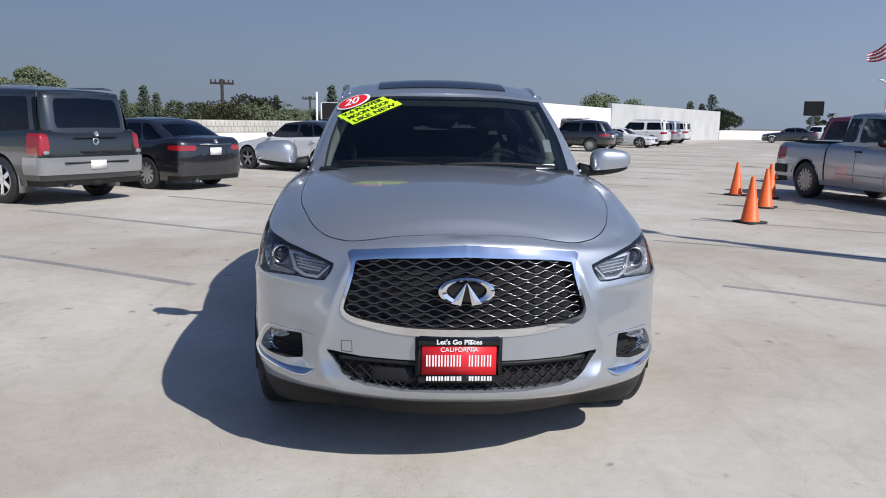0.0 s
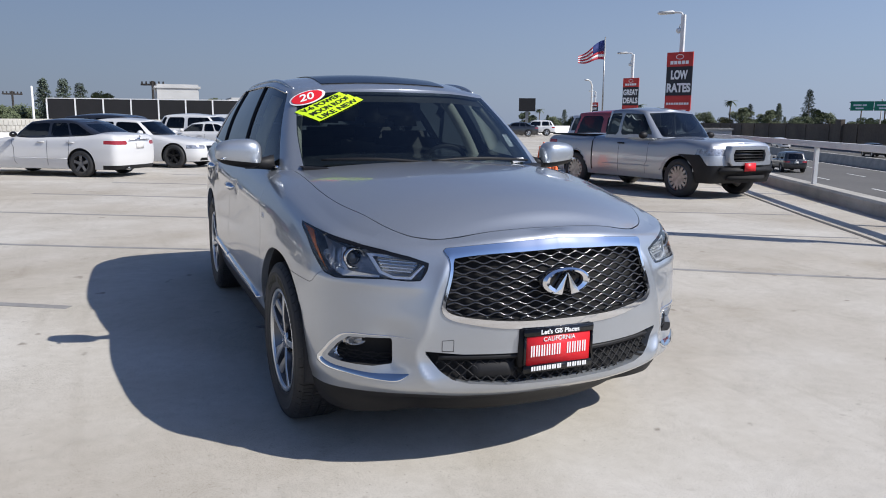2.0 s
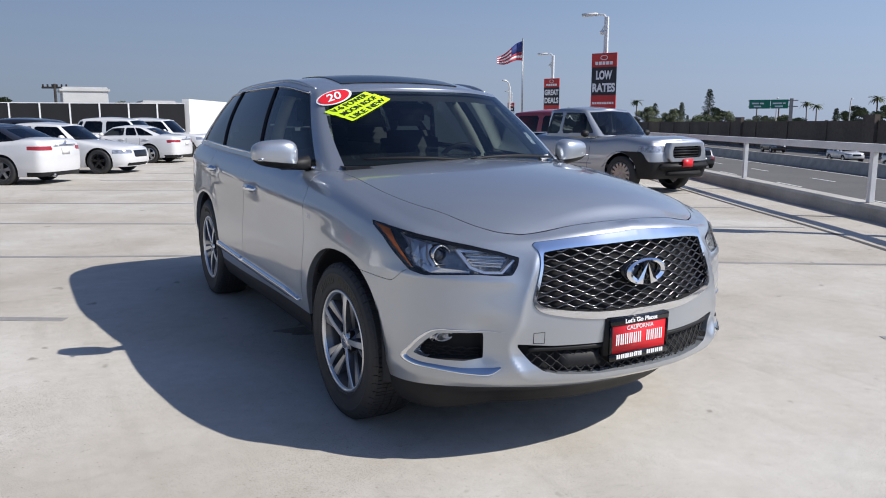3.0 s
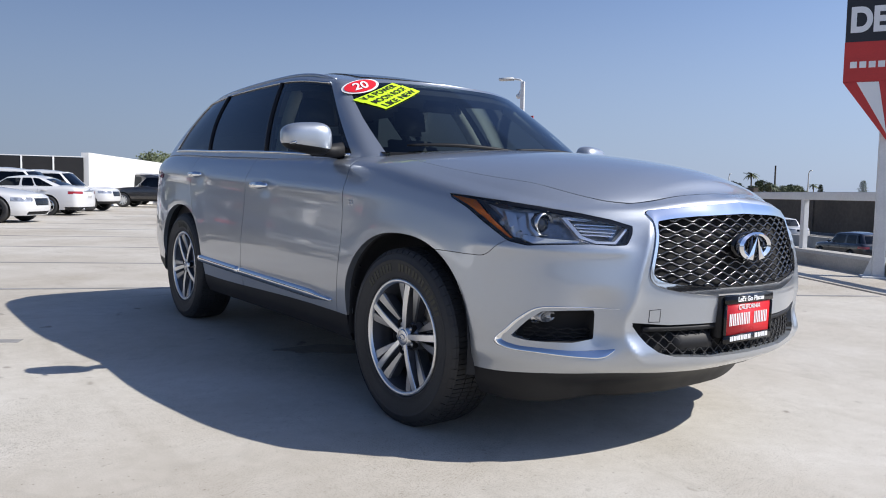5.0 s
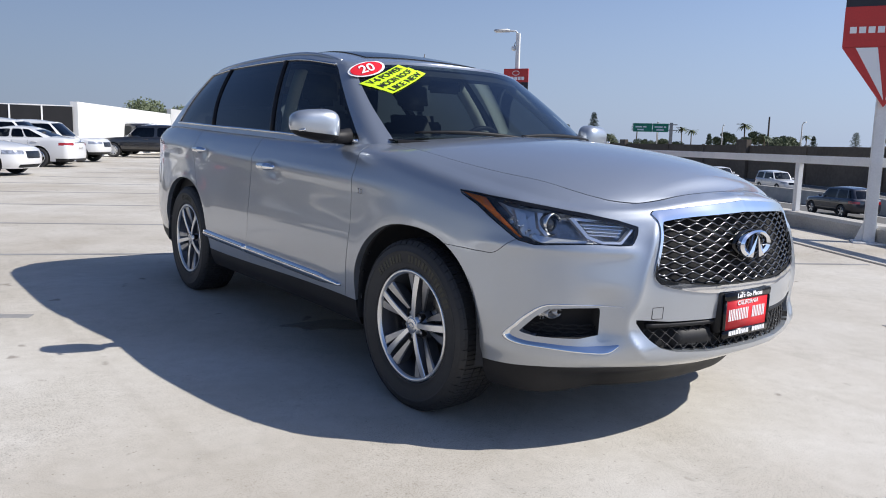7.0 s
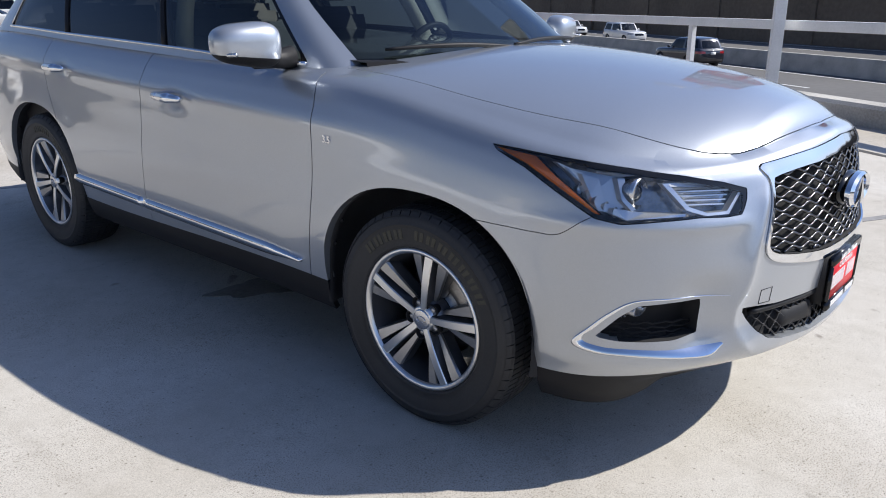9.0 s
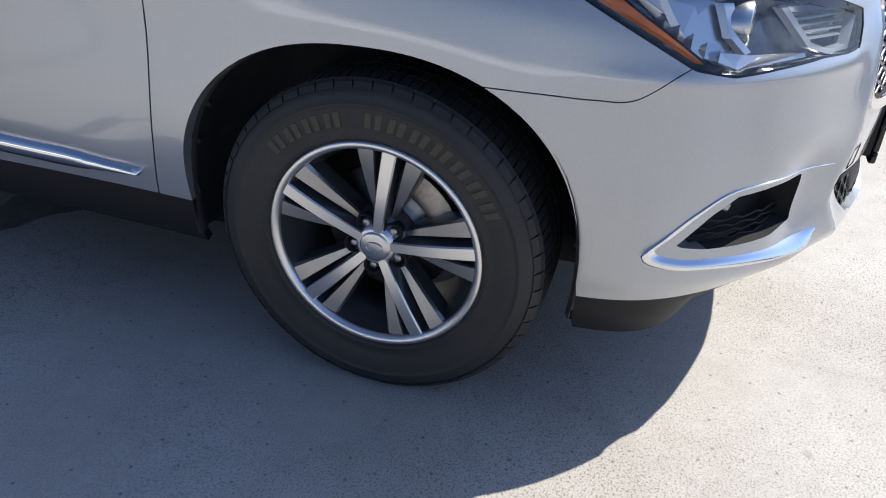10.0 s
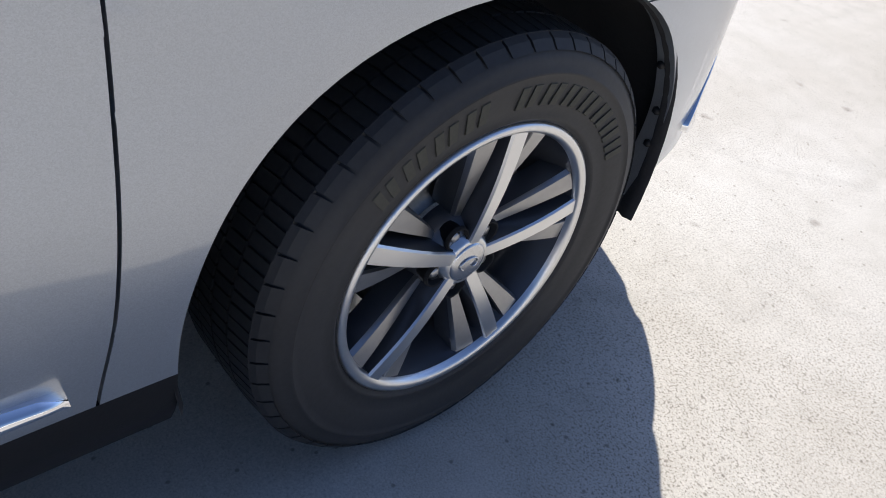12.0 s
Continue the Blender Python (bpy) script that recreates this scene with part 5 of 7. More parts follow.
def concrete():
    m = mat("deck_concrete", (0.5, 0.465, 0.4), 0.85)
    t = m.node_tree
    b = t.nodes["Principled BSDF"]
    tc = t.nodes.new("ShaderNodeTexCoord")

    def tex(kind, scale, detail=4):
        n = t.nodes.new(kind)
        n.inputs["Scale"].default_value = scale
        if "Detail" in n.inputs:
            n.inputs["Detail"].default_value = detail
        t.links.new(tc.outputs["Object"], n.inputs["Vector"])
        return n

    def ramp(src, p0, p1, c0, c1):
        n = t.nodes.new("ShaderNodeValToRGB")
        n.color_ramp.elements[0].position, n.color_ramp.elements[1].position = p0, p1
        n.color_ramp.elements[0].color, n.color_ramp.elements[1].color = (*c0, 1), (*c1, 1)
        t.links.new(src, n.inputs["Fac"])
        return n

    def blend(kind, fac, a, c):
        n = t.nodes.new("ShaderNodeMix")
        n.data_type, n.blend_type = "RGBA", kind
        n.inputs[0].default_value = fac
        t.links.new(a, n.inputs[6])
        t.links.new(c, n.inputs[7])
        return n.outputs[2]

    stains = ramp(tex("ShaderNodeTexNoise", 0.35, 8).outputs["Fac"], 0.36, 0.66, (0.455, 0.415, 0.355), (0.59, 0.566, 0.52))
    patches = ramp(tex("ShaderNodeTexNoise", 1.7, 6).outputs["Fac"], 0.36, 0.64, (0.9, 0.89, 0.87), (1, 1, 1))
    spots = ramp(tex("ShaderNodeTexNoise", 5.5, 2).outputs["Fac"], 0.24, 0.3, (0.45, 0.42, 0.4), (1, 1, 1))
    pits = tex("ShaderNodeTexVoronoi", 9, 0)
    pits.voronoi_dimensions = "2D"
    grit = tex("ShaderNodeTexNoise", 190, 3)
    grit.inputs["Roughness"].default_value = 0.62
    sparse = ramp(grit.outputs["Fac"], 0.36, 0.48, (0.46, 0.445, 0.42), (1.04, 1.04, 1.04)).outputs["Color"]
    streaks = ramp(tex("ShaderNodeTexNoise", 13, 8).outputs["Fac"], 0.34, 0.62, (0.86, 0.85, 0.83), (1.03, 1.03, 1.03))
    chips = ramp(pits.outputs["Distance"], 0.02, 0.045, (0.35, 0.33, 0.3), (1.0, 1.0, 1.0))
    mask = ramp(tex("ShaderNodeTexNoise", 1.1, 7).outputs["Fac"], 0.42, 0.58, (0.95, 0.95, 0.95), (0.25, 0.25, 0.25))
    col = blend("MULTIPLY", 1, stains.outputs["Color"], patches.outputs["Color"])
    col = blend("MULTIPLY", 0.8, col, spots.outputs["Color"])
    # dried puddle edges and rubber scuffs
    rings = tex("ShaderNodeTexNoise", 0.55, 4)
    ring = t.nodes.new("ShaderNodeValToRGB")
    for at, c in ((0.485, 1.0), (0.5, 0.8), (0.508, 1.0)):
        e = ring.color_ramp.elements.new(at)
        e.color = (c, c * 0.985, c * 0.96, 1)
    ring.color_ramp.elements[0].color = ring.color_ramp.elements[-1].color = (1, 1, 1, 1)
    t.links.new(rings.outputs["Fac"], ring.inputs["Fac"])
    col = blend("MULTIPLY", 0.3, col, ring.outputs["Color"])
    stretch = t.nodes.new("ShaderNodeMapping")
    stretch.inputs["Scale"].default_value, stretch.inputs["Rotation"].default_value = (3.5, 0.22, 1.0), (0, 0, 0.35)
    t.links.new(tc.outputs["Object"], stretch.inputs["Vector"])
    scuff = tex("ShaderNodeTexNoise", 1.6, 6)
    t.links.new(stretch.outputs["Vector"], scuff.inputs["Vector"])
    col = blend("MULTIPLY", 0.3, col, ramp(scuff.outputs["Fac"], 0.3, 0.4, (0.74, 0.72, 0.69), (1, 1, 1)).outputs["Color"])
    pore = t.nodes.new("ShaderNodeMix")
    pore.data_type, pore.blend_type = "RGBA", "MULTIPLY"
    t.links.new(mask.outputs["Color"], pore.inputs[0])
    t.links.new(col, pore.inputs[6])
    t.links.new(sparse, pore.inputs[7])
    grain = ramp(tex("ShaderNodeTexNoise", 260, 4).outputs["Fac"], 0.34, 0.66, (0.82, 0.82, 0.82), (1.1, 1.1, 1.1))
    col = blend("MULTIPLY", 0.9, pore.outputs[2], grain.outputs["Color"])
    col = blend("MULTIPLY", 0.7, col, chips.outputs["Color"])
    col = blend("MULTIPLY", 0.45, col, streaks.outputs["Color"])
    t.links.new(col, b.inputs["Base Color"])
    bump = t.nodes.new("ShaderNodeBump")
    bump.inputs["Strength"].default_value, bump.inputs["Distance"].default_value = 0.2, 0.002
    t.links.new(tex("ShaderNodeTexNoise", 240, 4).outputs["Fac"], bump.inputs["Height"])
    t.links.new(bump.outputs["Normal"], b.inputs["Normal"])
    return m


M_DECK = concrete()

KERB_B = 5.72
tagged(part("pavement", deck_grid(-60, 110, -40, KERB_B + 0.3, 425, 114), M_DECK), "sunlit pale worn concrete parking deck with faint stripes", "parking deck", kind="structure")
# far ground and the lower freeway
bm = bmesh.new()
box(bm, (-2500, -2500, -9.0), (2500, 2500, -7.5))
tagged(part("ground", bm, M_EARTH, smooth=False), "dry flat city ground far below the deck", "ground", kind="structure")
bm = bmesh.new()
box(bm, (-700, KERB_B + 2.0, -2.9), (900, 29.0, -2.4))
box(bm, (-700, 29.9, -2.9), (900, 46.5, -2.4))
road = tagged(part("road", bm, M_ROAD, smooth=False), "wide grey concrete freeway with white lane lines", "road", kind="structure")
road.matrix_basis = DECK
bm = bmesh.new()
for b in (9.0, 28.2, 31.2, 45.6):
    box(bm, (-400, b - 0.08, -2.399), (600, b + 0.08, -2.395))
for b in (12.7, 16.4, 20.1, 24.0, 35.0, 38.6, 42.2):
    for k in range(-30, 60):
        box(bm, (k * 11.0 + b, b - 0.07, -2.399), (k * 11.0 + b + 3.6, b + 0.07, -2.395))
lines = tagged(part("lane_lines", bm, M_LINE, road, smooth=False), "white lane lines", kind="stuff")
bm = bmesh.new()
prism(bm, [(29.05, -2.4), (29.85, -2.4), (29.6, -1.5), (29.3, -1.5)], 1600, Matrix(((0, 1, 0, -700), (1, 0, 0, 0), (0, 0, 1, 0), (0, 0, 0, 1))))
tagged(part("median_barrier", bm, M_KERB, smooth=False), "grey concrete median barrier of the freeway", "barrier", kind="structure").matrix_basis = DECK
bm = bmesh.new()
box(bm, (-500, 46.6, -2.9), (700, 46.95, 1.6))
for k in range(-40, 60):
    box(bm, (k * 12.0, 46.45, -2.9), (k * 12.0 + 0.5, 46.65, 1.7))
for k in (6, 9):
    box(bm, (k * 14.0, 46.2, -2.9), (k * 14.0 + 2.6, 46.8, 2.3))
tagged(part("sound_wall", bm, M_SOUND, smooth=False), "long brown freeway sound wall", "wall", kind="structure").matrix_basis = DECK

# kerb and guard rail at the deck's edge
bm = bmesh.new()
prism(bm, [(KERB_B, -1.2), (KERB_B, 0.2), (KERB_B + 0.05, 0.24), (KERB_B + 0.32, 0.24), (KERB_B + 0.36, 0.2), (KERB_B + 0.36, -1.2)], 170, Matrix(((0, 1, 0, -60), (1, 0, 0, 0), (0, 0, 1, 0), (0, 0, 0, 1))))
tagged(part("kerb", bm, M_KERB, smooth=False), "worn concrete kerb along the deck edge", "kerb", kind="structure").matrix_basis = DECK
rail = thing("guard_rail", "white painted steel guard rail above the kerb", "railing", DECK)
bm = bmesh.new()
box(bm, (-60, KERB_B + 0.12, 1.0), (110, KERB_B + 0.24, 1.12), 0.01)
part("top_rail", bm, M_POLE, rail, smooth=False)
bm = bmesh.new()
box(bm, (-0.05, -0.04, 0.24), (0.05, 0.04, 1.0), 0.006)
proto = part("post", bm, M_POLE, rail, smooth=False)
RAIL_A = 12.7
for k in range(-13, 18):
    ob = proto if k == 0 else proto.copy()
    if k:
        scene.collection.objects.link(ob)
    ob.matrix_basis = pose(RAIL_A + 5.2 * k, KERB_B + 0.18, 0)

# stripes and joints in the deck
M_JOINT = mottle(mat("sealed_joint", (0.07, 0.065, 0.06), 0.8), 0.4, 3, 30)
M_STRIPE = mottle(mat("painted_over_stripe", (0.27, 0.265, 0.26), 0.8), 0.35, 2, 30)


def band(name, a0, a1, b0, b1, m, label, z=0.003):
    na, nb = max(2, int((a1 - a0) / 0.4)), max(2, int((b1 - b0) / 0.4))
    bm = deck_grid(a0, a1, b0, b1, na, nb, z)
    lip(bm, 0.006)
    return tagged(part(name, bm, m), label, "floor marking", "deck lines", "structure")


band("expansion_joint", -50, 100, 4.5, 4.58, M_JOINT, "dark sealed expansion joint in the concrete deck")
for k in range(-6, 28):
    a = 1.15 + 2.78 * k
    band("trim", a - 0.045, a + 0.045, -9.5, -3.1 if k == 0 else -2.4, M_STRIPE, "faded grey parking stripe on concrete")
for k in range(-6, 28):
    a = 3.63 + 2.66 * k
    band("trim", a - 0.035, a + 0.035, 0.92 if k == 0 else 2.6 if k < 0 else -0.3, 4.4, M_STRIPE, "thin dark parking stripe on concrete")


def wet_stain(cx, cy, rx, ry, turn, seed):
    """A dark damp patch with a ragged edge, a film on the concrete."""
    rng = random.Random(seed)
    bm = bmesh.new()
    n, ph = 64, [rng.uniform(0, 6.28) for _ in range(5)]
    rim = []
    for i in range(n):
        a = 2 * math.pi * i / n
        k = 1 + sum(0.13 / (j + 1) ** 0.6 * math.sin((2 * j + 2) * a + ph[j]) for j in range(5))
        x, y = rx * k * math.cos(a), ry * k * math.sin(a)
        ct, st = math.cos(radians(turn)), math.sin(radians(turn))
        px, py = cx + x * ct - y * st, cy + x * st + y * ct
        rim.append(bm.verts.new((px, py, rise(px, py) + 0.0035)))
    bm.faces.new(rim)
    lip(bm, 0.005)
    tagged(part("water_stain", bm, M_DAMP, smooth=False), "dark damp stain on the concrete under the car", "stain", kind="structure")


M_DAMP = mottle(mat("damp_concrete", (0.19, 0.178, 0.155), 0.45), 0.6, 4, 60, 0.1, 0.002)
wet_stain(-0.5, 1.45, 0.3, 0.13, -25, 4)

# ---- parked cars ----
def simple_wheel(r, w, spokes, dark):
    """A plain road wheel facing -x round the origin: tyre, rim disc with spokes."""
    bm = bmesh.new()
    k = r * 0.66
    lathe(bm, [(k, 0.0), (k + 0.01, -0.012), (r * 0.86, -0.016), (r * 0.96, 0.0), (r, 0.03), (r, w - 0.03), (r * 0.95, w), (k, w)], "x", 36)
    rim = bmesh.new()
    lathe(rim, [(k, -0.006), (k - 0.012, -0.012), (k - 0.03, 0.02), (k - 0.035, 0.09), (0.0005, 0.1)], "x", 36)
    for f in rim.faces:
        c = f.calc_center_median()
        f.material_index = 1 if math.hypot(c.y, c.z) < k - 0.02 else 0
    for i in range(spokes):
        a = 2 * math.pi * i / spokes
        ca, sa = math.cos(a), math.sin(a)
        vs = []
        for rr, ww, x in ((0.0, 0.035, 0.015), (k - 0.012, 0.028 if spokes > 6 else 0.04, 0.0)):
            for t, dx in ((-1, 0), (1, 0), (1, 0.04), (-1, 0.04)):
                vs.append(rim.verts.new((x + dx, rr * sa + t * ww * ca, rr * ca - t * ww * sa)))
        for j in range(4):
            rim.faces.new((vs[j], vs[(j + 1) % 4], vs[4 + (j + 1) % 4], vs[4 + j]))
    cap = bmesh.ops.create_circle(rim, cap_ends=True, segments=16, radius=0.055, matrix=pose(0.006, 0, 0, 0, -90))
    bmesh.ops.recalc_face_normals(rim, faces=rim.faces)
    return bm, sharp(rim, 30)


def make_car(name, label, heading, axle, rear=False, colour=M_SILVER, roofm=None, wb=2.8, fo=0.92, ro=1.05, w=0.92, nose=0.72, cowl=0.98, belt=0.98, tail=1.05, roof=1.44,
             cowl_y=0.55, top0=1.25, top1=2.35, base1=3.3, inset=0.26, r=0.335, spokes=5, rimm=None, bed=None, glass=None, group="parked cars", lamp=M_HEADGLASS, clad=None, grille=True, z=0.0, rack=False,
             square=0.0, heads=None, tails=None, mask=None, bumper=None, flare=False, chin=None, web=None):
    """A parked car, facing -y with its front axle at the origin, set at its heading by its front or rear axle."""
    h = radians(heading)
    d = Vector((math.cos(h), math.sin(h), 0))
    front = Vector((*axle, z)) + (d * wb if rear else Vector())
    car = thing(name, label, "car", Matrix.Translation(front) @ pose(0, 0, 0, 0, 0, heading + 90), group)
    end = wb + ro
    q = square
    plan = [(0, -fo), (0.45 * w, -fo + 0.03), ((0.78 + 0.1 * q) * w, -fo + 0.14 - 0.04 * q), ((0.95 + 0.03 * q) * w, -fo + 0.42 - 0.12 * q), (w, 0), (w, wb * 0.5), (w, wb), ((0.97 + 0.02 * q) * w, end - 0.38 + 0.14 * q), ((0.86 + 0.09 * q) * w, end - 0.1 + 0.04 * q), (0.45 * w, end), (0, end + 0.02)]
    ez = curve([(-fo - 0.01, nose), (-fo + 0.3, nose + 0.03), (0, nose + 0.1), (cowl_y, belt - 0.03), (wb * 0.6, belt), (wb, (belt + tail) / 2), (end - 0.15, tail), (end + 0.03, tail - 0.03)])
    cz = curve([(-fo - 0.01, nose), (-fo + 0.25, nose + 0.08), (0, cowl - 0.06), (cowl_y + 0.1, cowl), (wb * 0.6, belt + 0.04), (end - 0.4, tail + 0.05), (end + 0.03, tail - 0.02)])
    holder = []
    fy = lambda s: float(np.interp(s, holder[0].s, holder[0].y))
    low = 0.2 if r < 0.36 else 0.32
    sh = Shell(plan, lambda s: ez(fy(s)), cz, lambda s: low, curve([(0, 0.05), (0.2, 0.01), (0.5, 0), (0.8, 0.02), (0.93, 0.05), (1, 0.12)]), curve([(0, 0.1), (0.2, 0.02), (0.5, 0), (0.8, 0.03), (0.93, 0.07), (1, 0.12)]), 110, [0, 0.08, 0.18, 0.3, 0.42, 0.55, 0.68, 0.78, 0.86, 0.92, 0.96, 1], 6)
    holder.append(sh)
    bm = sh.build()
    lw = bm.verts.layers.float["w"]

    def bite(value, name, m, sink=0.012, label=""):
        cut(bm, value)
        bm.normal_update()
        d = {v: value(v) for v in bm.verts}
        out = take(bm, lambda f: sum(d[v] for v in f.verts) < 0)
        if sink is None:
            out.free()
            return
        out.normal_update()
        for v in out.verts:
            v.co -= v.normal * sink
        if name in ("headlamp", "tail_lamp"):
            other = take(out, lambda f: f.calc_center_median().x > 0)
            part(name, other, m, car, label)
        return part(name, out if sink > -0.01 else lip(out, 0.04), m, car, label)
    for cy in (0, wb):
        bite(lambda v: math.hypot(v.co.y - cy, v.co.z - r) - (r + 0.055) if abs(v.co.x) > 0.5 and v[lw] < 1.2 else 0.5, "", None, None)
    if clad is not None:
        bite(lambda v: v.co.z - clad if v[lw] < 1 else 0.5, "bumper_cladding", M_BLACK, 0.0)
    if chin:
        bite(lambda v: v.co.z - chin - 0.2 * step(-0.72, -0.5, v.co.y) if v.co.y < 0 and v[lw] < 1.0 else 0.4, "front_bumper", M_BLACK, -0.012, "black plastic front bumper")
    hz = nose - 0.07
    front_box = lambda x0, x1, z0, z1: (lambda v: max(x0 - abs(v.co.x), abs(v.co.x) - x1, z0 - v.co.z, v.co.z - z1) if v.co.y < -fo + 0.5 and v[lw] < 1.0 else 0.4)
    rear_box = lambda x0, x1, z0, z1: (lambda v: max(x0 - abs(v.co.x), abs(v.co.x) - x1, z0 - v.co.z, v.co.z - z1) if v.co.y > end - 0.42 and v[lw] < 1.0 else 0.4)
    bite(front_box(*(heads or (0.52 * w, 1.2, hz - 0.09, hz + 0.02))), "headlamp", lamp, 0.004)
    if grille:
        bite(front_box(*(mask or (-0.1, 0.45 * w, hz - 0.2, hz + 0.0))), "grille", M_GLOSSBLACK, 0.015)
        bite(front_box(-0.1, 0.7 * w, 0.28 * nose, 0.42 * nose), "lower_grille", M_DARK, 0.015)
    bite(rear_box(*(tails or (0.5 * w, 1.2, tail - 0.25 * (roof / 1.5), tail - 0.14))), "tail_lamp", M_TAIL, 0.002)
    if bumper:
        bm_, z0_, z1_ = bumper
        bite(lambda v: max(z0_ - v.co.z, v.co.z - z1_) if v.co.y > end - 0.5 and v[lw] < 1.0 else 0.4, "rear_bumper", bm_, -0.03, "broad rear bumper")
    bite(lambda v: v.co.z - low - 0.1 if v.co.y > end - 0.5 and v[lw] < 1.0 else 0.4, "rear_valance", M_BLACK, 0.01)
    part("body", lip(bm, 0.02), colour, car)
    # door joints
    joints = [cowl_y + 0.28, cowl_y + 1.3, min(base1 - 0.55, wb - r - 0.02)] if bed is None else [cowl_y + 0.3, cowl_y + 1.2, bed[0] - 0.12]
    for sgn in (1, -1):
        for k_, yj in enumerate(joints):
            b2 = bmesh.new()
            wide = 0.018 if bed and k_ == 2 else 0.0055
            hi_ = belt if bed is None else belt - 0.02
            tube(b2, [sh.point(sh.sy(yj + (0.1 * (1 - i / 8) if k_ == 0 else 0.0)), low + 0.1 + (hi_ - low - 0.1) * i / 8, sink=0.002, flip=sgn) for i in range(9)], wide, 5)
            part("door_gap", b2, M_DARK, car)
        b2 = bmesh.new()
        tube(b2, [sh.point(sh.sy(cowl_y + 0.3 + (joints[1] + 0.55 - cowl_y - 0.3) * i / 8), low + 0.26, sink=0.0, flip=sgn) for i in range(9)], 0.012, 6)
        part("side_moulding", b2, colour, car)
        if flare:
            for cy in (0, wb):
                b2 = bmesh.new()
                tube(b2, [sh.point(sh.sy(cy + (r + 0.075) * math.cos(a)), r + (r + 0.075) * math.sin(a), sink=0.004, flip=sgn) for a in np.linspace(0.3, math.pi - 0.3, 21)], 0.016, 6)
                part("wheel_flare", b2, colour, car)
    # number plate holder, left plain
    zp = tail - 0.34 if bumper is None else bumper[1] + 0.07
    part("plate", box(bmesh.new(), (-0.15, end + 0.012, zp), (0.15, end + 0.035 + (0.03 if bumper else 0), zp + 0.15), 0.004), M_WHITEPAINT, car)
    if bed is None:
        part("badge", lathe(bmesh.new(), [(0.0005, 0.0), (0.03, 0.0), (0.045, 0.012)], "y", 16, (0, end + 0.012, tail - 0.06)), M_DULLCHROME, car)
        part("tail_trim", box(bmesh.new(), (-0.42, end + 0.005, tail - 0.13), (0.42, end + 0.026, tail - 0.105), 0.006), M_DULLCHROME if roof < 1.6 else M_BLACK, car)
    part("exhaust_pipe", lathe(bmesh.new(), [(0.03, 0.0), (0.04, 0.0), (0.04, 0.2)], "y", 14, (0.55 * w, end - 0.15, low + 0.02)) or bmesh.new(), M_DULLCHROME, car)
    wt = w - 0.1
    rt = w - inset
    base = [(0, cowl_y), (0.5 * w, cowl_y + 0.05), (0.8 * wt, cowl_y + 0.17), (wt, cowl_y + 0.42), (wt, (top0 + top1) / 2), (wt, top1), (0.96 * wt, base1 - 0.25), (0.8 * wt, base1 - 0.06), (0.4 * w, base1), (0, base1 + 0.01)]
    top = [(0, top0 - 0.05), (0.5 * rt, top0 - 0.03), (0.88 * rt, top0), (rt, top0 + 0.14), (rt, (top0 + top1) / 2), (rt, top1 - 0.2), (0.97 * rt, top1 - 0.05), (0.86 * rt, top1 + 0.05), (0.4 * rt, top1 + 0.1), (0, top1 + 0.11)]
    zt = roof - 0.055
    hs = House(base, top, lambda y: cz(y) - 0.05 if y < wb * 0.5 else belt - (0.1 if roof > 1.6 and bed is None else 0.02), curve([(0, zt), (2, zt - 0.03), (3, zt - 0.02), (4, zt), (5, zt), (7, zt - 0.03), (9, zt - 0.01)]), curve([(top0 - 0.1, 0.0), (top0 + 0.25, 0.05), (top1 - 0.2, 0.05), (top1 + 0.12, 0.01)]), 0.02, 90, 9, 5)
    g = hs.build()
    u, t = g.verts.layers.float["u"], g.verts.layers.float["t"]
    glass = glass or M_TINT

    def window_of(value, name, m):
        cut(g, value)
        g.normal_update()
        d = {v: value(v) for v in g.verts}
        out = take(g, lambda f: sum(d[v] for v in f.verts) < 0)
        for sgn in ((1, -1) if name == "side_window" else (0,)):
            piece = take(out, lambda f: f.calc_center_median().x * sgn > 0) if sgn else out
            part(name, piece, m, car).visible_shadow = False
        if name == "side_window":
            out.free()
    window_of(lambda v: max(v[u] - 2.05, 0.06 - v[t], v[t] - 0.93) if v[t] <= 1 else 0.3, "windscreen", glass)
    rows = ((2.75, 3.95), (4.08, 4.95), (5.05, 6.0)) if bed is None else ((2.75, 4.1), (4.25, 5.6))
    if roof > 1.6 and bed is None:
        rows = ((2.75, 3.9), (4.05, 4.9), (5.05, 6.1))
    for a, b in rows:
        window_of(lambda v: max(a - v[u], v[u] - b, 0.12 - v[t], v[t] - 0.88) if v[t] <= 1 else 0.3, "side_window", glass)
    window_of(lambda v: max(7.3 - v[u], (0.22 if roof > 1.6 else 0.12) - v[t], v[t] - 0.88) if v[t] <= 1 else 0.3, "rear_window", M_TINT)
    part("cabin", lip(g, 0.015), roofm or colour, car)
    part("interior", box(bmesh.new(), (-wt + 0.1, cowl_y + 0.5, 0.4), (wt - 0.1, base1 - 0.4, belt + 0.02), 0.05), M_DASH, car)
    for x in (-0.36, 0.36):
        for y in ((cowl_y + 1.25, cowl_y + 2.1) if bed is None else (cowl_y + 1.2,)):
            part("headrest", box(bmesh.new(), (x - 0.15, y, belt), (x + 0.15, y + 0.12, belt + 0.22), 0.04), M_DASH, car)
    tb, rb = simple_wheel(r, 0.22, spokes, False)
    tyre = part("tyre", tb, M_RUBBER, car)
    rim = part("rim", rb, [rimm or M_RIM, web or M_DARK], car)
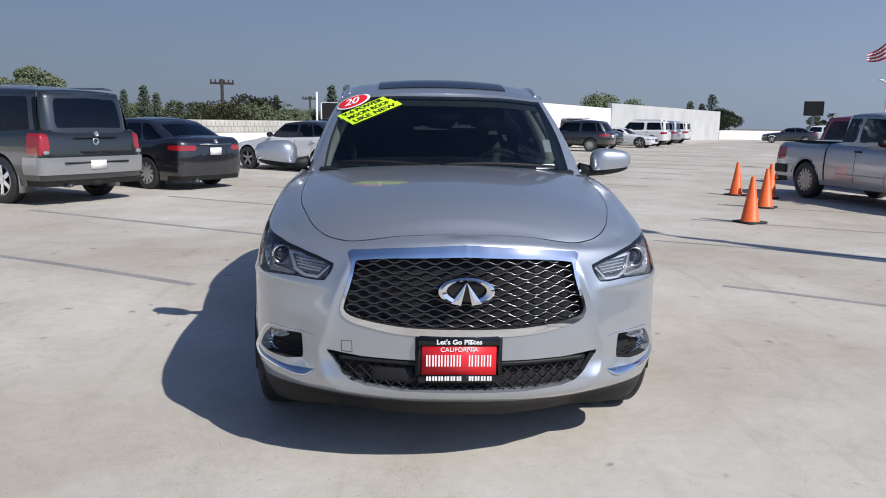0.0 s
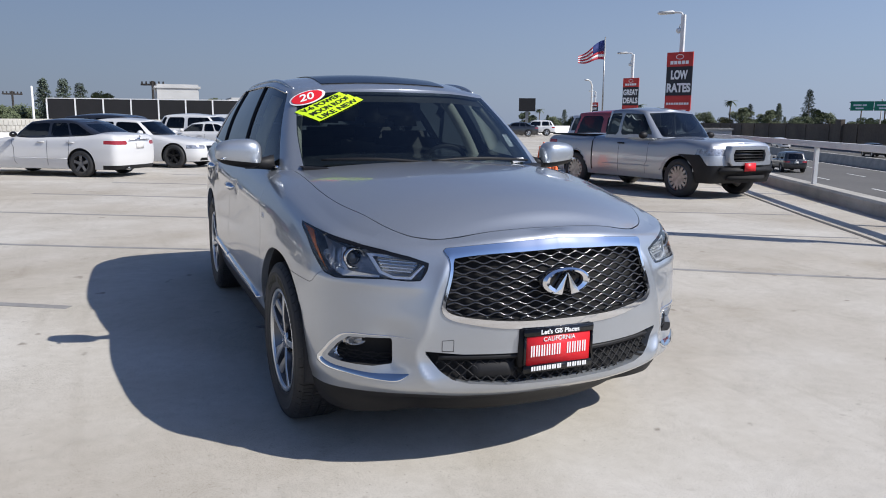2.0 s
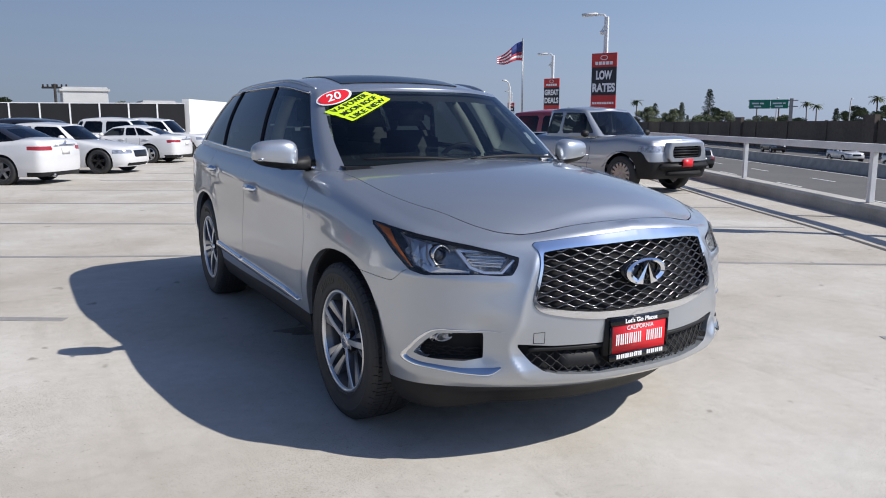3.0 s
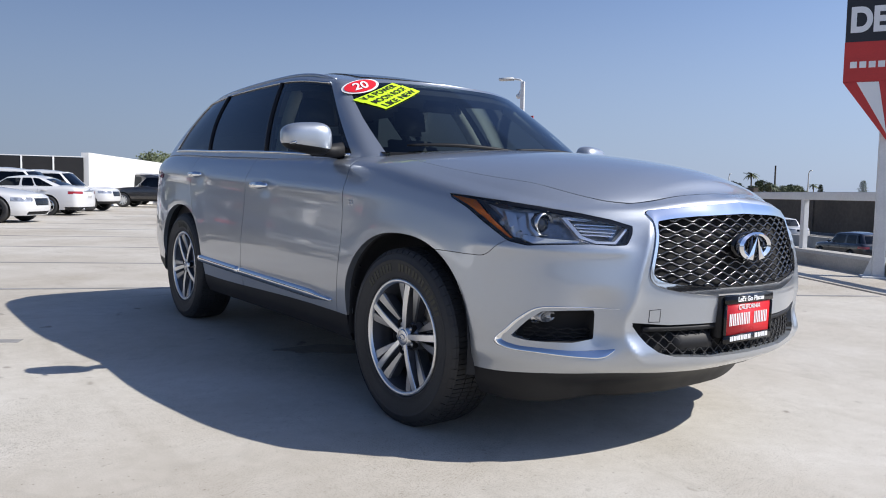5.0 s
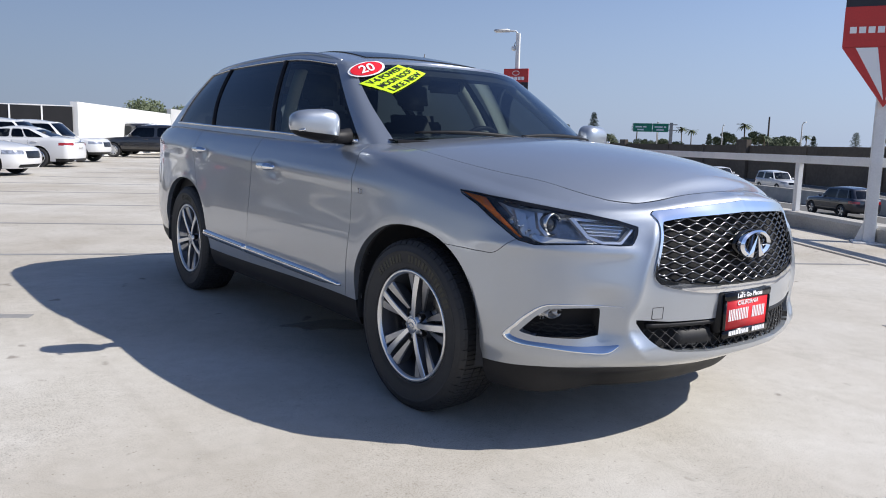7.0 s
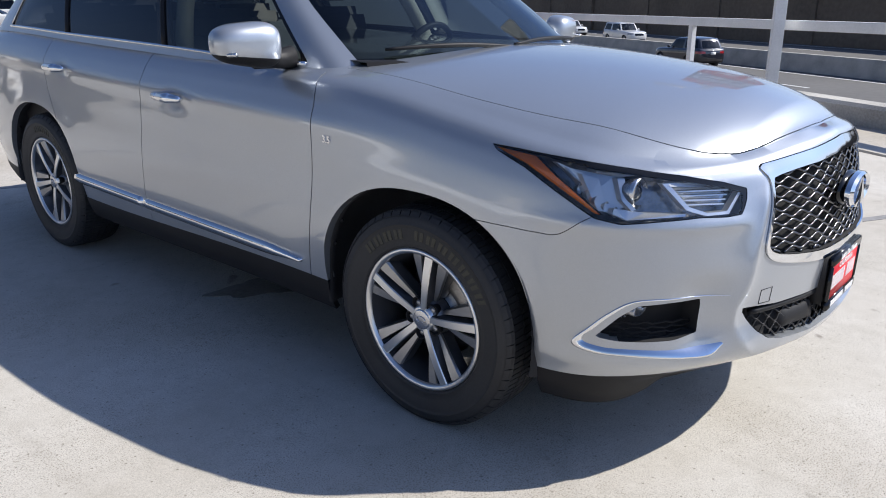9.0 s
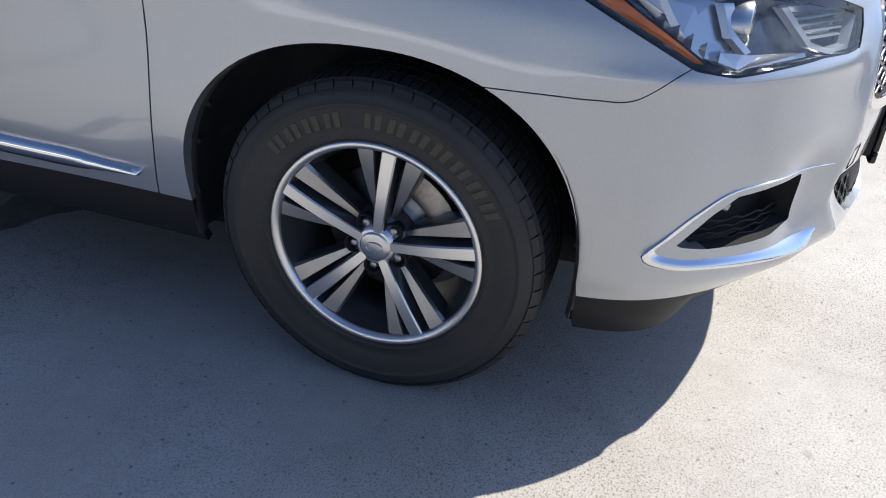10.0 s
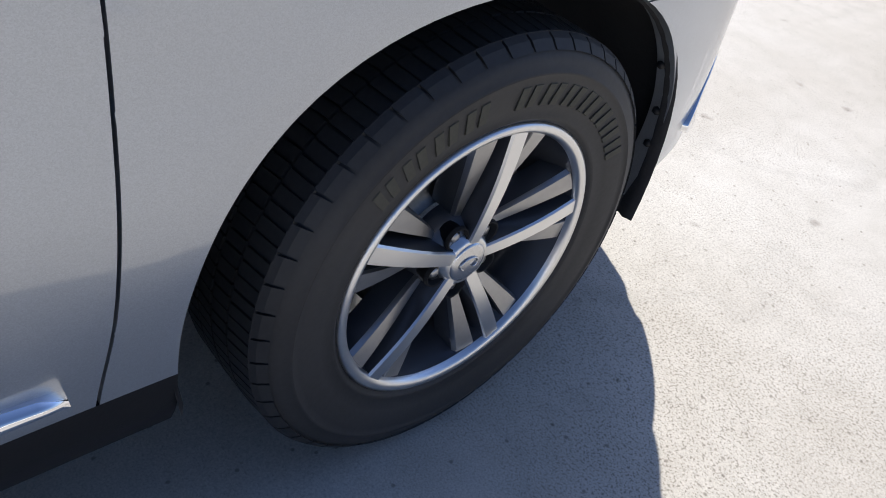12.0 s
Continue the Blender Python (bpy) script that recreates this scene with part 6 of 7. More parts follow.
    for i, (sx_, y) in enumerate(((-1, 0), (-1, wb), (1, 0), (1, wb))):
        for ob in (tyre, rim):
            o = ob if i == 0 else ob.copy()
            if i:
                scene.collection.objects.link(o)
            o.matrix_basis = pose(sx_ * (w - 0.015), y, r, 0, 0, 0 if sx_ < 0 else 180)
    part("underbody", box(bmesh.new(), (-w + 0.25, -fo + 0.25, low - 0.02), (w - 0.25, end - 0.25, 0.55), 0.03), M_DARK, car)
    for sgn in (1, -1):
        b2 = bmesh.new()
        bmesh.ops.create_icosphere(b2, subdivisions=2, radius=1, matrix=Matrix.Translation((sgn * (w + 0.06), cowl_y + 0.45, belt + 0.06)) @ Matrix.Diagonal((0.11, 0.08, 0.075, 1)))
        part("door_mirror", b2, M_BLACK if bed else (colour if roofm is None else M_GLOSSBLACK), car)
        for y in (cowl_y + 1.15, cowl_y + 2.0)[:1 if bed else 2]:
            p = sh.point(sh.sy(y), belt - 0.12, sink=-0.015, flip=sgn)
            b2 = box(bmesh.new(), p - Vector((0.015, 0.1, 0.015)), p + Vector((0.015, 0.1, 0.015)), 0.006)
            part("door_handle", b2, M_BLACK if bed else colour, car)
    if bed:
        part("bed_liner", box(bmesh.new(), (-w + 0.14, bed[0], tail + 0.028), (w - 0.14, bed[1], tail + 0.06), 0.01), M_BLACK, car)
    if rack:
        for sgn in (1, -1):
            b2 = bmesh.new()
            tube(b2, [(sgn * (rt - 0.06), top0 + 0.2 + (top1 - top0 - 0.3) * i / 8, roof + 0.015 + 0.03 * math.sin(math.pi * i / 8) ** 0.3) for i in range(9)], 0.018, 6)
            part("roof_rail", b2, M_DULLCHROME, car)
    return car


P_WHITE = paint("white_paint", (0.62, 0.62, 0.62), 0.0, 0.4)
P_BLACK = paint("black_paint", (0.012, 0.012, 0.014), 0.0, 0.35)
P_CHAR = paint("charcoal_paint", (0.016, 0.019, 0.019), 0.3, 0.35)
P_GREY = paint("gunmetal_paint", (0.013, 0.013, 0.019), 0.4, 0.35)
P_TRUCK = paint("silver_truck_paint", (0.4, 0.42, 0.45), 0.75, 0.45)
P_BUMPER = paint("grey_bumper_paint", (0.27, 0.275, 0.28), 0.4, 0.4)
P_RED = paint("red_paint", (0.3, 0.015, 0.015), 0.1, 0.35)
SUV = dict(nose=0.98, cowl=1.14, belt=1.12, tail=1.15, roof=1.78, cowl_y=0.5, top0=1.15, top1=3.55, base1=3.72, w=0.96, r=0.37, inset=0.27, wb=2.8, ro=1.0)
CROSS = dict(clad=0.42, nose=0.9, cowl=1.06, belt=1.06, tail=1.1, roof=1.66, cowl_y=0.45, top0=1.15, top1=3.1, base1=3.6, w=0.93, r=0.36, wb=2.7, ro=0.95)
big_suv = make_car("suv", "dark green-grey full-size SUV with silver rear bumper and roof rack", 150, (-6.66, 9.88), True, P_CHAR, roof=1.93, wb=3.13, fo=0.95, ro=1.15, w=1.0, nose=1.05, cowl=1.22, belt=1.22, tail=1.24, cowl_y=0.5, top0=1.2, top1=3.96, base1=4.2, inset=0.22, r=0.4, spokes=6, rack=True,
         square=1.0, tails=(0.83, 1.2, 0.84, 1.19), bumper=(P_BUMPER, 0.52, 0.8))
for sgn in (1, -1):
    part("mud_flap", box(bmesh.new(), (sgn * 0.86 - 0.13, 3.6, 0.2), (sgn * 0.86 + 0.13, 3.615, 0.62), 0.006, pose(0, 0, 0, 0, 0, 0)), P_BUMPER, big_suv, "grey rubber mud flap")
    part("reversing_lamp", box(bmesh.new(), (sgn * 0.9 - 0.06, 4.235, 0.845), (sgn * 0.9 + 0.055, 4.262, 0.915), 0.01), M_HEADGLASS, big_suv)
part("tailgate_badge", lathe(bmesh.new(), [(0.035, 0.0), (0.05, 0.012), (0.065, 0.0)], "y", 24, (0, 4.29, 1.06)), M_DULLCHROME, big_suv)
part("number_recess", box(bmesh.new(), (-0.3, 4.285, 0.86), (0.3, 4.3, 0.9), 0.006), M_DARK, big_suv)
part("bumper_step", box(bmesh.new(), (-0.62, 4.3, 0.69), (0.62, 4.335, 0.72), 0.006), M_BLACK, big_suv)
part("tow_bar", box(bmesh.new(), (-0.07, 4.05, 0.3), (0.07, 4.3, 0.4), 0.01), M_DARK, big_suv)
make_car("sedan", "dark gunmetal sedan with red tail lamps", 147, (-5.28, 12.75), True, P_GREY, wb=2.776, roof=1.465, tail=1.06, top1=2.6, base1=3.55, spokes=10)
make_car("sedan", "white sedan with black roof and black alloy wheels", 146, (-2.35, 18.0), True, P_WHITE, P_BLACK, wb=2.82, roof=1.44, tail=1.05, top1=2.55, base1=3.5, rimm=M_RIMDARK)
make_car("sedan", "white luxury sedan with black wheels and chrome grille", -32, (-0.05, 21.3), False, P_WHITE, wb=3.1, roof=1.47, fo=0.88, ro=1.1, nose=0.74, top1=2.7, base1=3.6, r=0.35, rimm=M_GLOSSBLACK)
make_car("hatchback", "white car with tinted windows parked in the row", 148, (-1.9, 22.9), True, P_WHITE, P_BLACK, **{**CROSS, "roof": 1.58})
make_car("coupe", "white older coupe with red tail lamps", 148, (2.05, 26.9), True, P_WHITE, wb=2.7, roof=1.38, tail=0.98, top1=2.3, base1=3.2)
make_car("crossover", "white crossover with wide black grille", -32, (2.6, 29.2), False, P_WHITE, None, **CROSS)
make_car("crossover", "white crossover with black glass", -32, (4.2, 31.6), False, P_WHITE, None, **CROSS)
make_car("crossover", "black crossover with silver wheels", 148, (9.6, 37.6), True, P_BLACK, None, **{**CROSS, "spokes": 10})
make_car("suv", "large black SUV with roof rails", -32, (11.6, 43.0), False, P_BLACK, None, rack=True, **SUV)
make_car("coupe", "low white sports car", -32, (14.6, 45.5), False, P_WHITE, wb=2.6, roof=1.28, nose=0.66, tail=0.95, top1=2.0, base1=3.0, belt=0.88, cowl=0.9)
make_car("suv", "white SUV with tinted windows and roof rack", 148, (16.6, 49.5), True, P_WHITE, None, rack=True, **SUV)
make_car("suv", "silver SUV with tinted windows", 148, (18.9, 54.0), True, P_TRUCK, None, **SUV)
make_car("suv", "white SUV far down the row", 148, (21.5, 59.0), True, P_WHITE, None, **SUV)
make_car("sedan", "black sedan parked across the far end of the deck", 155, (33.0, 66.5), False, P_BLACK, None, tail=1.05, top1=2.6, base1=3.5)
make_car("crossover", "white crossover behind the black sedan", 155, (37.5, 70.5), False, P_WHITE, None, **CROSS)
truck = make_car("pickup_truck", "silver extended-cab pickup truck with black front bumper", -83, (9.35, 8.75), False, P_TRUCK, None, wb=3.236, fo=0.9, ro=1.15, w=0.93, nose=1.06, cowl=1.19, belt=1.15, tail=1.14, roof=1.79, cowl_y=0.5, top0=1.2, top1=2.3, base1=2.5, inset=0.22, r=0.385, spokes=14, bed=(2.72, 4.3), glass=M_SMOKED, rimm=M_STEEL, lamp=M_HEADGLASS,
                 square=0.9, heads=(0.52, 1.2, 0.85, 0.98), tails=(0.8, 1.2, 0.78, 1.06), mask=(-0.1, 0.47, 0.71, 0.97), bumper=(M_BLACK, 0.5, 0.68), flare=True, chin=0.66, web=M_STEEL)
part("bumper_blade", box(bmesh.new(), (-0.74, -0.95, 0.5), (0.74, -0.75, 0.63), 0.04), M_BLACK, truck)
part("bumper_slot", box(bmesh.new(), (-0.5, -0.925, 0.38), (0.5, -0.75, 0.46), 0.01), M_DARK, truck)
bm = bmesh.new()
big = [(0.46, 0.655), (0.54, 0.72), (0.57, 0.88), (0.5, 1.035), (-0.5, 1.035), (-0.57, 0.88), (-0.54, 0.72), (-0.46, 0.655)]
small = [(0.4, 0.735), (0.44, 0.77), (0.455, 0.88), (0.41, 0.965), (-0.41, 0.965), (-0.455, 0.88), (-0.44, 0.77), (-0.4, 0.735)]
loops = [[bm.verts.new((x, y, z)) for x, z in q] for q, y in ((big, -0.8), (big, -0.925), ([(x * 0.97, 0.845 + (z - 0.845) * 0.96) for x, z in big], -0.945), (small, -0.945), (small, -0.88))]
for a, b in zip(loops, loops[1:]):
    for k in range(8):
        bm.faces.new((a[k], a[(k + 1) % 8], b[(k + 1) % 8], b[k]))
bmesh.ops.recalc_face_normals(bm, faces=bm.faces)
part("grille_surround", sharp(bm), P_TRUCK, truck)
part("grille_backing", box(bmesh.new(), (-0.47, -0.89, 0.73), (0.47, -0.8, 0.97), 0.01), M_GLOSSBLACK, truck)
for k in range(4):
    part("grille_bar", box(bmesh.new(), (-0.41, -0.925, 0.75 + 0.055 * k), (0.41, -0.885, 0.768 + 0.055 * k), 0.004), M_BLACK, truck)
part("licence_plate", box(bmesh.new(), (-0.15, -0.985, 0.55), (0.15, -0.96, 0.71), 0.004), M_RED, truck, "red dealer plate")
part("tailgate_handle", box(bmesh.new(), (-0.13, 4.38, 0.95), (0.13, 4.42, 1.02), 0.006), M_BLACK, truck)
make_car("suv", "dark red SUV behind the pickup truck", -83, (11.6, 12.2), False, P_RED, None, **SUV)
make_car("crossover", "black crossover in the freeway-side row", -83, (13.7, 15.8), False, P_BLACK, None, **CROSS)
make_car("suv", "white SUV in the freeway-side row", -83, (15.8, 19.4), False, P_WHITE, None, **SUV)
for a, b, hd, m, kind, lab in ((64, 20, 60, P_BLACK, CROSS, "dark crossover on the freeway"), (37, 26, 60, P_GREY, CROSS, "dark grey crossover on the freeway"), (56, 35, -120, P_WHITE, SUV, "white SUV on the freeway"), (70, 37, -120, P_WHITE, CROSS, "white crossover on the far carriageway"), (95, 40, -120, P_GREY, CROSS, "grey crossover on the far carriageway"), (120, 36, -120, P_WHITE, SUV, "white van on the far carriageway")):
    p = deck_point(a, b)
    make_car("crossover", lab, hd, (p.x, p.y), False, m, None, group="freeway cars", z=-2.4, **kind)

# ---- traffic cones ----
bm = bmesh.new()
lathe(bm, [(0.0005, 0.72), (0.025, 0.72), (0.03, 0.71), (0.135, 0.05), (0.15, 0.035), (0.16, 0.03)], "z", 28)
cone = thing("traffic_cone", "orange traffic cone on a black rubber base", "cone", None, "traffic cones")
part("cone_body", bm, M_CONE, cone)
part("base", box(bmesh.new(), (-0.19, -0.19, 0), (0.19, 0.19, 0.035), 0.012), M_RUBBER, cone)
CONES = [(5.0, 7.55), (6.74, 12.2), (6.25, 9.75), (7.22, 11.65), (10.15, 17.3), (12.7, 21.6)]
for k, (x, y) in enumerate(CONES):
    m = pose(x, y, 0, 0, 0, 25 + 13 * k)
    if k == 0:
        cone.matrix_basis = m
    else:
        copy_thing(cone, m)


# ---- sign posts with lamps ----
def sign_post(x, y, words, label, k=1.0, head=True, turn=-60, up=0.0):
    """A white post with a printed banner panel facing down the row and a lamp arm on top."""
    post = thing("sign_post", label, "sign", pose(x, y, 0, 0, 0, turn), "sign posts")
    bm = bmesh.new()
    box(bm, (-0.07, -0.07, 0.02), (0.07, 0.07, 5.3), 0.01)
    box(bm, (-0.2, -0.2, 0), (0.2, 0.2, 0.03), 0.008)
    for s in (1, -1):
        prism(bm, [(s * 0.07, 0.03), (s * 0.17, 0.03), (s * 0.07, 0.3)][::s], 0.012, pose(0, -0.006, 0))
    part("pole", bm, M_POLE, post, smooth=False)
    if head:
        bm = bmesh.new()
        tube(bm, [(0, 0, 5.25), (-0.1, 0, 5.37), (-0.4, 0, 5.41)], 0.035, 8)
        part("arm", bm, M_POLE, post)
        part("lamp_head", box(bmesh.new(), (-0.95, -0.14, 5.36), (-0.35, 0.14, 5.46), 0.03), M_POLE, post, "white street lamp head")
        bm = bmesh.new()
        bmesh.ops.create_icosphere(bm, subdivisions=2, radius=0.1, matrix=pose(-0.16, 0, 4.75))
        tube(bm, [(0, 0, 4.95), (-0.12, 0, 4.95), (-0.16, 0, 4.8)], 0.02, 6)
        part("dome_camera", bm, M_POLE, post)
    wd, z0, z1 = 0.48 * k, 1.95 + up, 3.98 + up
    panel = part("banner", box(bmesh.new(), (-wd, -0.13, z0), (wd, -0.08, z1), 0.006), M_BANNERBLACK, post, "red and black printed banner panel", smooth=False)
    part("banner_top", box(bmesh.new(), (-wd - 0.003, -0.137, z1 - 0.5), (wd + 0.003, -0.075, z1 + 0.003), 0.004), M_BANNERRED, panel, smooth=False)
    part("banner_foot", box(bmesh.new(), (-wd - 0.003, -0.137, z0 - 0.003), (wd + 0.003, -0.075, z0 + 0.5), 0.004), M_BANNERRED, panel, smooth=False)
    bm = bmesh.new()
    prism(bm, [(-wd, z0 - 0.006), (wd, z0 - 0.006), (0.0, z0 - 0.75)], 0.05, pose(0, -0.13, 0))
    part("pennant", bm, M_BANNERRED, panel, "red and white striped pennant", smooth=False)
    bm = bmesh.new()
    for x0, x1 in ((-0.62, -0.3), (0.3, 0.62)):
        prism(bm, [(wd * x0 - 0.05, z0 - 0.01), (wd * x1 + 0.03, z0 - 0.01), (wd * 0.02 * (1 if x1 > 0 else -1), z0 - 0.67)], 0.008, pose(0, -0.137, 0))
    part("stripes", bm, M_WHITEINK, panel, smooth=False)
    for xx in (-0.34, -0.2, -0.06, 0.08, 0.22):
        part("plain_bar", box(bmesh.new(), (k * xx, -0.142, z1 - 0.42), (k * (xx + 0.11), -0.136, z1 - 0.3)), M_WHITEINK, panel, smooth=False)
    for i in range(9):
        part("plain_bar", box(bmesh.new(), (k * (-0.42 + 0.095 * i), -0.142, z0 + 0.17), (k * (-0.42 + 0.095 * i + 0.07), -0.136, z0 + 0.25)), M_WHITEINK, panel, smooth=False)
    bm = bmesh.new()
    tube(bm, [(0.13 * math.cos(a) * k, -0.14, z1 - 0.16 + 0.08 * math.sin(a)) for a in np.linspace(0, 2 * math.pi, 25)], 0.012, 5, False)
    part("roundel", bm, M_WHITEINK, panel, smooth=False)
    for i, wrd in enumerate(words):
        letters("lettering", wrd, 0.42, pose(0, -0.133, 3.17 + up - 0.46 * i), M_WHITEINK, panel, 0.004, min(0.88, 0.19 * len(wrd) + 0.05) * k, 0.045)
    return post


sign_post(7.6, 1.85, ("GREAT", "DEALS"), "white lamp post carrying a red and black sales banner", 1.1, up=0.57)
sign_post(16.9, 19.2, ("LOW", "RATES"), "white lamp post with a banner reading low rates")
sign_post(25.0, 33.4, ("GREAT", "DEALS"), "white lamp post with a banner reading great deals")
sign_post(53.0, 80.0, ("LOW", "RATES"), "far white lamp post with a red banner")


# ---- walls, screens and far city ----
def wall(name, p, q, z0, z1, thick, m, label, category="wall"):
    p, q = Vector((*p, 0)), Vector((*q, 0))
    d = (q - p).normalized()
    bm = bmesh.new()
    box(bm, (0, -thick / 2, z0), ((q - p).length, thick / 2, z1))
    ob = tagged(part(name, bm, m, smooth=False), label, category, kind="structure")
    ob.matrix_basis = Matrix.Translation(p) @ pose(0, 0, 0, 0, 0, math.degrees(math.atan2(d.y, d.x)))
    return ob


L0, L1 = deck_point(-30, -17.2), deck_point(33.5, -17.2)
wall("wall_west", L0.xy, L1.xy, -0.5, 0.98, 0.25, M_WHITEPAINT, "low white parapet wall behind the parked row")
band_ = wall("block_band", L0.xy, L1.xy, 0.984, 1.42, 0.24, M_BLOCK, "pattern block course on top of the parapet")
bm = bmesh.new()
for k in range(290):
    for j in range(2):
        box(bm, (k * 0.21 + 0.1 * j, -0.14, 1.02 + 0.19 * j), (k * 0.21 + 0.1 * j + 0.17, -0.118, 1.18 + 0.19 * j))
tagged(part("block", bm, M_BLOCK, band_, smooth=False), "pattern blocks", kind="stuff")
# dark screened shelter with white posts
screen_ = thing("shade_screen", "row of dark mesh panels between white posts", "fence")
S0, S1 = Vector((-5.6, 39.9, 0)), Vector((4.9, 37.4, 0))
n = 8
for k in range(n):
    a, b = S0.lerp(S1, k / n), S0.lerp(S1, (k + 1) / n)
    d = (b - a).normalized()
    bm = bmesh.new()
    box(bm, (0.037, -0.03, 0.2), ((b - a).length - 0.037, 0.03, 2.41))
    ob = part("panel", bm, M_SCREEN, screen_, smooth=False)
    ob.matrix_basis = Matrix.Translation(a) @ pose(0, 0, 0, 0, 0, math.degrees(math.atan2(d.y, d.x)))
    bm = bmesh.new()
    box(bm, (-0.035, -0.05, 0), (0.035, 0.05, 2.42))
    ob = part("post", bm, M_POLE, screen_, smooth=False)
    ob.matrix_basis = Matrix.Translation(a)
d = (S1 - S0).normalized()
bm = bmesh.new()
box(bm, (0, -0.05, 2.42), ((S1 - S0).length, 0.05, 2.46))
part("top_beam", bm, M_POLE, screen_, smooth=False).matrix_basis = Matrix.Translation(S0) @ pose(0, 0, 0, 0, 0, math.degrees(math.atan2(d.y, d.x)))
wall("wall_north", (4.95, 37.5), (14.3, 53.7), -0.5, 2.66, 0.35, M_WHITEPAINT, "tall plain white wall along the far row")
wall("wall_far", (14.4, 53.8), (33.6, 81.0), -0.5, 3.05, 0.3, M_GREYWALL, "weathered grey wall at the far end")
wall("wall_end", (33.8, 81.2), (64.0, 88.0), -0.5, 1.0, 0.3, M_WHITEPAINT, "low pale end wall of the deck")
wall("wall_behind", deck_point(-55, -40).xy, deck_point(-55, KERB_B).xy, -0.5, 1.1, 0.3, M_WHITEPAINT, "low pale parapet behind")

# rooftop boxes beyond the screen
for x, y, w, h, z in ((1.7, 59.4, 3.1, 3.2, 4.1), (7.5, 64, 2.6, 2.0, 3.3)):
    bm = bmesh.new()
    box(bm, (x - w / 2, y, 0), (x + w / 2, y + 4, z), 0.05)
    box(bm, (x - w / 2 - 0.15, y - 0.1, z - 0.3), (x + w / 2 + 0.15, y + 4.1, z - 0.15))
    tagged(part("rooftop_unit", bm, M_GREYWALL, smooth=False), "pale box-shaped rooftop unit beyond the deck", "building")


def far(az, dist, z=0.0):
    """A place at a compass bearing (degrees from +x) and distance from the deck's corner."""
    return Vector((-1.0 + dist * math.cos(radians(az)), -3.6 + dist * math.sin(radians(az)), z))


# ---- trees ----
def leaf_cloud(bm, centre, size, count, rng, leaf):
    for _ in range(count):
        d = Vector((rng.gauss(0, 1), rng.gauss(0, 1), rng.gauss(0, 1))).normalized() * rng.uniform(0.55, 1.0)
        p = centre + Vector((d.x * size[0], d.y * size[1], d.z * size[2]))
        u = Vector((rng.gauss(0, 1), rng.gauss(0, 1), rng.gauss(0, 1))).normalized()
        w = u.orthogonal().normalized() * leaf * rng.uniform(0.6, 1.3)
        u = u * leaf * rng.uniform(0.6, 1.3)
        bm.faces.new([bm.verts.new(p + q) for q in (u, w, -u * 0.8, -w * 0.7)])


def broad_tree(seed, height, wide, leaf, label):
    rng = random.Random(seed)
    tree = thing("tree", label, "tree", None, "city trees")
    bm = bmesh.new()
    tube(bm, [(0, 0, 0), (0.1, 0.05, height * 0.25), (0, 0.1, height * 0.6)], [0.35, 0.26, 0.12], 8)
    tips = []
    for k in range(9):
        a = 2.4 * k + rng.uniform(-0.4, 0.4)
        z0 = height * (0.28 + 0.04 * k)
        tip = Vector((math.cos(a) * wide * rng.uniform(0.35, 0.75), math.sin(a) * wide * rng.uniform(0.35, 0.75), height * rng.uniform(0.5, 0.86)))
        tube(bm, [(0, 0.05, z0), tip * 0.5 + Vector((0, 0, z0 * 0.5)), tip], [0.13, 0.09, 0.04], 6)
        tips.append(tip)
    part("trunk", bm, M_BARK, tree)
    bm = bmesh.new()
    for tip in [*tips, Vector((0, 0, height * 0.85))]:
        for _ in range(3):
            c = tip + Vector((rng.uniform(-1, 1), rng.uniform(-1, 1), rng.uniform(-0.6, 0.8))) * wide * 0.2
            r = wide * rng.uniform(0.22, 0.36)
            leaf_cloud(bm, c, (r, r, r * 0.75), 330, rng, leaf * 0.36)
    part("crown", bm, leafs.get(label, M_LEAF), tree, smooth=False)
    return tree


def conifer(seed, height, wide, label):
    rng = random.Random(seed)
    tree = thing("tree", label, "tree", None, "city trees")
    bm = bmesh.new()
    tube(bm, [(0, 0, 0), (0.05, 0, height * 0.5), (0, 0, height * 0.97)], [0.3, 0.18, 0.03], 7)
    part("trunk", bm, M_BARK, tree)
    bm = bmesh.new()
    for k in range(34):
        f = k / 33
        z = height * (0.18 + 0.8 * f)
        r = wide * (1 - f) ** 0.8 * rng.uniform(0.7, 1.1)
        a = 2.4 * k
        leaf_cloud(bm, Vector((math.cos(a) * r * 0.55, math.sin(a) * r * 0.55, z)), (0.25 * wide + r * 0.5, 0.25 * wide + r * 0.5, height * 0.035), 110, rng, 0.13)
    part("crown", bm, M_LEAFDARK, tree, smooth=False)
    return tree


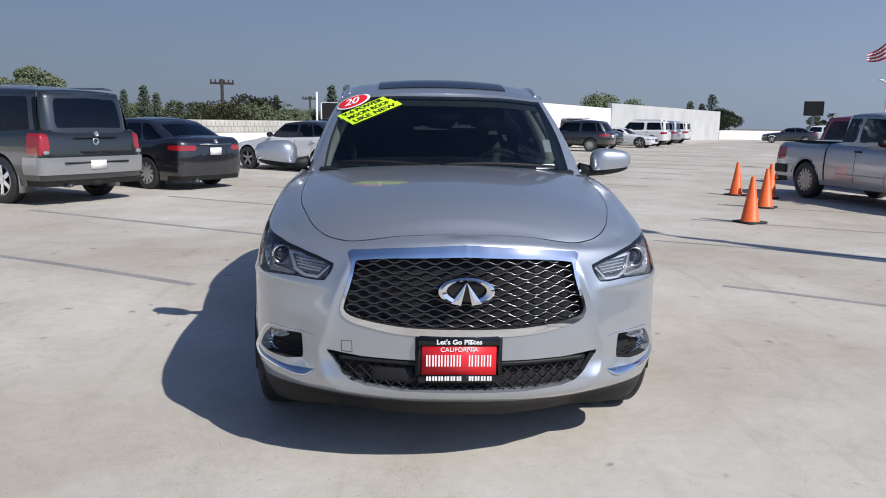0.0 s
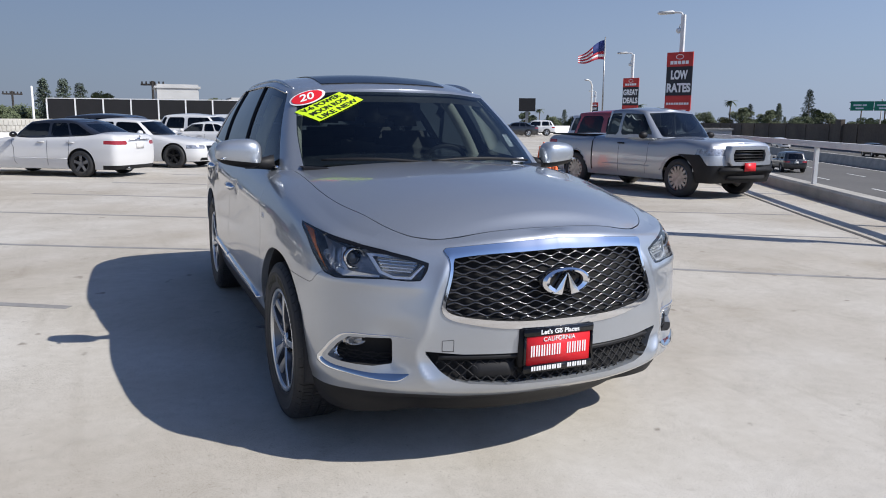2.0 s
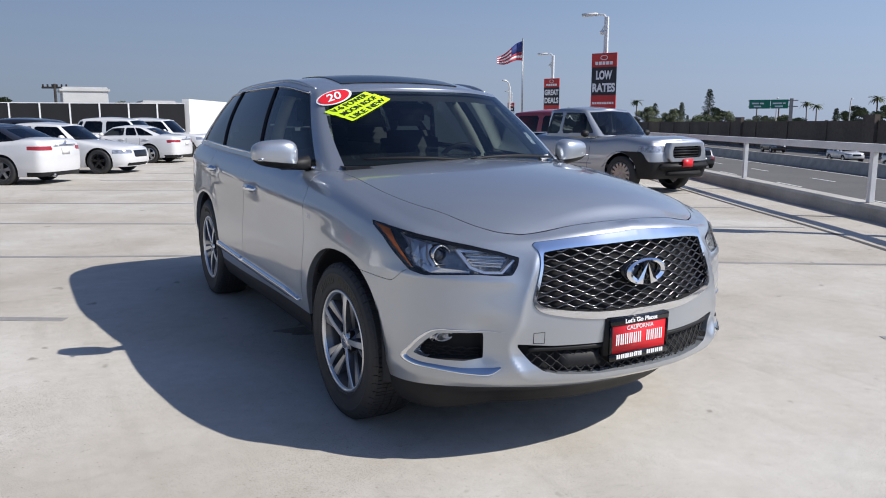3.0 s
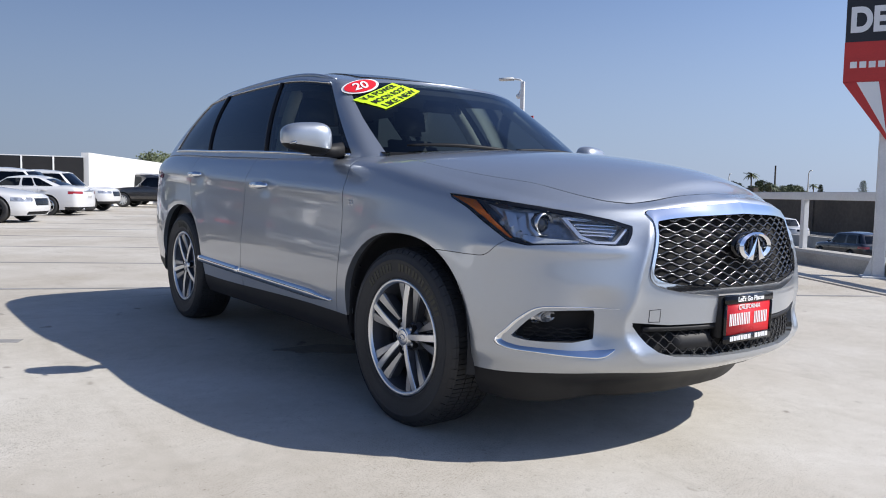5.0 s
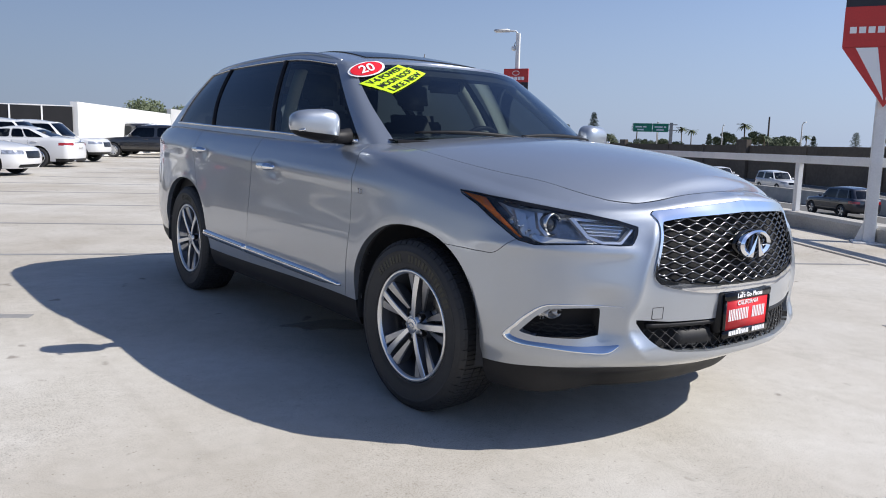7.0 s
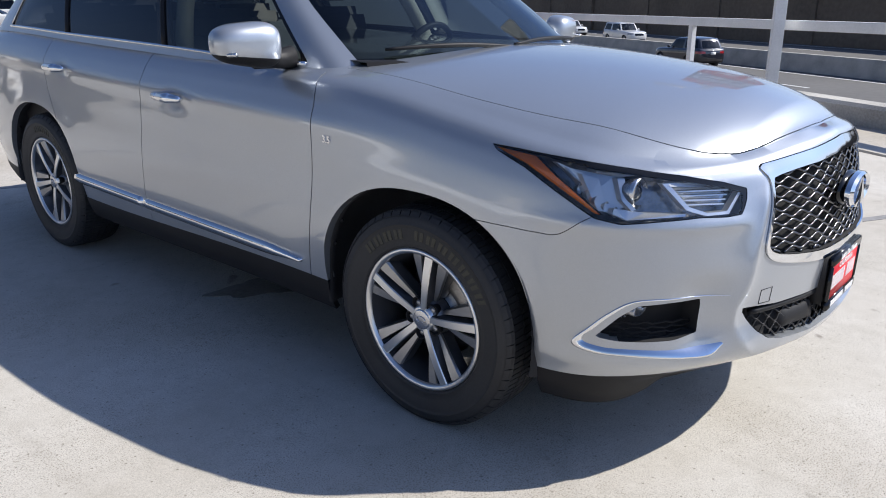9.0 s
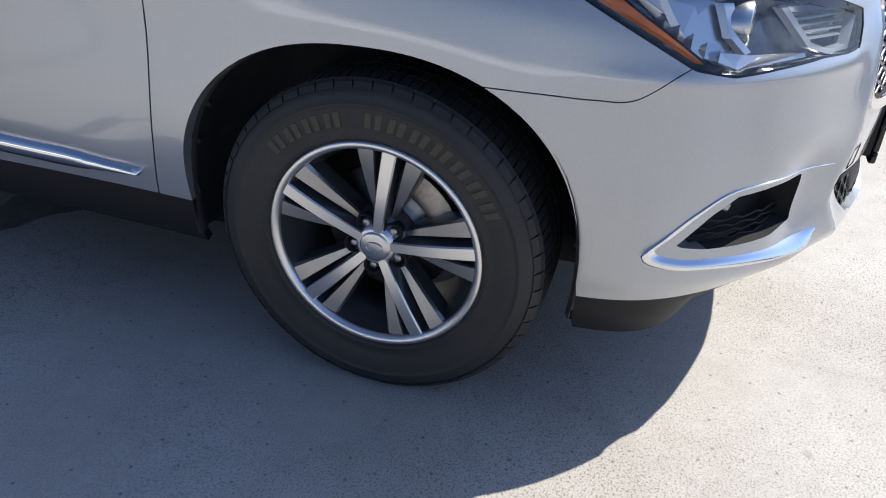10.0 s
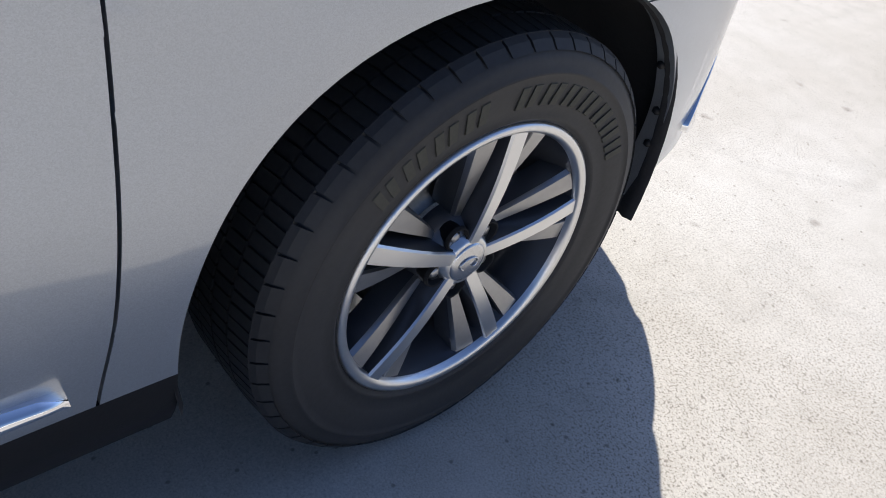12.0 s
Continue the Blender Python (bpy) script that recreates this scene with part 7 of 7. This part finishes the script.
def palm(seed, height, label):
    rng = random.Random(seed)
    tree = thing("palm_tree", label, "palm tree", None, "city palms")
    bm = bmesh.new()
    tube(bm, [(0, 0, 0), (0.15, 0, height * 0.5), (0.05, 0.1, height)], [0.3, 0.2, 0.17], 8)
    part("trunk", bm, M_BARK, tree)
    bm = bmesh.new()
    for k in range(26):
        a, droop = 2.4 * k, rng.uniform(0.1, 1.2)
        prev = None
        for i in range(7):
            f = i / 6
            c = Vector((math.cos(a) * 2.3 * f, math.sin(a) * 2.3 * f, height + 0.9 * f * (1 - droop) - 1.5 * droop * f * f))
            side = Vector((-math.sin(a), math.cos(a), 0)) * 0.28 * math.sin(math.pi * min(1, f * 0.85 + 0.1))
            cur = (bm.verts.new(c + side), bm.verts.new(c - side - Vector((0, 0, 0.05))))
            if prev:
                bm.faces.new((prev[0], prev[1], cur[1], cur[0]))
            prev = cur
    part("crown", bm, M_LEAF, tree, smooth=False)
    return tree


leafs = {"wide dry green street tree": M_LEAFDRY}
B1 = broad_tree(3, 9, 4.5, 0.38, "broad dark green city tree")
B2 = broad_tree(7, 7, 5.0, 0.36, "wide dry green street tree")
B3 = broad_tree(12, 11, 4.0, 0.4, "tall leafy green tree")
C1 = conifer(5, 12, 2.2, "narrow dark green conifer tree")
C2 = conifer(9, 15, 3.2, "tall dark green pine tree")
PA = palm(4, 13, "tall thin palm tree")
plots = []
for k, (kind, az, dist, sc) in enumerate([(B3, 116, 95, 1.0), (B1, 118.5, 85, 1.05), (C1, 110.2, 100, 0.72), (C1, 108.9, 98, 0.76), (C1, 108.1, 102, 0.7), (B1, 111.6, 105, 0.85), (B2, 103.6, 75, 1.0), (B2, 101.9, 78, 1.1), (B1, 105.3, 80, 0.78), (B1, 100.6, 76, 0.75), (B3, 98.6, 85, 0.62), (B1, 97.6, 95, 0.75), (C1, 95.8, 90, 0.78), (B1, 96.6, 95, 0.72), (C2, 94.6, 88, 0.62), (C2, 93.6, 90, 0.6), (B3, 92.2, 100, 0.8), (B1, 88.0, 95, 0.8), (B3, 85.0, 100, 0.75), (B1, 75.6, 85, 0.95), (B3, 75.0, 82, 0.72), (B1, 77.3, 95, 0.8), (B2, 71, 100, 1.0), (C1, 69.8, 110, 0.72), (C1, 69.0, 112, 0.7), (C2, 68.3, 95, 0.6), (B3, 67.6, 96, 0.7)]):
    plots.append((kind, far(az, dist, -7.5 + 3.5), sc, 37 * k))
rng = random.Random(21)
for k in range(150):
    az = 62 - 92 * (k + rng.uniform(0, 0.8)) / 150
    b_gap = 46.5 + rng.uniform(8, 70)
    dist = min(260, max(75, b_gap / max(0.16, math.cos(radians(az + 30)))))
    kind = rng.choice((B1, B1, B2, B3, B3, B3, C1, C2, PA))
    sc = (rng.uniform(0.55, 0.95) if kind is not PA else rng.uniform(0.6, 0.85)) * (0.53 + dist / 390)
    plots.append((kind, far(az, dist, -4.5), sc, rng.uniform(0, 360)))
for k in range(26):
    az = 100 + 120 * k / 26
    plots.append((rng.choice((B1, B3, C1)), far(az, rng.uniform(110, 170), -5.0), rng.uniform(0.7, 1.0), rng.uniform(0, 360)))
used = set()
for kind, p, sc, turn in plots:
    m = Matrix.Translation(p) @ pose(0, 0, 0, 0, 0, turn) @ Matrix.Scale(sc, 4)
    if kind not in used:
        used.add(kind)
        kind.matrix_basis = m
        kind["first"] = 1
    else:
        ob = copy_thing(kind, pose(0, 0, 0))
        ob.matrix_basis = m
for kind in used:
    del kind["first"]


# ---- utility poles, flag, freeway signs, far buildings ----
def utility_pole(az, dist, height, cross, turn):
    ob = thing("utility_pole", "dark wooden utility pole with a crossarm", "utility pole", Matrix.Translation(far(az, dist, -4)) @ pose(0, 0, 0, 0, 0, turn), "utility poles")
    bm = bmesh.new()
    tube(bm, [(0, 0, 0), (0, 0, height)], [0.2, 0.14], 8)
    part("pole", bm, M_POLEWOOD, ob)
    bm = bmesh.new()
    box(bm, (-cross, -0.08, height - 0.5), (cross, 0.08, height - 0.3))
    for k in range(6):
        x = -cross * 0.9 + cross * 1.8 * k / 5
        box(bm, (x - 0.07, -0.07, height - 0.3), (x + 0.07, 0.07, height - 0.05))
    part("crossarm", bm, M_POLEWOOD, ob, smooth=False)


utility_pole(103.5, 75, 9.1, 1.1, 15)
utility_pole(89.0, 92, 9.6, 1.3, -20)
for az, dist, h in ((31, 150, 11), (24, 140, 11), (14, 120, 11), (97.5, 120, 9)):
    utility_pole(az, dist, h, 1.3, 30)
ob = thing("steel_pole", "slim plain white steel pole", "pole", Matrix.Translation(far(96.65, 60, -1)))
part("pole", tube(bmesh.new(), [(0, 0, 0), (0, 0, 4.6)], [0.1, 0.07], 8), M_POLE, ob)

flag = thing("flag_pole", "tall flag pole with a striped flag", "flag", Matrix.Translation(Vector((31.6, 46.2, 0))) @ pose(0, 0, 0, 0, 0, -30))
part("pole", tube(bmesh.new(), [(0, 0, 0), (0, 0, 7.8)], [0.07, 0.04], 8), M_STEEL, flag)
for k in range(7):
    bm = bmesh.new()
    rows = []
    for i in range(17):
        f = i / 16
        x = -0.05 - 1.9 * f
        y = 0.14 * math.sin(9 * f + 0.5)
        z1, z0 = (7.6 - 1.45 * q / 7 - 1.25 * f ** 1.1 * (1 - 0.75 * q / 7) + 0.08 * math.sin(7 * f) for q in (k, k + 1))
        rows.append([bm.verts.new((x, y + o, z)) for o in (0, 0.01) for z in (z0, z1)])
    for a, b in zip(rows, rows[1:]):
        for p, q in ((0, 1), (1, 3), (3, 2), (2, 0)):
            bm.faces.new((a[p], a[q], b[q], b[p]))
    part("stripe", bm, M_FLAGRED if k % 2 == 0 else M_WHITEINK, flag)
bm = bmesh.new()
rows = []
for i in range(8):
    f = i / 16
    x, y = -0.05 - 1.9 * f, 0.14 * math.sin(9 * f + 0.5)
    rows.append([bm.verts.new((x, y + o, 7.603 - 1.45 * q / 7 - 1.25 * f ** 1.1 * (1 - 0.75 * q / 7) + 0.08 * math.sin(7 * f))) for o in (-0.006, 0.016) for q in (4, 0)])
for a, b in zip(rows, rows[1:]):
    for p, q in ((0, 1), (1, 3), (3, 2), (2, 0)):
        bm.faces.new((a[p], a[q], b[q], b[p]))
part("canton", bm, M_FLAGBLUE, flag)

gantry = thing("road_sign", "green overhead freeway sign on a steel post", "road sign", Matrix.Translation((92.7, 75.9, -1.1)) @ pose(0, 0, 0, 0, 0, -52) @ Matrix.Scale(0.72, 4))
part("sign_panel", box(bmesh.new(), (0, -0.1, 6.3), (4.0, 0.1, 8.1), 0.02), M_GREEN, gantry, smooth=False)
part("sign_panel", box(bmesh.new(), (4.1, -0.1, 6.3), (7.4, 0.1, 8.1), 0.02), M_GREEN, gantry, smooth=False)
for k, (x0, x1, z) in enumerate(((0.5, 1.9, 7.2), (2.1, 2.8, 7.2), (0.9, 2.3, 6.6), (4.5, 6.2, 7.2), (6.4, 6.9, 7.2), (4.9, 6.4, 6.6))):
    part("plain_bar", box(bmesh.new(), (x0, -0.13, z), (x1, -0.1, z + 0.3)), M_WHITEINK, gantry, smooth=False)
bm = bmesh.new()
box(bm, (7.6, -0.2, -8), (8.3, 0.2, 8.3), 0.02)
box(bm, (-0.2, 0.1, 6.6), (9.2, 0.4, 6.8))
box(bm, (-0.2, 0.1, 7.8), (9.2, 0.4, 8.0))
part("post", bm, M_STEEL, gantry, smooth=False)

for az, dist, w, h, z, lab in ((62.0, 150, 6.4, 5, 6.0, "dark pylon sign on a post"),):
    p = far(az, dist)
    ob = thing("billboard", lab, "billboard", Matrix.Translation(p) @ pose(0, 0, 0, 0, 0, az - 90))
    part("panel", box(bmesh.new(), (-w / 4, -0.2, z - h / 2), (w / 4, 0.2, z), 0.05), M_SCREEN, ob, smooth=False)
    part("post", box(bmesh.new(), (-0.3, 0, -7.5), (0.3, 0.3, z - h / 2), 0.02), M_STEEL, ob, smooth=False)
for az, dist, w, h in ((56, 160, 14, 6), (52, 190, 30, 5), (44, 210, 22, 6), (33, 200, 26, 5), (20, 170, 20, 5.5), (8, 150, 18, 5), (64, 140, 18, 5)):
    p = far(az, dist, -5)
    ob = thing("building", "low pale flat-roofed building in the distance", "building", Matrix.Translation(p) @ pose(0, 0, 0, 0, 0, az - 90))
    part("wall", box(bmesh.new(), (-w / 2, 0, 0), (w / 2, 8, h), 0.02), M_GREYWALL, ob, smooth=False)
    part("roof", box(bmesh.new(), (-w / 2 - 0.3, -0.3, h + 0.003), (w / 2 + 0.3, 8.3, h + 0.4), 0.02), M_KERB, ob, smooth=False)
    for k in range(int(w / 3)):
        x = -w / 2 + 1.2 + 3 * k
        part("window", box(bmesh.new(), (x, -0.06, 1.4), (x + 1.5, -0.004, 3.0)), M_GLOSSBLACK, ob, smooth=False)
# lone street lamps beside the freeway
for k, (az, dist) in enumerate(((57.5, 75), (38.5, 140), (34, 150), (29, 130))):
    ob = thing("street_lamp", "slim white steel street lamp", "street lamp", Matrix.Translation(far(az, dist, -2.4)) @ pose(0, 0, 0, 0, 0, 40), "street lamps")
    bm = bmesh.new()
    tube(bm, [(0, 0, 0), (0, 0, 7.3), (-0.5, 0, 7.7), (-1.4, 0, 7.8)], [0.12, 0.09, 0.06, 0.05], 8)
    part("pole", bm, M_POLE, ob)
    part("lamp_head", box(bmesh.new(), (-2.0, -0.15, 7.72), (-1.3, 0.15, 7.86), 0.03), M_POLE, ob)
